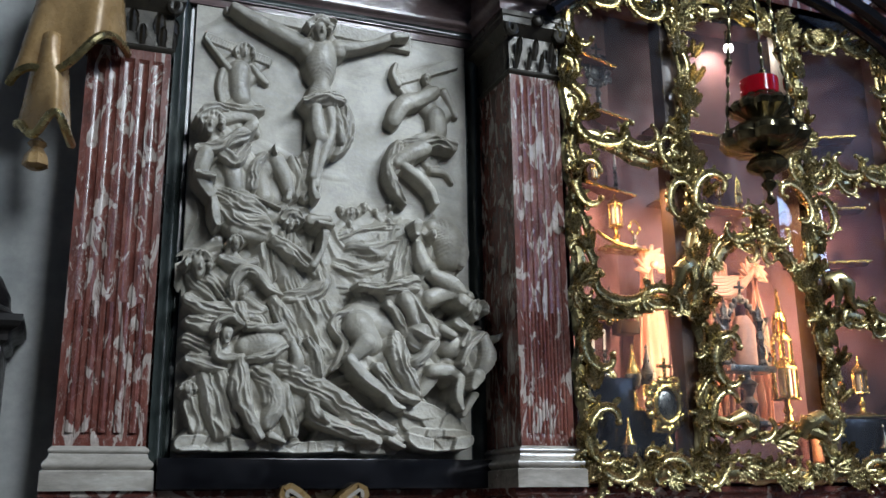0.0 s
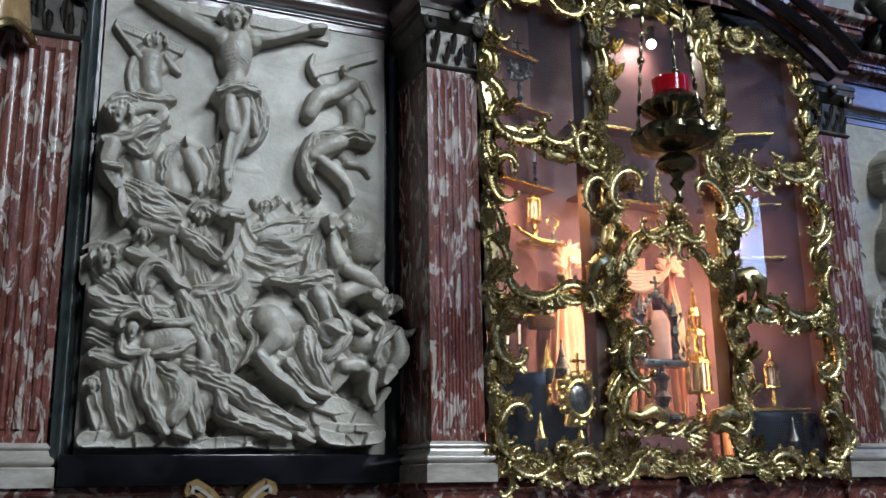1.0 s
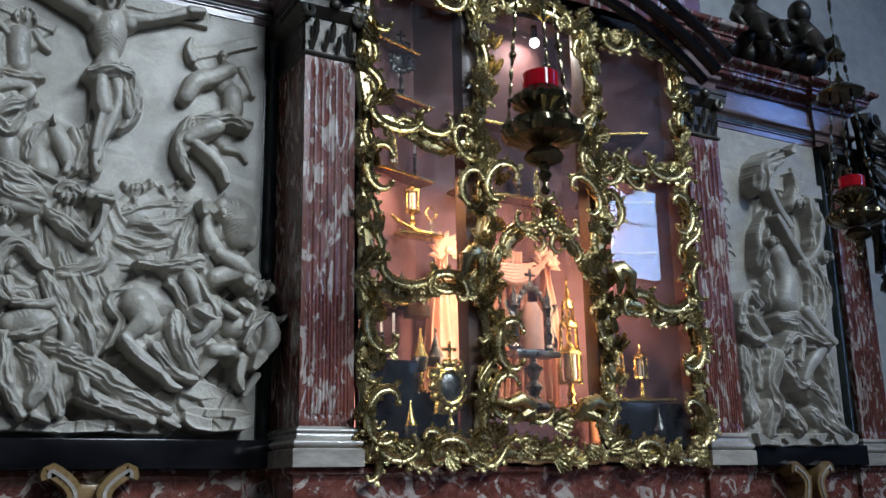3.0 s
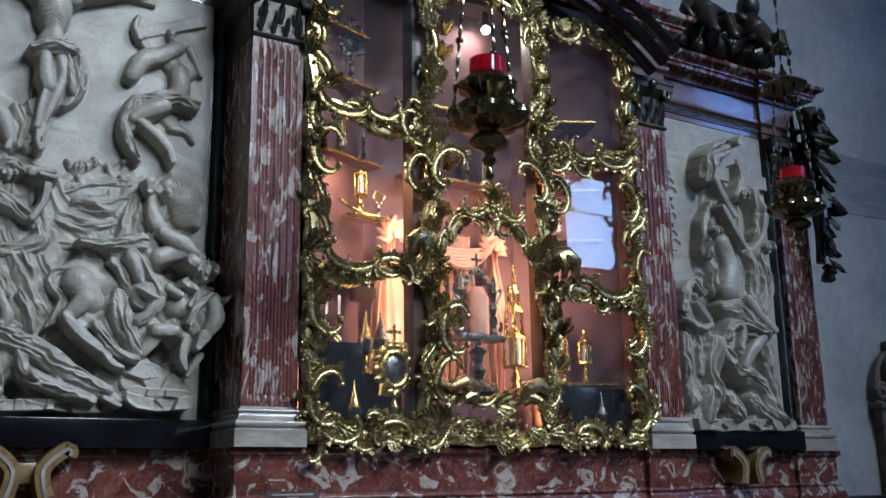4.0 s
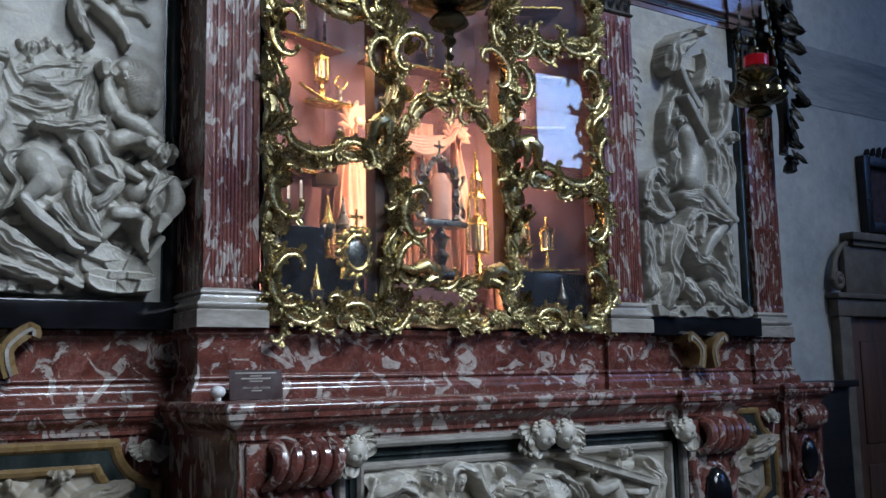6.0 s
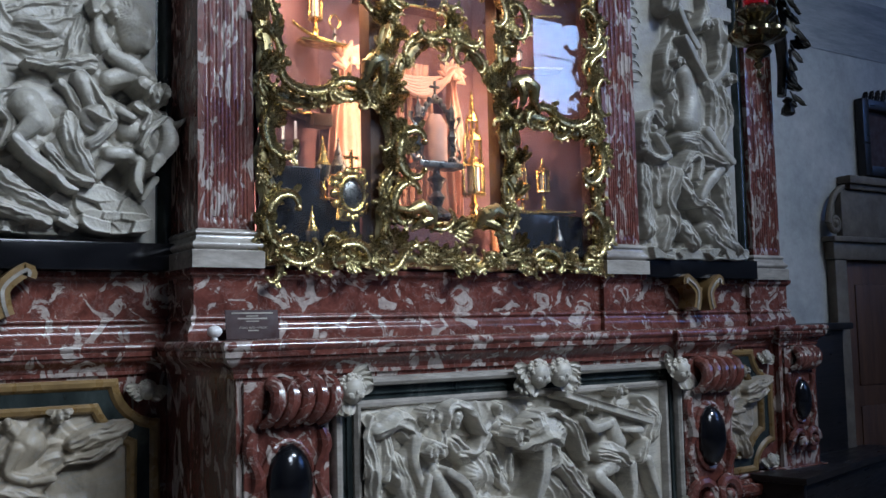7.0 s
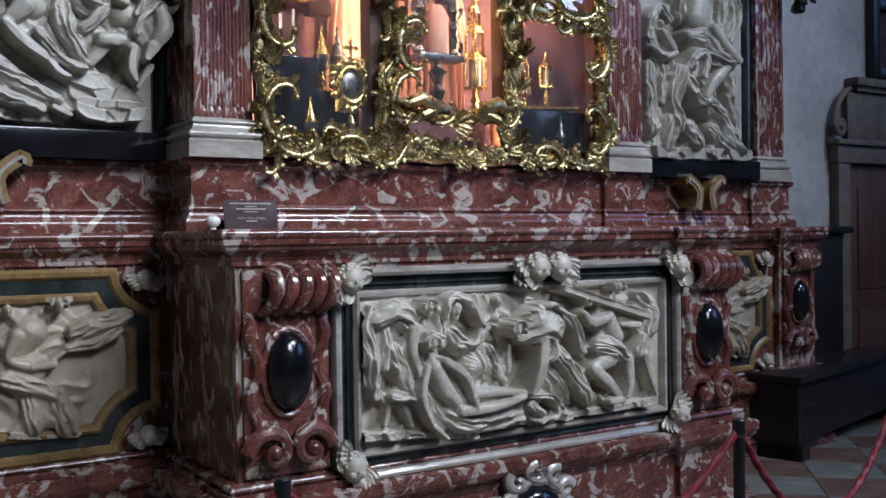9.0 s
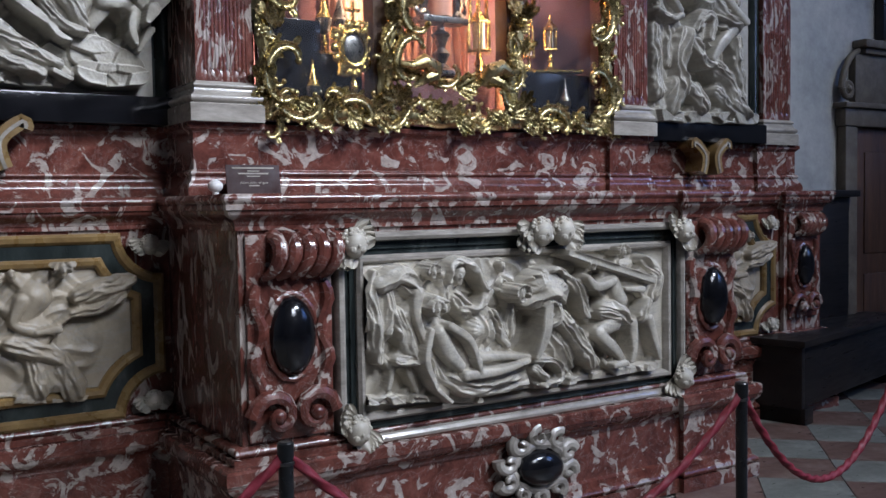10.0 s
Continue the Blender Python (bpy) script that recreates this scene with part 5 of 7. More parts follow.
def scroll_mesh(name, line, thick, frill):
    """A hollow-faced scroll with raised rims, eyes at both ends and acanthus lobes on its back."""
    bm = bmesh.new()
    n = len(line)
    face = ((-1.0, 0.0), (-1.05, 0.55), (-0.85, 0.95), (-0.6, 0.72), (-0.25, 0.42), (0.2, 0.40), (0.6, 0.70), (0.85, 0.95), (1.05, 0.55), (1.0, 0.0))
    rows, normals = [], []
    for i, (x, z) in enumerate(line):
        (ax, az), (bx, bz) = line[max(0, i - 1)], line[min(n - 1, i + 1)]
        l = math.hypot(bx - ax, bz - az)
        nx, nz = -(bz - az) / l, (bx - ax) / l
        normals.append((nx, nz))
        t = i / (n - 1)
        w = thick * (0.30 + 0.70 * math.sin(math.pi * t) ** 0.7) * (1 + 0.10 * frill * math.sin(i * 1.9))
        up = 0.35 * thick * (1 - math.sin(math.pi * t))
        rows.append([bm.verts.new((x + nx * w * a, -w * b - up, z + nz * w * a)) for a, b in face])
    for a, b in zip(rows, rows[1:]):
        for k in range(len(face) - 1):
            bm.faces.new((a[k], a[k + 1], b[k + 1], b[k]))
    bm.faces.new(rows[0])
    bm.faces.new(rows[-1][::-1])
    for x, z in (line[0], line[-1]):
        ball(bm, (x, -thick * 0.75, z), thick * 0.62, thick * 0.70, thick * 0.62, 0, 10)
    for i in range(7, n - 6, 6):
        (x, z), (nx, nz) = line[i], normals[i]
        (px, pz), (qx, qz) = line[i - 5], line[i + 5]
        turn = (x - px) * (qz - z) - (z - pz) * (qx - x)
        side = -1 if turn > 0 else 1
        dx, dz = side * nx + 0.75 * (qx - px) / 0.5 * 0.5, side * nz + 0.75 * (qz - pz) / 0.5 * 0.5
        a = math.atan2(dx, dz)
        size = thick * (1.9 if i % 12 < 6 else 1.45)
        for vv in leaf(bm, (0, 0, 0), 0.75 * size, size, 0.30 * size, 3):
            lx, ly, lz = vv.co
            lz += 0.5 * thick
            vv.co = (x + lx * math.cos(a) + lz * math.sin(a), ly - 0.35 * thick, z - lx * math.sin(a) + lz * math.cos(a))
    bmesh.ops.recalc_face_normals(bm, faces=bm.faces)
    me = bpy.data.meshes.new(name)
    bm.to_mesh(me)
    bm.free()
    me.materials.append(GOLD)
    me.shade_smooth()
    me.set_sharp_from_angle(angle=radians(50))
    return me


def leaf_mesh(name, blades, spread, long):
    bm = bmesh.new()
    for k in range(blades):
        a = (k - (blades - 1) / 2) * spread
        for vv in leaf(bm, (0, 0, 0), 0.42 * long, long * (1 - 0.25 * abs(a)), 0.30 * long, 4):
            x, y, z = vv.co
            vv.co = (x * math.cos(a) + z * math.sin(a), y - 0.05 * long * (k % 2), -x * math.sin(a) + z * math.cos(a))
    bmesh.ops.solidify(bm, geom=bm.faces[:], thickness=0.02 * long)
    me = bpy.data.meshes.new(name)
    bm.to_mesh(me)
    bm.free()
    me.materials.append(GOLD)
    me.shade_smooth()
    return me


def rosette_mesh(name):
    bm = bmesh.new()
    ball(bm, (0, -0.30, 0), 0.26, 0.22, 0.26, 0, 10)
    for k in range(6):
        a = k * math.pi / 3
        ball(bm, (0.46 * math.cos(a), -0.16, 0.46 * math.sin(a)), 0.27, 0.20, 0.27, 0, 8)
    for k in range(5):
        a = k * 1.257 + 0.5
        ball(bm, (0.85 * math.cos(a), -0.08, 0.85 * math.sin(a)), 0.20, 0.13, 0.20, 0, 8)
    me = bpy.data.meshes.new(name)
    bm.to_mesh(me)
    bm.free()
    me.materials.append(GOLD)
    me.shade_smooth()
    return me


C_SCROLL = [scroll_mesh("scroll", curl(lambda s: 1.4 + 5.2 * abs(s) ** 1.8, 2.3), 0.13, 0.3), scroll_mesh("scroll", curl(lambda s: 0.9 + 6.4 * abs(s) ** 2.6, 2.4), 0.15, 1.0)]
S_SCROLL = [scroll_mesh("scroll", curl(lambda s: 6.5 * s * abs(s), 2.2), 0.13, 0.6), scroll_mesh("scroll", curl(lambda s: 5.0 * s + 1.5 * s ** 5, 2.2), 0.15, 0.2)]
LEAVES = [leaf_mesh("leaf_spray", 3, 0.55, 1.0), leaf_mesh("leaf_spray", 5, 0.42, 1.0), leaf_mesh("leaf_spray", 2, 0.7, 1.0)]
ROSETTE = rosette_mesh("rosette")
gilt = part_group("gilded_frame", cabinet)
deco = random.Random(5)


def ornament(me, x, z, size, turn, flip=1, y=-0.012):
    ob = new(me.name.split(".")[0], me)
    ob.parent = gilt
    ob.matrix_local = Matrix.LocRotScale((x, y, z), Euler((0, -turn, 0)), (size * flip, size, size))
    return ob


def rail(path, r=0.020):
    r *= 0.72
    bm = bmesh.new()
    tube(bm, [(x, -0.004, z) for x, z in path], r, 8, 0.8, 2, 0.15)
    tube(bm, [(x, 0.006, z) for x, z in path], [r * (1.75 + 0.25 * math.sin(i * 1.7) + 0.15 * math.sin(i * 4.1)) for i in range(len(path))], 10, 0.28)
    part("rail", bm, GOLD, gilt)


def wave(a, b, n, amp, waves, ph=0.0):
    """A rail line from a to b that swings to both sides."""
    (ax, az), (bx, bz) = a, b
    l = math.hypot(bx - ax, bz - az)
    nx, nz = -(bz - az) / l, (bx - ax) / l
    return [(ax + (bx - ax) * t + nx * amp * math.sin(waves * math.pi * t + ph), az + (bz - az) * t + nz * amp * math.sin(waves * math.pi * t + ph)) for t in [i / n for i in range(n + 1)]]


def dress(path, step, size, kinds="CSLR", side=1, shift=0.0):
    """Sets ornament along a rail line."""
    run, last, k = 0.0, -1.0, 0
    for (ax, az), (bx, bz) in zip(path, path[1:]):
        l = math.hypot(bx - ax, bz - az)
        run += l
        if run - last < step:
            continue
        last = run
        t = math.atan2(bz - az, bx - ax)
        kind = kinds[k % len(kinds)]
        s = size * deco.uniform(0.85, 1.2)
        off = shift * (1 if k % 2 else -1)
        x, z = ax - math.sin(t) * off, az + math.cos(t) * off
        if kind == "C":
            ornament(deco.choice(C_SCROLL), x, z, s, t + (math.pi if (k % 4 < 2) == (side > 0) else 0) + deco.uniform(-0.2, 0.2), deco.choice((-1, 1)))
        elif kind == "S":
            ornament(deco.choice(S_SCROLL), x, z, s, t + deco.uniform(-0.15, 0.15), deco.choice((-1, 1)))
        elif kind == "L":
            ornament(deco.choice(LEAVES), x, z, s * 0.85, t - math.pi / 2 + deco.uniform(-0.9, 0.9), deco.choice((-1, 1)), -0.022)
        else:
            ornament(ROSETTE, x, z, s * 0.30, deco.uniform(0, 6), 1, -0.016)
        k += 1


for sx in (-1, 1):
    edge = wave((sx * 0.928, 1.80), (sx * 0.94, 4.05), 60, 0.012, 14)
    rail(edge, 0.032)
    dress(edge, 0.085, 0.118, "CLSRCLSL", sx, 0.014)
    dress([(x - sx * 0.035, z + 0.05) for x, z in edge], 0.12, 0.118, "LCLS", -sx, 0.006)
    mid = wave((sx * (0.335 if sx < 0 else 0.35), 1.86), (sx * 0.325, 4.05), 60, 0.030, 6.5, 0.6)
    rail(mid, 0.034)
    dress(mid, 0.085, 0.118, "LCRSLCLS", sx, 0.026)
    dress([(x - 0.03, z + 0.04) for x, z in mid], 0.10, 0.11, "RLSL", -sx, 0.01)
    dress([(x + 0.03, z + 0.02) for x, z in mid], 0.11, 0.11, "LCLR", -sx, 0.01)
    # upper cross-rail, arching over the middle pane, and the lower one
    zt = 3.235 if sx < 0 else 3.26
    top = [(sx * x, zt + 0.045 * math.sin(math.pi * (x - 0.36) / 0.55 * 2 + 2.4)) for x in [0.36 + 0.55 * i / 24 for i in range(25)]]
    rail(top, 0.027)
    dress(top, 0.085, 0.118, "CLSR", sx, 0.016)
    low = [(sx * x, 2.515 + 0.03 * math.sin(math.pi * (x - 0.36) / 0.55 * 2)) for x in [0.36 + 0.55 * i / 24 for i in range(25)]]
    rail(low, 0.027)
    dress(low, 0.090, 0.118, "SLCR", sx, 0.012)
    for x, z, s, t, f in ((0.80, 3.27, 0.125, 0.1, 1), (0.60, 3.29, 0.12, 0.0, 1), (0.44, 3.22, 0.12, 0.9, 1), (0.75, 2.56, 0.125, 0.05, 1), (0.54, 2.545, 0.13, 3.2, 1), (0.89, 3.05, 0.14, 1.6, 1), (0.885, 2.34, 0.15, 1.5, -1), (0.88, 1.97, 0.15, 1.7, 1), (0.42, 3.02, 0.12, 1.7, 1), (0.80, 1.83, 0.12, 0.1, 1), (0.55, 1.83, 0.12, 3.0, 1), (0.26, 3.08, 0.14, 2.2, 1), (0.24, 2.30, 0.15, 1.6, 1), (0.28, 2.07, 0.13, 1.9, -1), (0.89, 3.80, 0.13, 1.5, 1), (0.75, 3.97, 0.13, 0.0, 1), (0.52, 3.95, 0.13, 0.2, 1)):
        if sx > 0 and (x, z) in ((0.24, 2.30), (0.28, 2.07)):
            continue
        ornament(C_SCROLL[int(s * 1000) % 2], sx * x, z, s * 1.3, t * sx, f * sx, -0.03)
    head = [(sx * x, 3.95 + 0.05 * math.sin(math.pi * (x - 0.36) / 0.55)) for x in [0.36 + 0.55 * i / 24 for i in range(25)]]
    rail(head, 0.027)
    dress(head, 0.10, 0.118, "CLRS", sx, 0.012)
    # the arch of the middle pane, meeting in a cartouche
    arch = [(sx * (0.335 - 0.30 * t), 2.60 + 0.27 * math.sin(math.pi / 2 * t)) for t in [i / 24 for i in range(25)]]
    rail(arch, 0.027)
    dress(arch, 0.075, 0.118, "LSRC", sx, 0.018)
    # leaping carved legs at the joints of the cross-rail and at the foot
    for x, z, t in ((0.36, 2.70, 0.55), (0.13, 1.97, -0.5)):
        bm = bmesh.new()
        tube(bm, [(0, -0.02, 0), (0.05, -0.05, 0.035), (0.11, -0.06, 0.03), (0.15, -0.05, -0.02), (0.20, -0.04, -0.035)], [0.03, 0.042, 0.036, 0.022, 0.013], 10)
        tube(bm, [(0.03, -0.05, 0.01), (0.07, -0.07, -0.04), (0.10, -0.05, -0.09)], [0.03, 0.022, 0.012], 8)
        part("carved_bracket", bm, GOLD, gilt).matrix_local = Matrix.LocRotScale((sx * x, -0.01, z), Euler((0, t * sx, 0)), (sx, 1, 1))
foot = wave((-0.93, 1.803), (0.93, 1.803), 60, 0.008, 12)
rail(foot, 0.026)
dress(foot, 0.085, 0.118, "LCSRL", 1, 0.012)
dress([(x, z + 0.04) for x, z in foot], 0.12, 0.118, "CLLS", -1, 0.008)
crown = [(x, 3.90 + 0.14 * math.cos(x * 4.4)) for x in [-0.33 + 0.66 * i / 24 for i in range(25)]]
rail(crown, 0.024)
dress(crown, 0.07, 0.12, "LCRS", 1, 0.03)
dress([(x, z + 0.07) for x, z in crown], 0.08, 0.12, "LRCL", -1, 0.03)
sill = [(x, 2.02 - 0.05 * math.cos(x * 5)) for x in [-0.32 + 0.64 * i / 24 for i in range(25)]]
rail(sill, 0.018)
dress(sill, 0.075, 0.118, "LRLC", 1, 0.022)
for x, z, size, turn, flip in ((-0.085, 2.90, 0.15, 0.5, 1), (0.085, 2.90, 0.15, -0.5, -1), (-0.07, 2.82, 0.12, 2.4, -1), (0.07, 2.82, 0.12, -2.4, 1), (-0.03, 2.96, 0.11, 1.3, 1), (0.035, 2.96, 0.11, -1.3, -1)):
    ornament(C_SCROLL[0], x, z, size, turn, flip, -0.035)
ornament(LEAVES[1], 0.0, 2.90, 0.10, 0.0, 1, -0.04)
ornament(ROSETTE, 0.0, 2.87, 0.055, 0.3, 1, -0.06)

# ---- what stands in the cabinet ----
def vessel(name, label, category, at, parts, group="reliquaries"):
    """A turned vessel: parts are (name, profile, material, gadroons)."""
    t = thing(name, label, category, group, at)
    for nm, prof, mat, lobes in parts:
        part(nm, lathe(bmesh.new(), prof, 24, (0, 0, 0), lobes, 0.12 if lobes else 0), mat, t)
    return t


FOOT = [(0.045, 0.0), (0.046, 0.008), (0.036, 0.016), (0.016, 0.024), (0.010, 0.045), (0.018, 0.058), (0.010, 0.07), (0.008, 0.10)]


def scaled(prof, s, dz=0.0):
    return [(r * s, z * s + dz) for r, z in prof]


def spire(at, s, label, mat=BRIGHT):
    t = vessel("spire_reliquary", label, "reliquary", at, [("foot", scaled(FOOT, s), mat, 8)])
    bm = bmesh.new()
    for k, (w, z0, z1) in enumerate(((0.042, 0.10, 0.20), (0.034, 0.21, 0.30), (0.022, 0.31, 0.37))):
        w, z0, z1 = w * s, z0 * s, z1 * s
        for a in range(6):
            an = a * math.pi / 3
            tube(bm, [(w * math.cos(an), w * math.sin(an), z0), (w * math.cos(an), w * math.sin(an), z1), (w * 0.9 * math.cos(an), w * 0.9 * math.sin(an), z1 + 0.03 * s)], [0.006 * s, 0.005 * s, 0.001], 5)
        lathe(bm, [(w * 1.15, z0 - 0.008 * s), (w * 1.2, z0), (w * 0.9, z0 + 0.006 * s)], 6)
        lathe(bm, [(w * 1.15, z1), (w * 0.8, z1 + 0.015 * s), (w * 0.3, z1 + 0.04 * s)], 6)
    part("tower", bm, mat, t, "pinnacled openwork tower")
    part("crystal", lathe(bmesh.new(), [(0.022 * s, 0.11 * s), (0.022 * s, 0.20 * s)], 12), PAPER, t)
    part("pinnacle", lathe(bmesh.new(), [(0.012 * s, 0.40 * s), (0.004 * s, 0.47 * s), (0.006 * s, 0.475 * s), (0.001, 0.49 * s)], 8), mat, t)
    return t


def lantern(at, s, label, mat=BRIGHT):
    t = vessel("lantern_reliquary", label, "reliquary", at, [("foot", scaled(FOOT, s), mat, 6)])
    bm = bmesh.new()
    for a in range(6):
        an = a * math.pi / 3
        tube(bm, [(0.034 * s * math.cos(an), 0.034 * s * math.sin(an), 0.115 * s), (0.034 * s * math.cos(an), 0.034 * s * math.sin(an), 0.22 * s)], 0.005 * s, 6)
    lathe(bm, [(0.02 * s, 0.10 * s), (0.042 * s, 0.11 * s), (0.038 * s, 0.12 * s)], 6)
    lathe(bm, [(0.044 * s, 0.215 * s), (0.046 * s, 0.225 * s), (0.02 * s, 0.25 * s), (0.006 * s, 0.27 * s), (0.008 * s, 0.285 * s), (0.001, 0.30 * s)], 6)
    part("lantern", bm, mat, t, "six-sided gilt lantern")
    part("crystal", lathe(bmesh.new(), [(0.016 * s, 0.12 * s), (0.016 * s, 0.21 * s)], 10), PAPER, t)
    return t


def monstrance(at, s, label, mat=BRIGHT):
    t = vessel("monstrance", label, "monstrance", at, [("foot", scaled(FOOT, s), mat, 8), ("stem", scaled([(0.008, 0.09), (0.016, 0.115), (0.007, 0.14), (0.012, 0.155), (0.006, 0.17)], s), mat, 0)])
    bm = bmesh.new()
    c = 0.235 * s
    tube(bm, [(0.045 * s * math.cos(a), -0.006, c + 0.055 * s * math.sin(a)) for a in [i * 2 * math.pi / 28 for i in range(29)]], 0.010 * s, 8)
    for k in range(14):
        a = k * 2 * math.pi / 14
        ball(bm, (0.064 * s * math.cos(a), 0, c + 0.075 * s * math.sin(a)), 0.016 * s, 0.010 * s, 0.016 * s, 0, 8)
    for k in range(4):
        a = k * math.pi / 2 + math.pi / 4
        tube(bm, [(0.06 * s * math.cos(a), 0, c + 0.07 * s * math.sin(a)), (0.088 * s * math.cos(a + 0.2), 0, c + 0.098 * s * math.sin(a + 0.2)), (0.08 * s * math.cos(a + 0.5), 0, c + 0.09 * s * math.sin(a + 0.5))], [0.012 * s, 0.009 * s, 0.006 * s], 6)
    tube(bm, [(0, 0, c + 0.08 * s), (0, 0, c + 0.145 * s)], 0.006 * s, 6)
    tube(bm, [(-0.025 * s, 0, c + 0.12 * s), (0.025 * s, 0, c + 0.12 * s)], 0.006 * s, 6)
    part("glory", bm, mat, t, "chased gilt oval surround with a cross")
    bm = bmesh.new()
    ball(bm, (0, 0.004, c), 0.038 * s, 0.010 * s, 0.048 * s, 0, 16)
    part("lens", bm, SILVER, t, "dark oval crystal")
    return t


def ring(at, s, label):
    t = vessel("ring_reliquary", label, "reliquary", at, [("foot", scaled(FOOT, s), SILVER, 0)])
    bm = bmesh.new()
    pts = []
    for i in range(41):
        a = i * 2 * math.pi / 40
        r = 0.032 * s * (1 + 0.22 * abs(math.cos(2 * a)))
        pts.append((r * math.cos(a), 0, 0.145 * s + 1.25 * r * math.sin(a)))
    tube(bm, pts, 0.006 * s, 8)
    part("ring", bm, BRIGHT, t, "four-lobed gilt ring")
    return t


def candlestick(at, s, label):
    t = vessel("candlestick", label, "candlestick", at, [("foot", scaled(FOOT, s), SILVER, 6), ("stem", scaled([(0.010, 0.10), (0.016, 0.115), (0.008, 0.13), (0.014, 0.15), (0.006, 0.17), (0.018, 0.178), (0.018, 0.183)], s), SILVER, 0), ("candle", scaled([(0.009, 0.183), (0.009, 0.30), (0.002, 0.305)], s), PAPER, 0)])
    return t


def chalice(at, s, label, mat=BRIGHT):
    return vessel("chalice", label, "chalice", at, [("foot", scaled(FOOT, s), mat, 8), ("cup", scaled([(0.008, 0.095), (0.026, 0.11), (0.034, 0.14), (0.036, 0.165)], s), SILVER, 0), ("cover", scaled([(0.038, 0.165), (0.034, 0.172), (0.022, 0.20), (0.010, 0.25), (0.004, 0.275), (0.008, 0.285), (0.002, 0.30)], s), mat, 0)])


def shrine(at, s):
    t = vessel("shrine_reliquary", "tarnished silver shrine reliquary on a turned stem", "reliquary", at, [("foot", scaled([(0.055, 0), (0.055, 0.012), (0.030, 0.025), (0.014, 0.04), (0.026, 0.07), (0.012, 0.09), (0.022, 0.12), (0.030, 0.13), (0.012, 0.145), (0.010, 0.165)], s), SILVER, 8)])
    part("platform", box(bmesh.new(), -0.085 * s, 0.085 * s, -0.035 * s, 0.035 * s, 0.165 * s, 0.185 * s, 0.003), SILVER, t)
    for sx in (-1, 1):
        part("column", lathe(bmesh.new(), scaled([(0.017, 0.185), (0.019, 0.195), (0.010, 0.21), (0.014, 0.235), (0.009, 0.26), (0.015, 0.275), (0.008, 0.30), (0.012, 0.32), (0.017, 0.33), (0.009, 0.345), (0.011, 0.365), (0.004, 0.38), (0.001, 0.405)], s), 12, (sx * 0.066 * s, 0, 0), 6, 0.2), SILVER, t)
        bm = bmesh.new()
        tube(bm, [(sx * (0.080 + 0.016 * math.sin(1.6 * a)) * s, 0, (0.19 + 0.030 * a) * s) for a in [i * 0.35 for i in range(16)]], [(0.007 + 0.003 * math.sin(i * 1.4)) * s for i in range(16)], 6)
        part("side_scroll", bm, SILVER, t)
        bm = bmesh.new()
        tube(bm, [(sx * 0.058 * (1 - a) ** 0.7 * s, 0, (0.325 + 0.075 * a ** 0.8 + 0.006 * math.sin(a * 25)) * s) for a in [i / 14 for i in range(15)]], 0.007 * s, 6)
        for k in range(4):
            ball(bm, (sx * 0.058 * (1 - 0.25 * k) ** 0.7 * s, 0, (0.335 + 0.075 * (0.25 * k) ** 0.8) * s), 0.009 * s, 0.008 * s, 0.011 * s, 0, 8)
        part("gable", bm, SILVER, t, "crocketed silver gable")
    bm = bmesh.new()
    tube(bm, [(0, 0, 0.40 * s), (0, 0, 0.46 * s)], 0.005 * s, 6)
    tube(bm, [(-0.018 * s, 0, 0.44 * s), (0.018 * s, 0, 0.44 * s)], 0.005 * s, 6)
    ball(bm, (0, 0, 0.40 * s), 0.014 * s, 0.012 * s, 0.016 * s, 0, 8)
    part("finial", bm, SILVER, t, "silver cross finial")
    part("crystal", lathe(bmesh.new(), scaled([(0.038, 0.187), (0.038, 0.31), (0.02, 0.345)], s), 14), CLOTH, t, "rose-coloured relic cylinder")
    return t


shrine((0.055, 0.20, 2.03), 1.5)
spire((0.29, 0.22, 2.03), 1.38, "tall gilt spire reliquary with pinnacles")
monstrance((-0.485, 0.075, 1.775), 1.4, "gilt monstrance with a dark oval crystal")
tagged(block("display_step", -0.43, -0.32, 0.14, 0.24, 1.775, 1.86, WOOD), "small brown wooden riser inside the cabinet", "display step", "display steps")
chalice((-0.565, 0.20, 2.08), 1.02, "covered gilt chalice on the black step")
chalice((-0.475, 0.22, 2.08), 1.05, "covered silver chalice on the black step", SILVER)
candlestick((-0.69, 0.22, 2.22), 0.75, "small silver candlestick with a white candle")
candlestick((-0.76, 0.20, 2.22), 0.72, "small silver candlestick with a white candle")
lantern((-0.545, 0.30, 2.86), 0.95, "gilt six-sided lantern reliquary on a bracket")
ring((-0.445, 0.30, 2.86), 0.75, "four-lobed gilt ring reliquary")
candlestick((-0.52, 0.32, 3.14), 0.72, "white and silver candlestick on the gilt shelf")
spire((-0.66, 0.27, 3.14), 0.45, "small gilt spire reliquary on the shelf")
lantern((-0.62, 0.27, 2.50), 0.55, "small silver lantern reliquary", SILVER)
monstrance((-0.10, 0.37, 3.14), 0.62, "small gilt monstrance on the shelf")
lantern((0.12, 0.37, 3.14), 0.60, "small gilt lantern reliquary on the shelf")
spire((0.24, 0.37, 3.14), 0.42, "small gilt spire reliquary on the shelf")
lantern((0.72, 0.19, 2.09), 0.98, "gilt lantern reliquary on the wing shelf")
spire((0.61, 0.23, 2.09), 0.72, "slender gilt spire reliquary on the wing shelf")
candlestick((0.50, 0.29, 2.09), 0.7, "small gilt-lit candlestick on the wing shelf")
lantern((0.62, 0.23, 2.86), 0.42, "small silver lantern reliquary on the wing shelf", SILVER)
spire((0.53, 0.28, 3.14), 0.6, "gilt spire reliquary on the wing shelf")
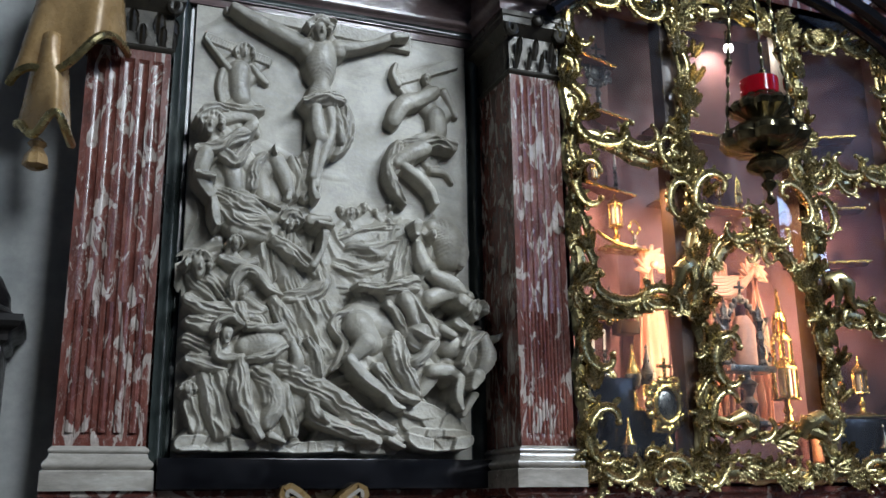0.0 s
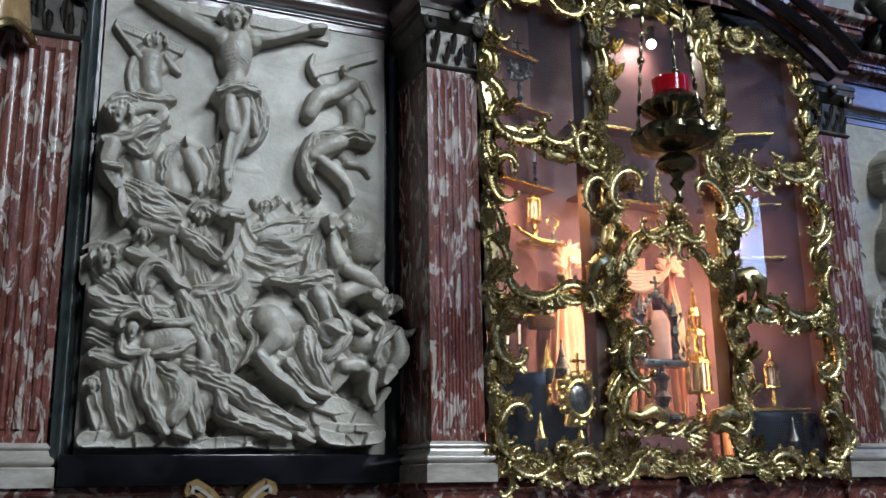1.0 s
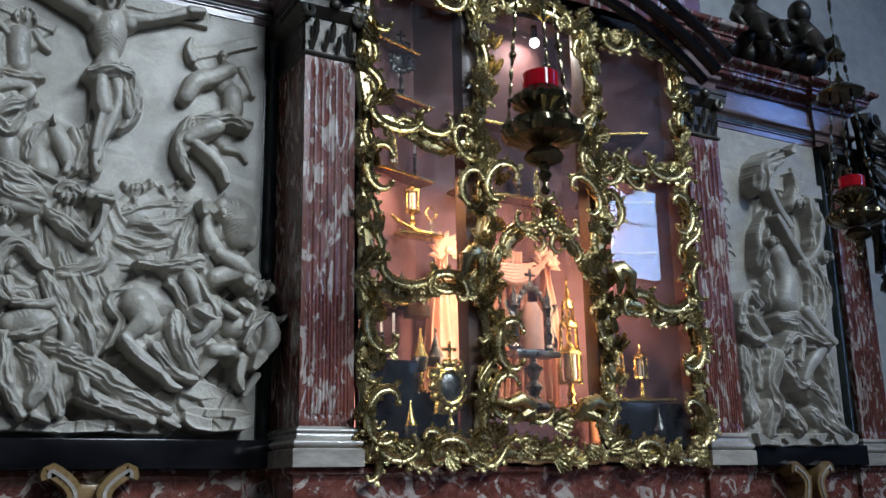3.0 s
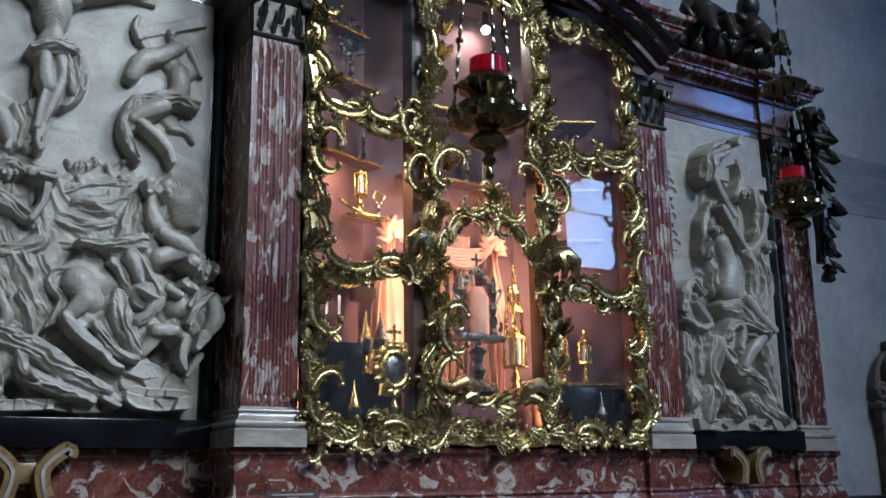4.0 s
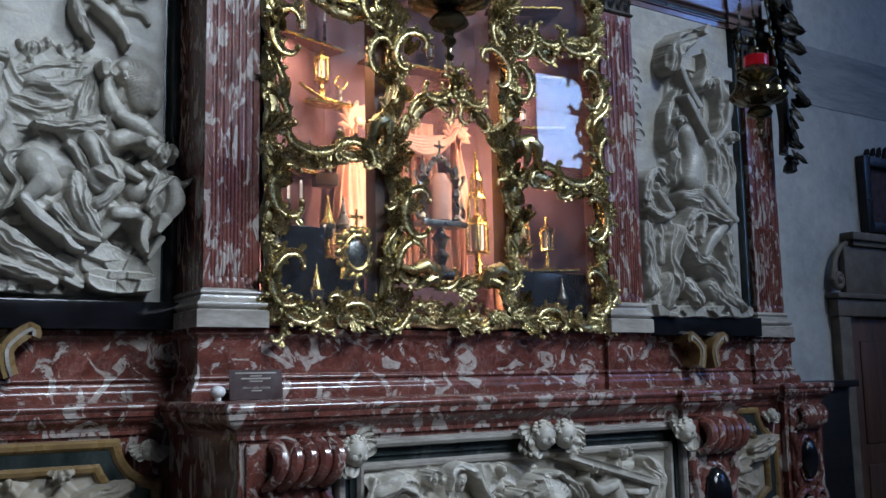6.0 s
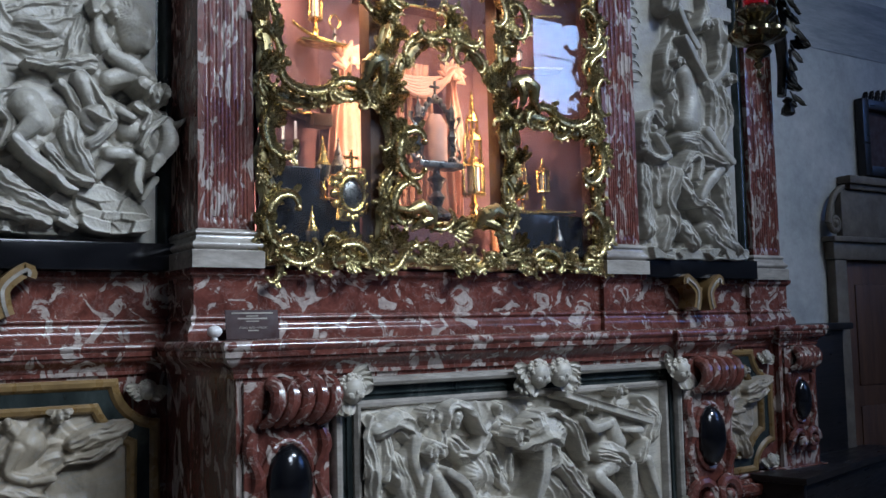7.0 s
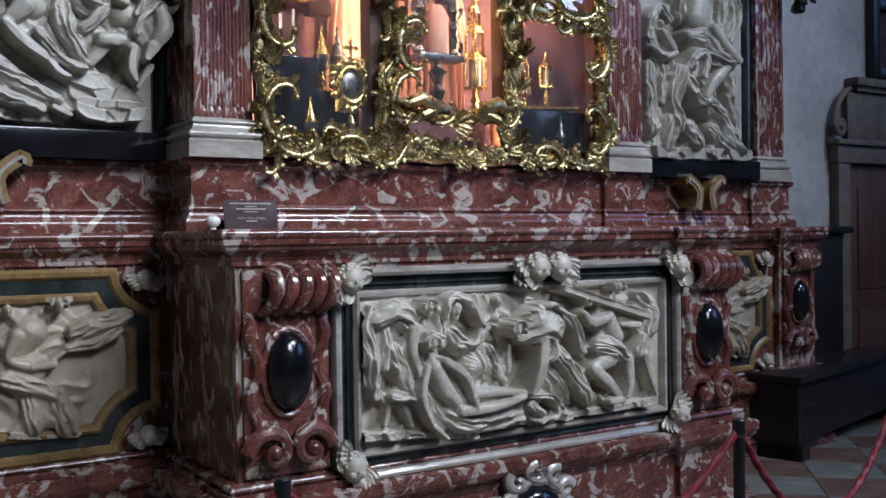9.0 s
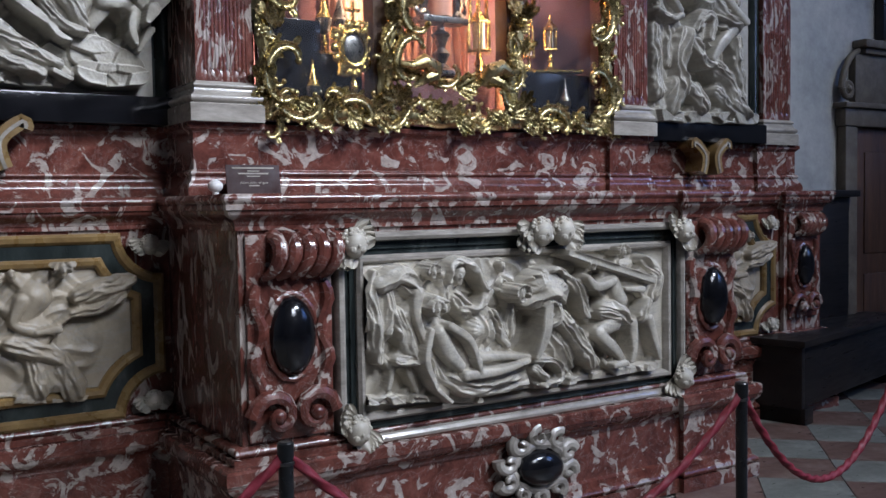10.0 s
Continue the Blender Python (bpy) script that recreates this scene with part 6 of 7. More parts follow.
lantern((0.55, 0.28, 2.50), 0.5, "small gilt lantern reliquary")
chalice((0.60, 0.18, 1.79), 0.85, "dark gilt covered cup at the foot of the cabinet")
chalice((0.74, 0.10, 1.79), 0.85, "dark silver covered cup at the foot of the cabinet", SILVER)
chalice((-0.68, 0.08, 1.79), 0.85, "dark gilt covered cup at the foot of the cabinet")
monstrance((-0.60, 0.30, 3.53), 1.0, "dark oval reliquary frame on the upper shelf", SILVER)
bm = bmesh.new()
tube(bm, [(-0.70 + 0.26 * t, 0.22 + 0.06 * t, 2.86 - 0.0 + 0.05 * (1 - t) ** 3) for t in [i / 12 for i in range(13)]], 0.009, 8)
box(bm, -0.64, -0.40, 0.25, 0.36, 2.845, 2.856, 0)
tagged(part("wall_bracket", bm, BRIGHT), "curved gilt wall bracket inside the cabinet", "bracket")
tagged(block("wall_bracket", -0.60, -0.50, 0.22, 0.30, 2.44, 2.498, WOOD), "small brown wooden bracket inside the cabinet", "bracket")
tagged(block("wall_bracket", 0.50, 0.60, 0.22, 0.30, 2.44, 2.498, WOOD), "small brown wooden bracket inside the cabinet", "bracket")


def curtain(x0, x1, y, z0, z1, folds, gather, label):
    """A hanging length of silk, gathered at the top."""
    nx, nz = folds * 8, 26
    v, f = [], []
    for j in range(nz + 1):
        t = j / nz
        for i in range(nx + 1):
            u = i / nx
            w = 1 - gather * math.exp(-((t - 0.06) / 0.16) ** 2)
            x = (x0 + x1) / 2 + (u - 0.5) * (x1 - x0) * w + 0.01 * math.sin(7 * t + 5 * u)
            v.append((x, y + 0.016 * math.sin(u * folds * 2 * math.pi + 1.5 * t) * (0.6 + 0.6 * t) + 0.008 * math.sin(u * folds * 5 + 4 * t), z1 + (z0 - z1) * t))
    for j in range(nz):
        for i in range(nx):
            a = j * (nx + 1) + i
            f.append((a, a + 1, a + nx + 2, a + nx + 1))
    t = thing("curtain", label, "curtain", "cabinet curtains")
    put("cloth", v, f, CLOTH, t, "", True, 0)
    return t


def bow(parent, x, y, z, s):
    bm = bmesh.new()
    for k in range(9):
        a = -0.3 + k * 0.47
        tube(bm, [(x, y, z), (x + s * 0.6 * math.cos(a + 0.25), y - 0.012, z + s * 0.6 * math.sin(a + 0.25)), (x + s * math.cos(a), y - 0.004, z + s * math.sin(a)), (x + s * 0.5 * math.cos(a - 0.3), y + 0.004, z + s * 0.5 * math.sin(a - 0.3))], [0.006, 0.30 * s, 0.26 * s, 0.008], 8, 0.5)
    ball(bm, (x, y - 0.02, z), 0.02, 0.016, 0.02)
    part("bow", bm, CLOTH, parent, "gathered silk bow")


cu = curtain(-0.46, -0.28, 0.33, 1.95, 2.80, 4, 0.55, "pale pink silk curtain tied with a bow")
bow(cu, -0.36, 0.30, 2.79, 0.085)
cu = curtain(-0.20, 0.18, 0.40, 2.00, 2.86, 9, 0.1, "pale pink silk hanging behind the shrine")
cu = curtain(0.19, 0.33, 0.35, 2.00, 2.80, 4, 0.5, "pale pink silk curtain tied with a bow")
bow(cu, 0.235, 0.31, 2.79, 0.075)
sw = thing("swag", "pale pink silk swag draped between two bows", "swag")
bm = bmesh.new()
for k in range(6):
    tube(bm, [(-0.20 + 0.43 * t, 0.345 - 0.012 * k, 2.80 - (0.04 + 0.024 * k) * 4 * t * (1 - t) + 0.004 * k) for t in [i / 20 for i in range(21)]], [0.010 + 0.008 * math.sin(math.pi * i / 20) for i in range(21)], 8)
part("cloth", bm, CLOTH, sw)
bulb = thing("spot_bulb", "small glowing white spot lamp in the top of the cabinet", "lamp", at=(0.26, 0.36, 4.06))
E_SPOT = material("lamp_glow")[0]
eb = E_SPOT.node_tree.nodes["Principled BSDF"]
eb.inputs["Emission Color"].default_value, eb.inputs["Emission Strength"].default_value = (1, 0.97, 0.92, 1), 14
part("glass_bulb", ball(bmesh.new(), (0, 0, 0), 0.026, 0.026, 0.026), E_SPOT, bulb)
part("socket", lathe(bmesh.new(), [(0.012, 0.022), (0.018, 0.03), (0.018, 0.10)], 12), BRONZE, bulb)

# ---- ornament of the altar front ----
def loop(x0, x1, z0, z1, d, r, n=6):
    """A rectangle drawn in by d, with hollow corners of radius r."""
    out = []
    for cx, cz, sx, sz in ((x0, z0, 1, 1), (x1, z0, -1, 1), (x1, z1, -1, -1), (x0, z1, 1, -1)):
        if r:
            R = r + d
            e = math.asin(min(1, d / R))
            arc = [(cx + sx * R * math.sin(e + (math.pi / 2 - 2 * e) * i / n), cz + sz * R * math.cos(e + (math.pi / 2 - 2 * e) * i / n)) for i in range(n + 1)]
        else:
            arc = [(cx + sx * d, cz + sz * d)]
        out += arc if sx == sz else arc[::-1]
    return out


def band(name, rect, r, profile, mat, parent, label=""):
    rows = [[(x, y, z) for x, z in loop(*rect, d, r)] for d, y in profile]
    n = len(rows[0])
    f = [(k * n + i, k * n + (i + 1) % n, (k + 1) * n + (i + 1) % n, (k + 1) * n + i) for k in range(len(rows) - 1) for i in range(n)]
    return put(name, [p for row in rows for p in row], f, mat, parent, label, True, 30)


def cherub(bm, x, y, z, s, wings=(-0.6, 0.6), tilt=0.0):
    """A winged head: plain round face, curls and two feathered wings."""
    ball(bm, (x, y - 0.45 * s, z), s * 0.70, s * 0.66, s * 0.80, tilt, 16)
    for sx in (-1, 1):
        ball(bm, (x + sx * s * 0.28, y - 0.88 * s, z - s * 0.26), s * 0.26, s * 0.22, s * 0.24, 0, 8)
    ball(bm, (x, y - 1.08 * s, z - s * 0.08), s * 0.10, s * 0.12, s * 0.13, 0, 8)
    for k in range(26):
        a, up = -0.3 + 3.7 * (k % 13) / 12, 0.62 if k < 13 else 0.80
        ball(bm, (x + s * up * math.cos(a) * 0.92, y - s * (1.15 - up + 0.08 * (k % 3)), z + s * (0.12 + up * 0.90 * math.sin(a))), s * 0.16, s * 0.15, s * 0.14, 0.4 * k, 8)
    for w in wings:
        for k in range(4):
            a = w + math.copysign(0.21, w) * k
            for vv in leaf(bm, (0, 0, 0), s * 0.95, s * (1.6 - 0.2 * k), s * 0.35, 0):
                px, py, pz = vv.co
                vv.co = (x + px * math.cos(a) + (pz + s * 0.4) * math.sin(a), y + py - s * 0.12 * k, z - s * 0.1 - px * math.sin(a) + (pz + s * 0.4) * math.cos(a))


# frame of the middle relief
RECT = (-0.905, 0.905, 0.515, 1.318)
fr = part_group("panel_frame", altar)
band("outer_moulding", RECT, 0, [(0.0, -0.50), (0.0, -0.548), (0.008, -0.562), (0.02, -0.566), (0.032, -0.558), (0.036, -0.545), (0.036, -0.53)], GREY, fr, "grey-white marble moulding")
band("black_border", RECT, 0, [(0.036, -0.531), (0.058, -0.531), (0.060, -0.540), (0.066, -0.540), (0.068, -0.531), (0.088, -0.531)], GREEN, fr, "dark green marble border")
band("inner_moulding", RECT, 0, [(0.086, -0.525), (0.087, -0.545), (0.098, -0.558), (0.11, -0.556), (0.12, -0.54), (0.122, -0.522)], GREY, fr, "grey-white marble moulding")
for x, z, w in ((-0.85, 1.275, (0.6, -2.2)), (0.86, 1.275, (-0.8, 2.3)), (-0.85, 0.585, (-0.3, 2.0)), (0.85, 0.595, (0.2, -2.0))):
    bm = bmesh.new()
    cherub(bm, x, -0.565, z, 0.066, w)
    tagged(part("winged_head", bm, WHITE), "small white marble winged head at the frame's corner", "carved head", "winged heads")
for x, w in ((0.008, (-1.9, -1.2)), (0.125, (1.3, 1.9))):
    bm = bmesh.new()
    cherub(bm, x, -0.58, 1.292, 0.070, w)
    tagged(part("winged_head", bm, WHITE), "white marble winged head over the middle relief", "carved head", "winged heads")


def oval_block(x, y, z, w, h, k):
    """Carved red marble with a black oval boss between two rolled volutes."""
    o = part_group("oval_boss", altar)
    bm = bmesh.new()
    seg = 28
    rows = []
    for i in range(9):
        a = i / 8 * math.pi / 2
        rows.append([bm.verts.new((x + w * 0.25 * math.cos(a) * math.cos(b), y - 0.02 - 0.065 * k * math.sin(a), z + h * 0.195 * math.cos(a) * math.sin(b))) for b in [j * 2 * math.pi / seg for j in range(seg)]])
    for a, b in zip(rows, rows[1:-1]):
        for j in range(seg):
            bm.faces.new((a[j], a[(j + 1) % seg], b[(j + 1) % seg], b[j]))
    bm.faces.new(rows[-2])
    for vv in rows[-1]:
        bm.verts.remove(vv)
    part("boss", bm, BLACK, o, "polished black oval stone")
    bm = bmesh.new()
    tube(bm, [(x + w * 0.27 * math.cos(b), y - 0.015, z + h * 0.21 * math.sin(b)) for b in [j * 2 * math.pi / 36 for j in range(37)]], [0.014 * k * (1 + 0.25 * math.sin(j * 2.1)) for j in range(37)], 8)
    part("rim", bm, RED, o)
    bm = bmesh.new()
    for j in range(5):
        cx = x + w * (-0.30 + 0.155 * j)
        tube(bm, [(cx + 0.03 * k * math.sin(a) + 0.012 * a, y + 0.02 - 0.075 * k * math.cos(a - 1.2) - 0.02, z + h * 0.385 + 0.075 * k * math.sin(a - 1.2)) for a in [i * 0.42 for i in range(12)]], [0.014 + 0.018 * k * math.sin(math.pi * i / 11) for i in range(12)], 10)
    part("upper_volute", bm, RED, o, "gadrooned red marble volute")
    bm = bmesh.new()
    for sx in (-1, 1):
        tube(bm, [(x + sx * w * 0.21 + (0.085 - 0.0115 * i * 0.5) * k * math.cos(i * 0.55) * sx, y - 0.03 - 0.003 * i, z - h * 0.375 + (0.085 - 0.0115 * i * 0.5) * k * math.sin(i * 0.55)) for i in range(15)], [(0.032 - 0.0013 * i) * k for i in range(15)], 8)
        ball(bm, (x + sx * w * 0.21, y - 0.06, z - h * 0.375), 0.03 * k, 0.03 * k, 0.03 * k, 0, 10)
        tube(bm, [(x + sx * w * (0.36 + 0.05 * math.sin(i * 0.9)), y - 0.015, z + h * (0.26 - 0.043 * i)) for i in range(13)], [(0.018 + 0.010 * abs(math.sin(i * 0.9))) * k for i in range(13)], 8)
    box(bm, x - w * 0.46, x + w * 0.46, y - 0.012, y + 0.02, z - h * 0.5, z + h * 0.5, 0.004)
    part("lower_volute", bm, RED, o, "carved red marble scrollwork")


for sx in (-1, 1):
    oval_block(sx * 1.085, -0.535, 0.955, 0.355, 0.73, 1.0)
    oval_block(sx * 2.79, 0.215, 0.99, 0.30, 0.66, 0.85)
    # wing panels with hollow corners
    a, b = sorted((sx * 2.545, sx * 1.305))
    rect = (a, b, 0.575, 1.322)
    w = part_group("wing_frame", altar)
    band("outer_moulding", rect, 0.17, [(0.0, 0.262), (0.0, 0.222), (0.012, 0.212), (0.03, 0.214), (0.042, 0.226), (0.042, 0.24)], OCHRE, w, "yellow marble moulding")
    band("black_border", rect, 0.17, [(0.040, 0.2285), (0.096, 0.2285)], GREEN, w, "dark green marble border")
    band("inner_moulding", rect, 0.17, [(0.094, 0.24), (0.095, 0.216), (0.108, 0.206), (0.124, 0.21), (0.134, 0.222), (0.136, 0.25)], OCHRE, w, "yellow marble moulding")
    for x in (a + 0.055, b - 0.055):
        for z, t in ((1.268, 1), (0.632, -1)):
            bm = bmesh.new()
            cherub(bm, x, 0.235, z, 0.048, (-1.3 * t, 1.5 * t))
            tagged(part("winged_head", bm, WHITE), "small white marble winged head beside the wing panel", "carved head", "winged heads")
    # two curved bands, back to back, on the pedestal of the wing
    for s2 in (-1, 1):
        arc = []
        for k in range(21):
            t = -1 + k / 10
            arc.append((sx * 1.96 + s2 * (0.052 + (0.085 if t > 0 else 0.02) * abs(t) ** 1.8), 1.665 + 0.09 * t))
        arc += [(arc[-1][0] + s2 * 0.012 * math.sin(a), arc[-1][1] - 0.016 * (1 - math.cos(a))) for a in (0.8, 1.6, 2.4)]
        for name, y0, y1, thick, mat, label in (("bracket_band", 0.215, 0.35, 0.028, OCHRE, "yellow marble curved band"), ("bracket_edge", 0.210, 0.216, 0.007, GREY, "grey-white fillet on the band")):
            v, f = [], []
            for k, (x, z) in enumerate(arc):
                (ax, az), (bx, bz) = arc[max(0, k - 1)], arc[min(len(arc) - 1, k + 1)]
                l = math.hypot(bx - ax, bz - az)
                nx, nz = -(bz - az) / l * thick, (bx - ax) / l * thick
                v += [(x - nx, y0, z - nz), (x + nx, y0, z + nz), (x + nx, y1, z + nz), (x - nx, y1, z - nz)]
            for k in range(len(arc) - 1):
                f += [(4 * k + c, 4 * k + (c + 1) % 4, 4 * k + 4 + (c + 1) % 4, 4 * k + 4 + c) for c in range(4)]
            f += [(0, 1, 2, 3), tuple(len(v) - 4 + c for c in range(4))]
            put(name, v, f, mat, altar, label)
    block("bracket_web", sx * 1.96 - 0.05, sx * 1.96 + 0.05, 0.26, 0.35, 1.625, 1.705, OCHRE, altar, "", 0.012)

# cartouche at the foot
ct = part_group("cartouche", altar)
bm = bmesh.new()
ball(bm, (0.0, -0.60, 0.315), 0.115, 0.055, 0.075, 0.1, 20)
part("boss", bm, BLACK, ct, "polished black oval stone")
for j in range(10):
    bm = bmesh.new()
    a = j * 2 * math.pi / 10 + 0.3
    cx, cz = 0.165 * math.cos(a), 0.315 + 0.125 * math.sin(a)
    tube(bm, [(cx + (0.046 - 0.003 * i) * math.cos(a + i * 0.5), -0.575 - 0.002 * i, cz + (0.042 - 0.003 * i) * math.sin(a + i * 0.5)) for i in range(13)], [0.028 - 0.0013 * i for i in range(13)], 10)
    part("scroll", bm, GREY, ct, "pale carved stone scroll")
bm = bmesh.new()
tube(bm, [(0.135 * math.cos(b), -0.58, 0.315 + 0.095 * math.sin(b)) for b in [j * 2 * math.pi / 36 for j in range(37)]], [0.024 * (1 + 0.25 * math.sin(j * 1.7)) for j in range(37)], 8)
part("carved_surround", bm, GREY, ct, "pale carved stone rim")
for j in range(3):
    bm = bmesh.new()
    leaf(bm, (-0.03 + 0.03 * j, -0.58, 0.40), 0.06, 0.07, 0.04)
    part("leaf", bm, GREY, ct)

# label card and a bulb on the ledge
card = thing("label_card", "small dark label card leaning on the ledge", "sign", at=(-1.03, -0.10, 1.467))
card.rotation_euler = (radians(-8), 0, 0)
part("card", box(bmesh.new(), -0.112, 0.112, -0.003, 0.003, 0, 0.118, 0.001), SIGN, card)


def bars(parent, rows, w, y, mat):
    for z, width, h in rows:
        part("text_bar", box(bmesh.new(), -width / 2, width / 2, y - 0.001, y, z, z + h, 0), mat, parent)


bars(card, ((0.102, 0.175, 0.006), (0.091, 0.05, 0.004), (0.080, 0.125, 0.006), (0.070, 0.055, 0.004)), 0, -0.0035, GREY)


def words(text, size, at, parent, mat):
    cu = bpy.data.curves.new("lettering", "FONT")
    cu.body, cu.size, cu.align_x = text, size, "CENTER"
    tmp = bpy.data.objects.new("lettering", cu)
    scene.collection.objects.link(tmp)
    me = bpy.data.meshes.new_from_object(tmp.evaluated_get(bpy.context.evaluated_depsgraph_get()))
    bpy.data.objects.remove(tmp)
    me.transform(Matrix.Translation(at) @ Matrix.Rotation(math.pi / 2, 4, "X"))
    return put_mesh("lettering", me, mat, parent, "", False)


words("Altare delle reliquie", 0.0145, (0, -0.0045, 0.042), card, GREY)
bars(card, ((0.032, 0.045, 0.005),), 0, -0.0035, GREY)
bl = thing("bulb_lamp", "small white opal bulb lamp on the ledge", "lamp", at=(-1.19, -0.10, 1.466))
part("globe", ball(bmesh.new(), (0, 0, 0.034), 0.030, 0.028, 0.024), PAPER, bl)
part("cap", lathe(bmesh.new(), [(0.012, 0.0), (0.013, 0.008), (0.009, 0.014)], 14), PAPER, bl)

# ---- hanging sanctuary lamps ----
def chain(bm, a, b, links, bead=None):
    a, b = Vector(a), Vector(b)
    for i in range(links):
        p, q = a.lerp(b, i / links), a.lerp(b, (i + 0.92) / links)
        w = 0.006 if i % 2 else 0.003
        tube(bm, [p, p.lerp(q, 0.3), p.lerp(q, 0.7), q], [0.0025, 0.004 + w, 0.004 + w, 0.0025], 6, 0.5 if i % 2 else 1.6)
    if bead is not None:
        c = a.lerp(b, bead)
        ball(bm, c, 0.018, 0.018, 0.018, 0, 10)


def sanctuary_lamp(at, s, label):
    t = thing("sanctuary_lamp", label, "hanging lamp", "sanctuary lamps", at)
    body = [(0.004, -0.56), (0.014, -0.555), (0.022, -0.54), (0.012, -0.52), (0.010, -0.50), (0.026, -0.48), (0.034, -0.465), (0.018, -0.445), (0.03, -0.42), (0.075, -0.40), (0.088, -0.38), (0.07, -0.35), (0.055, -0.335)]
    part("finial", lathe(bmesh.new(), scaled(body, s), 40, (0, 0, 0), 8, 0.10), BRONZE, t, "gadrooned bronze finial")
    bowl = [(0.06, -0.34), (0.10, -0.335), (0.165, -0.31), (0.187, -0.275), (0.180, -0.245), (0.15, -0.22), (0.10, -0.195), (0.075, -0.18), (0.07, -0.165)]
    part("bowl", lathe(bmesh.new(), scaled(bowl, s * 0.94), 80, (0, 0, 0), 10, 0.17), BRONZE, t, "lobed dark bronze bowl")
    neck = [(0.07, -0.168), (0.085, -0.15), (0.125, -0.125), (0.135, -0.10), (0.118, -0.075), (0.085, -0.06), (0.078, -0.045)]
    part("neck", lathe(bmesh.new(), scaled(neck, s * 0.97), 80, (0, 0, 0), 10, 0.14), BRONZE, t)
    part("red_glass", lathe(bmesh.new(), scaled([(0.076, -0.046), (0.085, -0.04), (0.086, 0.035), (0.081, 0.038), (0.079, -0.03)], s), 32), RED_GLASS, t, "ruby-red glass cup")
    for k in range(3):
        a = -math.pi / 2 + 0.15 + k * 2 * math.pi / 3
        bm = bmesh.new()
        chain(bm, (0.165 * s * math.cos(a), 0.165 * s * math.sin(a), -0.22 * s), (0.05 * s * math.cos(a), 0.05 * s * math.sin(a), 0.95 * s), 16, 0.30)
        tube(bm, [(0.15 * s * math.cos(a), 0.15 * s * math.sin(a), -0.27 * s), (0.195 * s * math.cos(a), 0.195 * s * math.sin(a), -0.24 * s), (0.165 * s * math.cos(a), 0.165 * s * math.sin(a), -0.21 * s)], 0.012 * s, 6)
        part("chain", bm, BRONZE, t, "dark bronze chain with a bead")
    part("canopy", lathe(bmesh.new(), scaled([(0.02, 1.02), (0.065, 0.97), (0.07, 0.95), (0.06, 0.94), (0.01, 0.935)], s), 24), BRONZE, t)
    bm = bmesh.new()
    chain(bm, (0, 0, 1.0 * s), (0, 0, 10.5 - at[2]), 60)
    part("long_chain", bm, BRONZE, t)
    return t


sanctuary_lamp((-0.467, -0.69, 3.268), 0.86, "dark bronze sanctuary lamp with a ruby glass, on chains")
lamp = sanctuary_lamp((1.625, -0.515, 3.185), 0.75, "gilt bronze sanctuary lamp with a ruby glass, on chains")
# its upper cap, close above the glass
part("smoke_cap", lathe(bmesh.new(), [(0.012, 0.60), (0.03, 0.56), (0.10, 0.52), (0.12, 0.50), (0.11, 0.485), (0.02, 0.48)], 24, (0, 0, 0), 8, 0.06), BRONZE, lamp)

# ---- ropes and posts ----
def post(x, y):
    t = thing("barrier_post", "slim black metal barrier post for the rope", "post", "barrier posts", (x, y, FLOOR))
    part("tube", lathe(bmesh.new(), [(0.0165, 0.02), (0.0165, 0.80), (0.0185, 0.802), (0.0185, 0.838), (0.015, 0.842)], 20), POST, t)
    part("collar", lathe(bmesh.new(), [(0.019, 0.790), (0.020, 0.794), (0.019, 0.798)], 20), SILVER, t)
    part("foot_plate", lathe(bmesh.new(), [(0.15, 0.0), (0.15, 0.008), (0.13, 0.016), (0.03, 0.024), (0.017, 0.03)], 28), POST, t)
    return t


def rope(a, b, sag):
    pts = [Vector(a).lerp(Vector(b), i / 60) - Vector((0, 0, 4 * sag * (i / 60) * (1 - i / 60))) for i in range(61)]
    n = 240
    bm = bmesh.new()
    rows = []
    for i in range(n + 1):
        f = i / n * 60
        k = min(59, int(f))
        p = pts[k].lerp(pts[k + 1], f - k)
        d = (pts[k + 1] - pts[k]).normalized()
        s = d.cross(Vector((0, 0, 1))).normalized()
        u = s.cross(d)
        rows.append([bm.verts.new(p + 0.0105 * (1 + 0.22 * math.cos(3 * w - i * 0.55)) * (math.cos(w) * s + math.sin(w) * u)) for w in [j * 2 * math.pi / 12 for j in range(12)]])
    for r0, r1 in zip(rows, rows[1:]):
        for j in range(12):
            bm.faces.new((r0[j], r0[(j + 1) % 12], r1[(j + 1) % 12], r1[j]))
    t = thing("barrier_rope", "twisted crimson rope hanging between two posts", "rope", "barrier ropes")
    part("rope", bm, ROPE, t, "", True, 0)


POSTS = [(-2.90, -1.62), (-1.641, -1.765), (-0.315, -1.905), (0.66, -1.78)]
for x, y in POSTS:
    post(x, y)
for (ax, ay), (bx, by), sag in zip(POSTS, POSTS[1:], (0.30, 0.34, 0.34)):
    rope((ax, ay, FLOOR + 0.815), (bx, by, FLOOR + 0.815), sag)

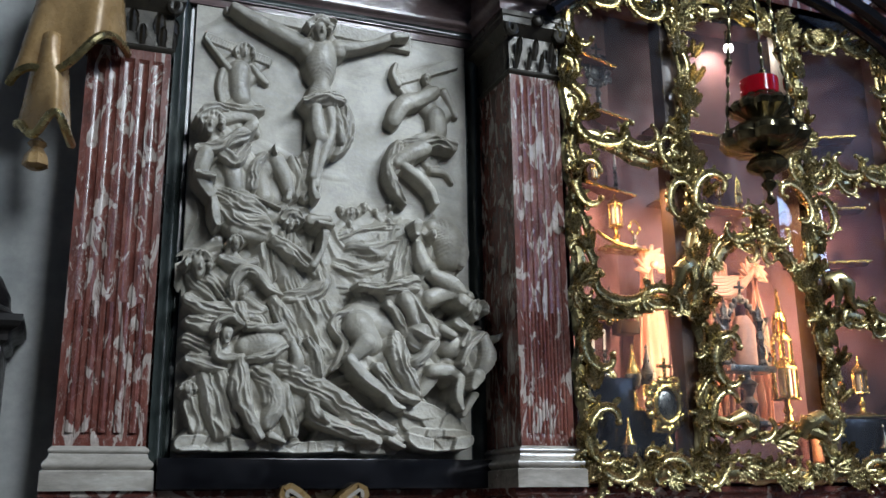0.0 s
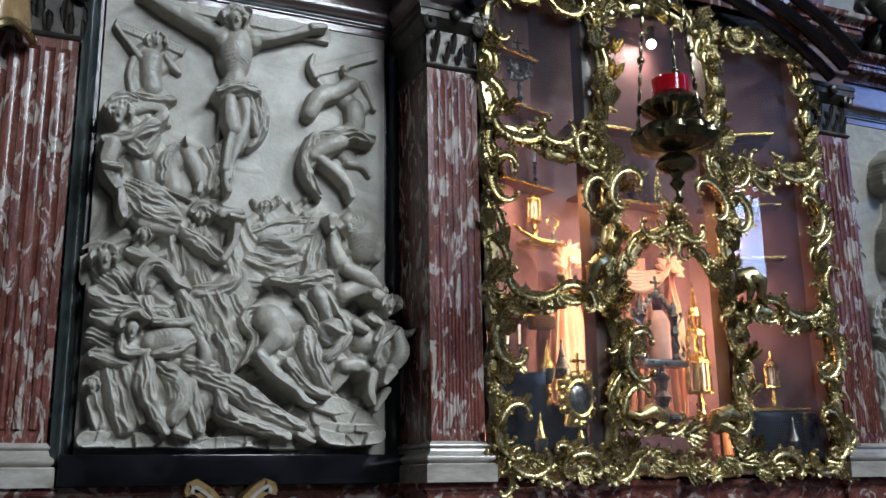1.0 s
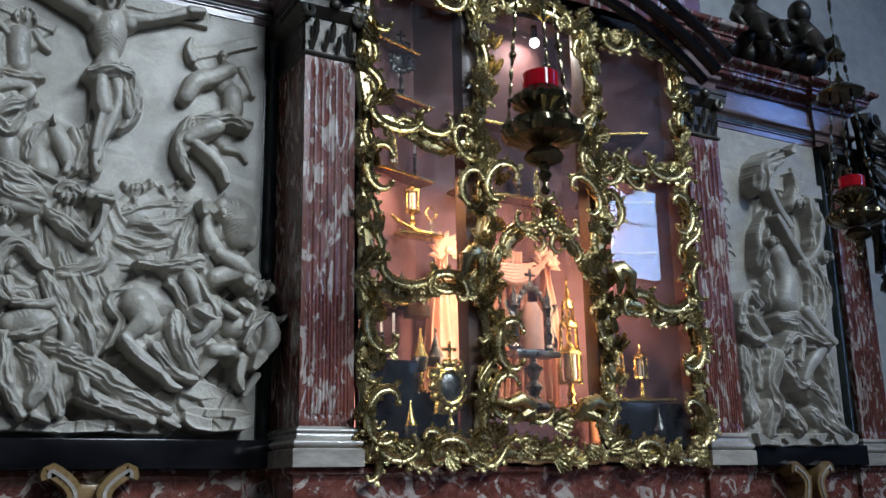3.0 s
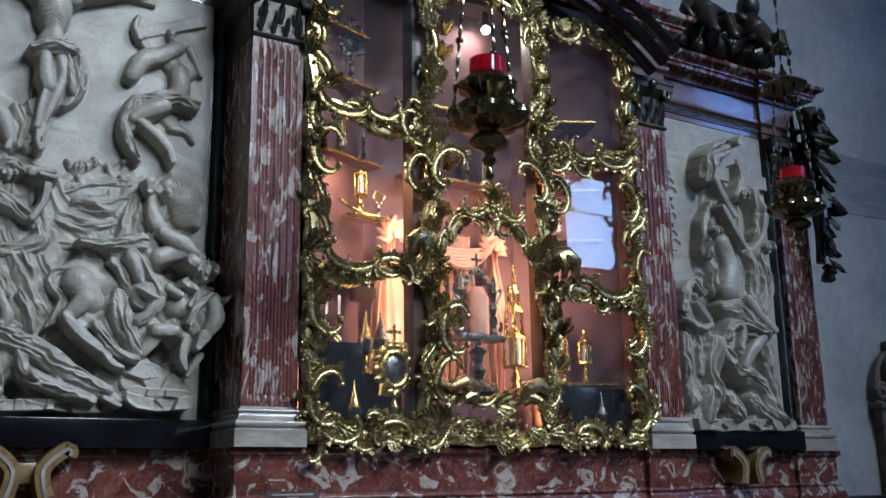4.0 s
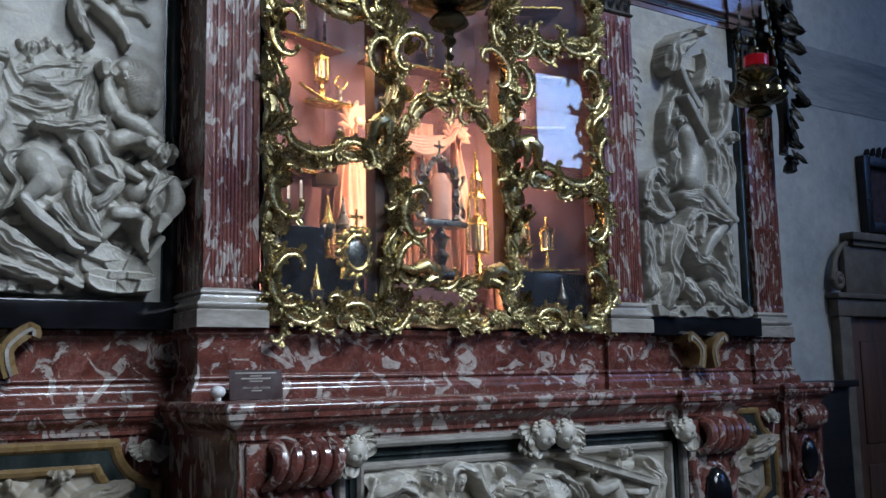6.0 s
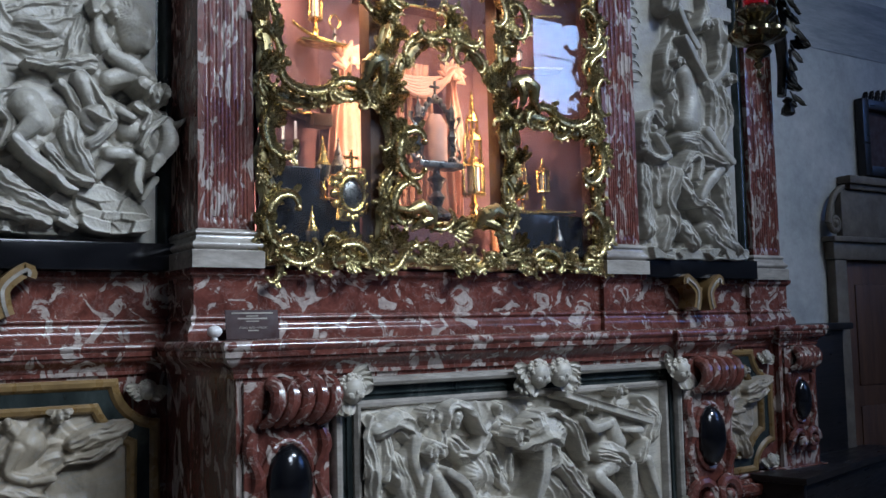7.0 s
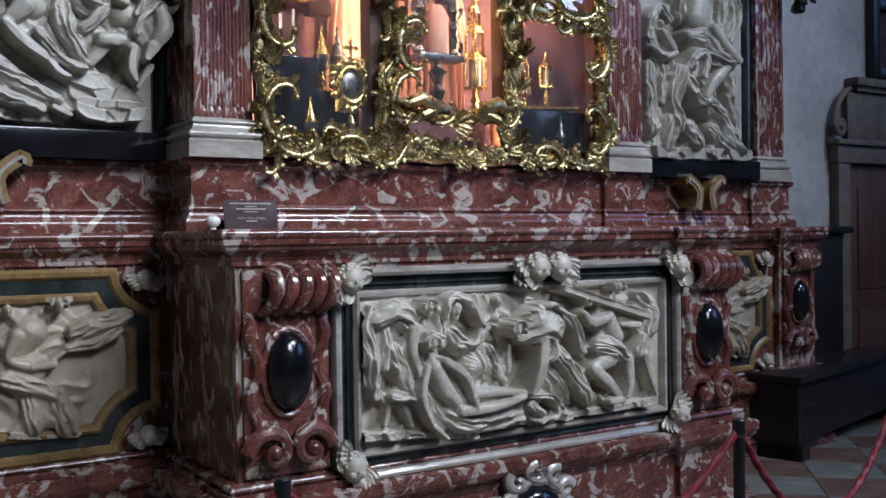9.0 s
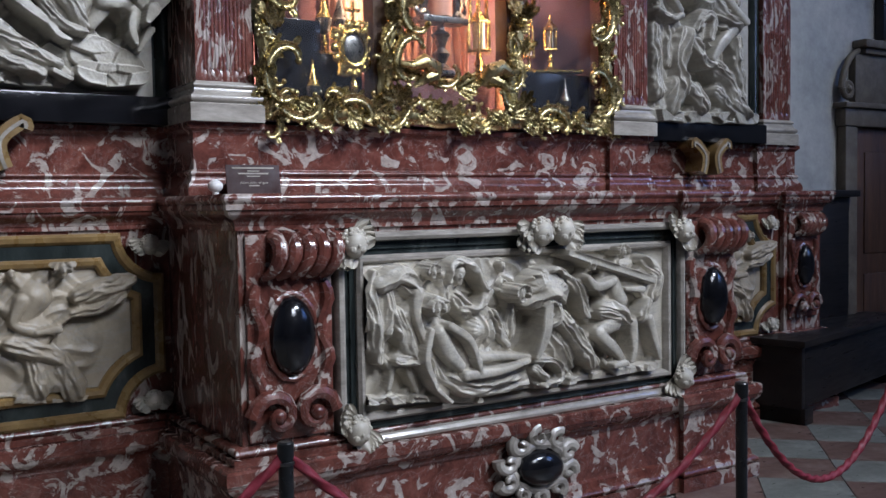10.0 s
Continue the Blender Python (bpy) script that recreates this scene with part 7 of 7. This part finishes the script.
# ---- dark wooden furniture, door and picture ----
bench = thing("bench", "black wooden bench chest standing beside the altar", "bench", at=(2.40, -0.08, FLOOR))
bench.rotation_euler = (0, 0, radians(14))
part("seat", box(bmesh.new(), -0.03, 1.75, -0.03, 0.45, 0.47, 0.51, 0.006), WOOD_BLACK, bench)
part("front_panel", box(bmesh.new(), 0.02, 1.70, 0.012, 0.04, 0.10, 0.468, 0.004), WOOD_BLACK, bench)
part("end_panel", box(bmesh.new(), 0.0, 0.04, 0.0, 0.42, 0.0, 0.468, 0.006), WOOD_BLACK, bench)
part("end_panel", box(bmesh.new(), 1.68, 1.72, 0.0, 0.42, 0.0, 0.468, 0.006), WOOD_BLACK, bench)
part("foot", box(bmesh.new(), 0.0, 0.12, -0.02, 0.42, 0.0, 0.10, 0.006), WOOD_BLACK, bench)

wd = thing("wall_panelling", "black wooden panelling between the altar and the door", "panelling")
part("panel", box(bmesh.new(), 3.02, 3.70, 0.50, 0.615, FLOOR, 1.42, 0.006), WOOD_BLACK, wd)
part("cap", box(bmesh.new(), 2.99, 3.78, 0.46, 0.615, 1.42, 1.47, 0.01), WOOD_BLACK, wd)
part("plinth", box(bmesh.new(), 3.0, 3.74, 0.48, 0.615, FLOOR, 0.26, 0.008), WOOD_BLACK, wd)

door = thing("door_1", "brown wooden door in a beige stone frame with a scrolled hood", "door", kind="structure")
part("leaf", box(bmesh.new(), 3.86, 4.86, 0.585, 0.615, FLOOR, 1.93, 0.006), WOOD, door)
for z0, z1 in ((0.25, 0.85), (1.0, 1.75)):
    part("door_panel", box(bmesh.new(), 4.0, 4.72, 0.575, 0.59, z0, z1, 0.01), WOOD, door)
for x0, x1 in ((3.72, 3.86), (4.86, 5.0)):
    part("jamb", box(bmesh.new(), x0, x1, 0.54, 0.618, FLOOR, 1.93, 0.012), STONE, door)
part("lintel", box(bmesh.new(), 3.70, 5.02, 0.53, 0.618, 1.93, 2.06, 0.012), STONE, door)
part("lintel_moulding", box(bmesh.new(), 3.67, 5.05, 0.50, 0.618, 2.06, 2.10, 0.012), STONE, door)
part("hood", box(bmesh.new(), 3.86, 4.86, 0.56, 0.618, 2.10, 2.46, 0.015), STONE, door)
part("hood_cap", box(bmesh.new(), 3.90, 4.82, 0.50, 0.618, 2.50, 2.56, 0.012), STONE, door)
part("hood_moulding", box(bmesh.new(), 3.94, 4.78, 0.53, 0.618, 2.46, 2.50, 0.008), STONE, door)
for x, f in ((3.70, 1), (5.02, -1)):
    bm = bmesh.new()
    tube(bm, [(x + f * (0.06 - 0.062 * math.cos(i * 0.5) * (1 - i / 24)), 0.555, 2.20 + 0.07 * math.sin(-i * 0.5) * (1 - i / 24)) for i in range(20)], [0.024 - 0.0007 * i for i in range(20)], 10)
    tube(bm, [(x + f * (0.0 + 0.20 * t ** 1.5), 0.565, 2.20 + 0.28 * t + 0.05 * math.sin(math.pi * t)) for t in [k / 14 for k in range(15)]], [0.028 - 0.0006 * k for k in range(15)], 10)
    ball(bm, (x + f * 0.06, 0.555, 2.20), 0.03, 0.03, 0.03)
    part("hood_scroll", bm, STONE, door)

pic = thing("picture", "dark painting in a carved black frame over the door", "picture", at=(4.55, 0.60, 2.88))
for x0, x1, z0, z1 in ((-0.38, -0.30, -0.30, 0.30), (0.30, 0.38, -0.30, 0.30), (-0.30, 0.30, -0.30, -0.22), (-0.30, 0.30, 0.22, 0.30)):
    part("frame_bar", box(bmesh.new(), x0, x1, -0.06, 0.015, z0, z1, 0.012), WOOD_BLACK, pic)
part("canvas", box(bmesh.new(), -0.30, 0.30, -0.01, 0.01, -0.22, 0.22, 0), SIGN, pic, "darkened canvas")
bm = bmesh.new()
for k in range(9):
    leaf(bm, (-0.32 + 0.08 * k, -0.03, 0.29), 0.09, 0.07 + 0.05 * math.sin(math.pi * k / 8), 0.03)
part("crest", bm, WOOD_BLACK, pic)

cup = thing("tall_cupboard", "tall black wooden cupboard with a domed top beside the altar", "cupboard", at=(-3.42, 0.40, FLOOR))
part("body", box(bmesh.new(), -0.40, 0.27, -0.16, 0.20, 0.0, 2.21, 0.008), WOOD_BLACK, cup)
v, f = swept([(-0.40, 0.20), (-0.40, -0.16), (0.27, -0.16), (0.27, 0.20)], [(0.0, 2.205), (0.02, 2.22), (0.02, 2.24)] + ogee(2.242, 0.02, 2.28, 0.06) + [(0.065, 2.285), (0.065, 2.31), (0.0, 2.315)])
put("cornice", v, f, WOOD_BLACK, cup)
part("dome", lathe(bmesh.new(), [(0.30, 2.31), (0.31, 2.33), (0.28, 2.36), (0.275, 2.41), (0.24, 2.48), (0.15, 2.54), (0.03, 2.565)], 28, (0.0, 0.0, 0)), WOOD_BLACK, cup)


# ---- carved wooden drapery at the outer ends of the altar ----
def robe(sx, mat, label, dx=0.0, dz=0.0):
    t = thing("carved_drapery", label, "carving", "carved draperies")

    def lobe(name, top, hem, y, folds, seed):
        (tx0, tx1, tz), (hx0, hz0, hx1, hz1) = top, hem
        nx, nz = 48, 22
        v, f = [], []
        for j in range(nz + 1):
            k = j / nz
            for i in range(nx + 1):
                u = i / nx
                x = tx0 + (tx1 - tx0) * u + k * ((hx0 + (hx1 - hx0) * u) - (tx0 + (tx1 - tx0) * u))
                zb = hz0 + (hz1 - hz0) * u + 0.035 * math.sin(u * 9 + seed)
                z = tz + k ** 0.9 * (zb - tz)
                yy = y - 0.16 * math.sin(math.pi * u) ** 0.7 - (0.01 + 0.035 * k) * math.sin(u * (folds if sx < 0 else 2.6 * folds) * 6.28 + seed + 1.5 * k)
                v.append((-sx * x + dx, yy, z + dz))
        for j in range(nz):
            for i in range(nx):
                a = j * (nx + 1) + i
                f.append((a, a + 1, a + nx + 2, a + nx + 1))
        ob = put(name, v, f, mat, t, "", True, 0)
        ob.modifiers.new("thick", "SOLIDIFY").thickness = 0.018
        bm = bmesh.new()
        tube(bm, [v[nz * (nx + 1) + i] for i in range(nx + 1)], 0.017, 8)
        part("fringe", bm, GOLD if sx < 0 else mat, t, "gilded fringe")

    lobe("cloth", (-3.10, -2.86, 4.0), (-3.22, 3.24, -2.80, 3.48), 0.25, 1.3, 0.5)
    lobe("cloth", (-3.14, -3.02, 3.45), (-3.18, 3.08, -2.98, 3.08), 0.26, 0.9, 1.7)
    bm = bmesh.new()
    lathe(bm, [(0.012, 0.0), (0.03, -0.02), (0.018, -0.04), (0.035, -0.075), (0.04, -0.11), (0.02, -0.125)], 18, (sx * 3.10 + dx, 0.24, 3.06 + dz), 7, 0.25)
    part("tassel", bm, mat, t)
    return t


robe(-1, ROBE, "carved and gilded wooden drapery with a tassel")
drop = thing("carved_drop", "dark carved festoon of leaves with a tassel", "carving")
leafy = random.Random(8)
for k in range(44):
    t = k / 43
    bm = bmesh.new()
    size, turn, tip = 0.10 + 0.07 * (1 - t), leafy.uniform(-1.6, 1.6), leafy.uniform(0.5, 1.3)
    cx, cy, cz = 2.83 + leafy.uniform(-0.07, 0.07) * (1.2 - t), 0.20 + leafy.uniform(-0.05, 0.03), 4.02 - 1.08 * t
    for vv in leaf(bm, (0, 0, 0), 0.7 * size, size, 0.5 * size, 3):
        px, py, pz = vv.co
        vv.co = (cx + px * math.cos(turn) + pz * math.sin(turn), cy + py * tip, cz + px * math.sin(turn) - pz * math.cos(turn))
    bmesh.ops.solidify(bm, geom=bm.faces[:], thickness=0.006)
    part("leaf", bm, DARK_CARVED, drop)
bm = bmesh.new()
tube(bm, [(2.83 + 0.02 * math.sin(k), 0.25, 4.05 - 0.108 * k) for k in range(11)], [0.07 - 0.004 * k for k in range(11)], 10)
part("stem", bm, DARK_CARVED, drop)
part("tassel", lathe(bmesh.new(), [(0.012, 0.0), (0.03, -0.02), (0.018, -0.04), (0.035, -0.075), (0.04, -0.11), (0.02, -0.125)], 18, (2.84, 0.22, 2.96), 7, 0.25), DARK_CARVED, drop)


def putto(x, y, z, s, lean):
    """A plain seated child figure of stone on the cornice."""
    bm = bmesh.new()
    ball(bm, (x, y, z + 0.30 * s), 0.085 * s, 0.08 * s, 0.095 * s, 0, 12)
    tube(bm, [(x, y, z), (x + lean * 0.02, y - 0.02, z + 0.12 * s), (x, y, z + 0.22 * s)], [0.10 * s, 0.11 * s, 0.06 * s], 12)
    for sx in (-1, 1):
        tube(bm, [(x + sx * 0.09 * s, y, z + 0.19 * s), (x + sx * 0.18 * s, y - 0.04, z + (0.12 + 0.1 * lean * sx) * s), (x + sx * 0.15 * s, y - 0.1, z + (0.05 + 0.2 * lean * sx) * s)], [0.045 * s, 0.035 * s, 0.022 * s], 8)
        tube(bm, [(x + sx * 0.06 * s, y - 0.02, z), (x + sx * 0.10 * s, y - 0.16, z + 0.02), (x + sx * 0.09 * s, y - 0.19, z - 0.10 * s), (x + sx * 0.09 * s, y - 0.22, z - 0.12 * s)], [0.065 * s, 0.06 * s, 0.035 * s, 0.025 * s], 8)
    tagged(part("putto_statue", bm, DARK_CARVED, None, "", True, 0), "small plain dark seated child statue on the cornice", "statue", "cornice statues")


putto(1.82, 0.22, 4.38, 0.95, 0.3)
putto(2.30, 0.22, 4.38, 0.95, -0.4)
bm = bmesh.new()
heap = random.Random(3)
tube(bm, [(1.45 + 0.02 * k, 0.24 + heap.uniform(-0.03, 0.04), 4.28 + 0.07 * abs(math.sin(k * 0.35))) for k in range(52)], [heap.uniform(0.05, 0.10) for k in range(52)], 14)
tagged(part("carved_drapery", bm, DARK_CARVED, None, "", True, 0), "dark carved drapery heaped along the cornice", "carving", "carved draperies")

# ---- floor tiles ----
TILE_RED = mottled("red_floor_marble", ((0.3, (0.10, 0.055, 0.045)), (0.55, (0.17, 0.105, 0.085)), (0.75, (0.26, 0.21, 0.18))), 5, 0.35)
TILE_GREY = mottled("grey_green_floor_marble", ((0.3, (0.12, 0.125, 0.11)), (0.55, (0.21, 0.215, 0.19)), (0.75, (0.33, 0.33, 0.30))), 5, 0.35)
meshes = []
for mat in (TILE_RED, TILE_GREY):
    bm = box(bmesh.new(), -0.198, 0.198, -0.198, 0.198, -0.012, 0.0, 0.003)
    me = bpy.data.meshes.new("tile")
    bm.to_mesh(me)
    bm.free()
    me.materials.append(mat)
    meshes.append(me)
paving = thing("paving", "worn red and grey-green marble floor tiles laid diagonally", "floor tiles", kind="structure")
for i in range(-16, 17):
    for j in range(-16, 17):
        x, y = 1.6 + 0.2828 * (i - j), -1.2 + 0.2828 * (i + j)
        if -1.6 < x < 5.2 and -3.4 < y < 0.5 and not (-1.3 < x < 1.3 and y > -0.55) and not (abs(x) < 3.0 and y > 0.3):
            ob = new("tile", meshes[(i + j) % 2])
            ob.parent = paving
            ob.matrix_local = pose(x, y, FLOOR + random.uniform(-0.001, 0.001), random.uniform(-0.15, 0.15), random.uniform(-0.15, 0.15), 45)
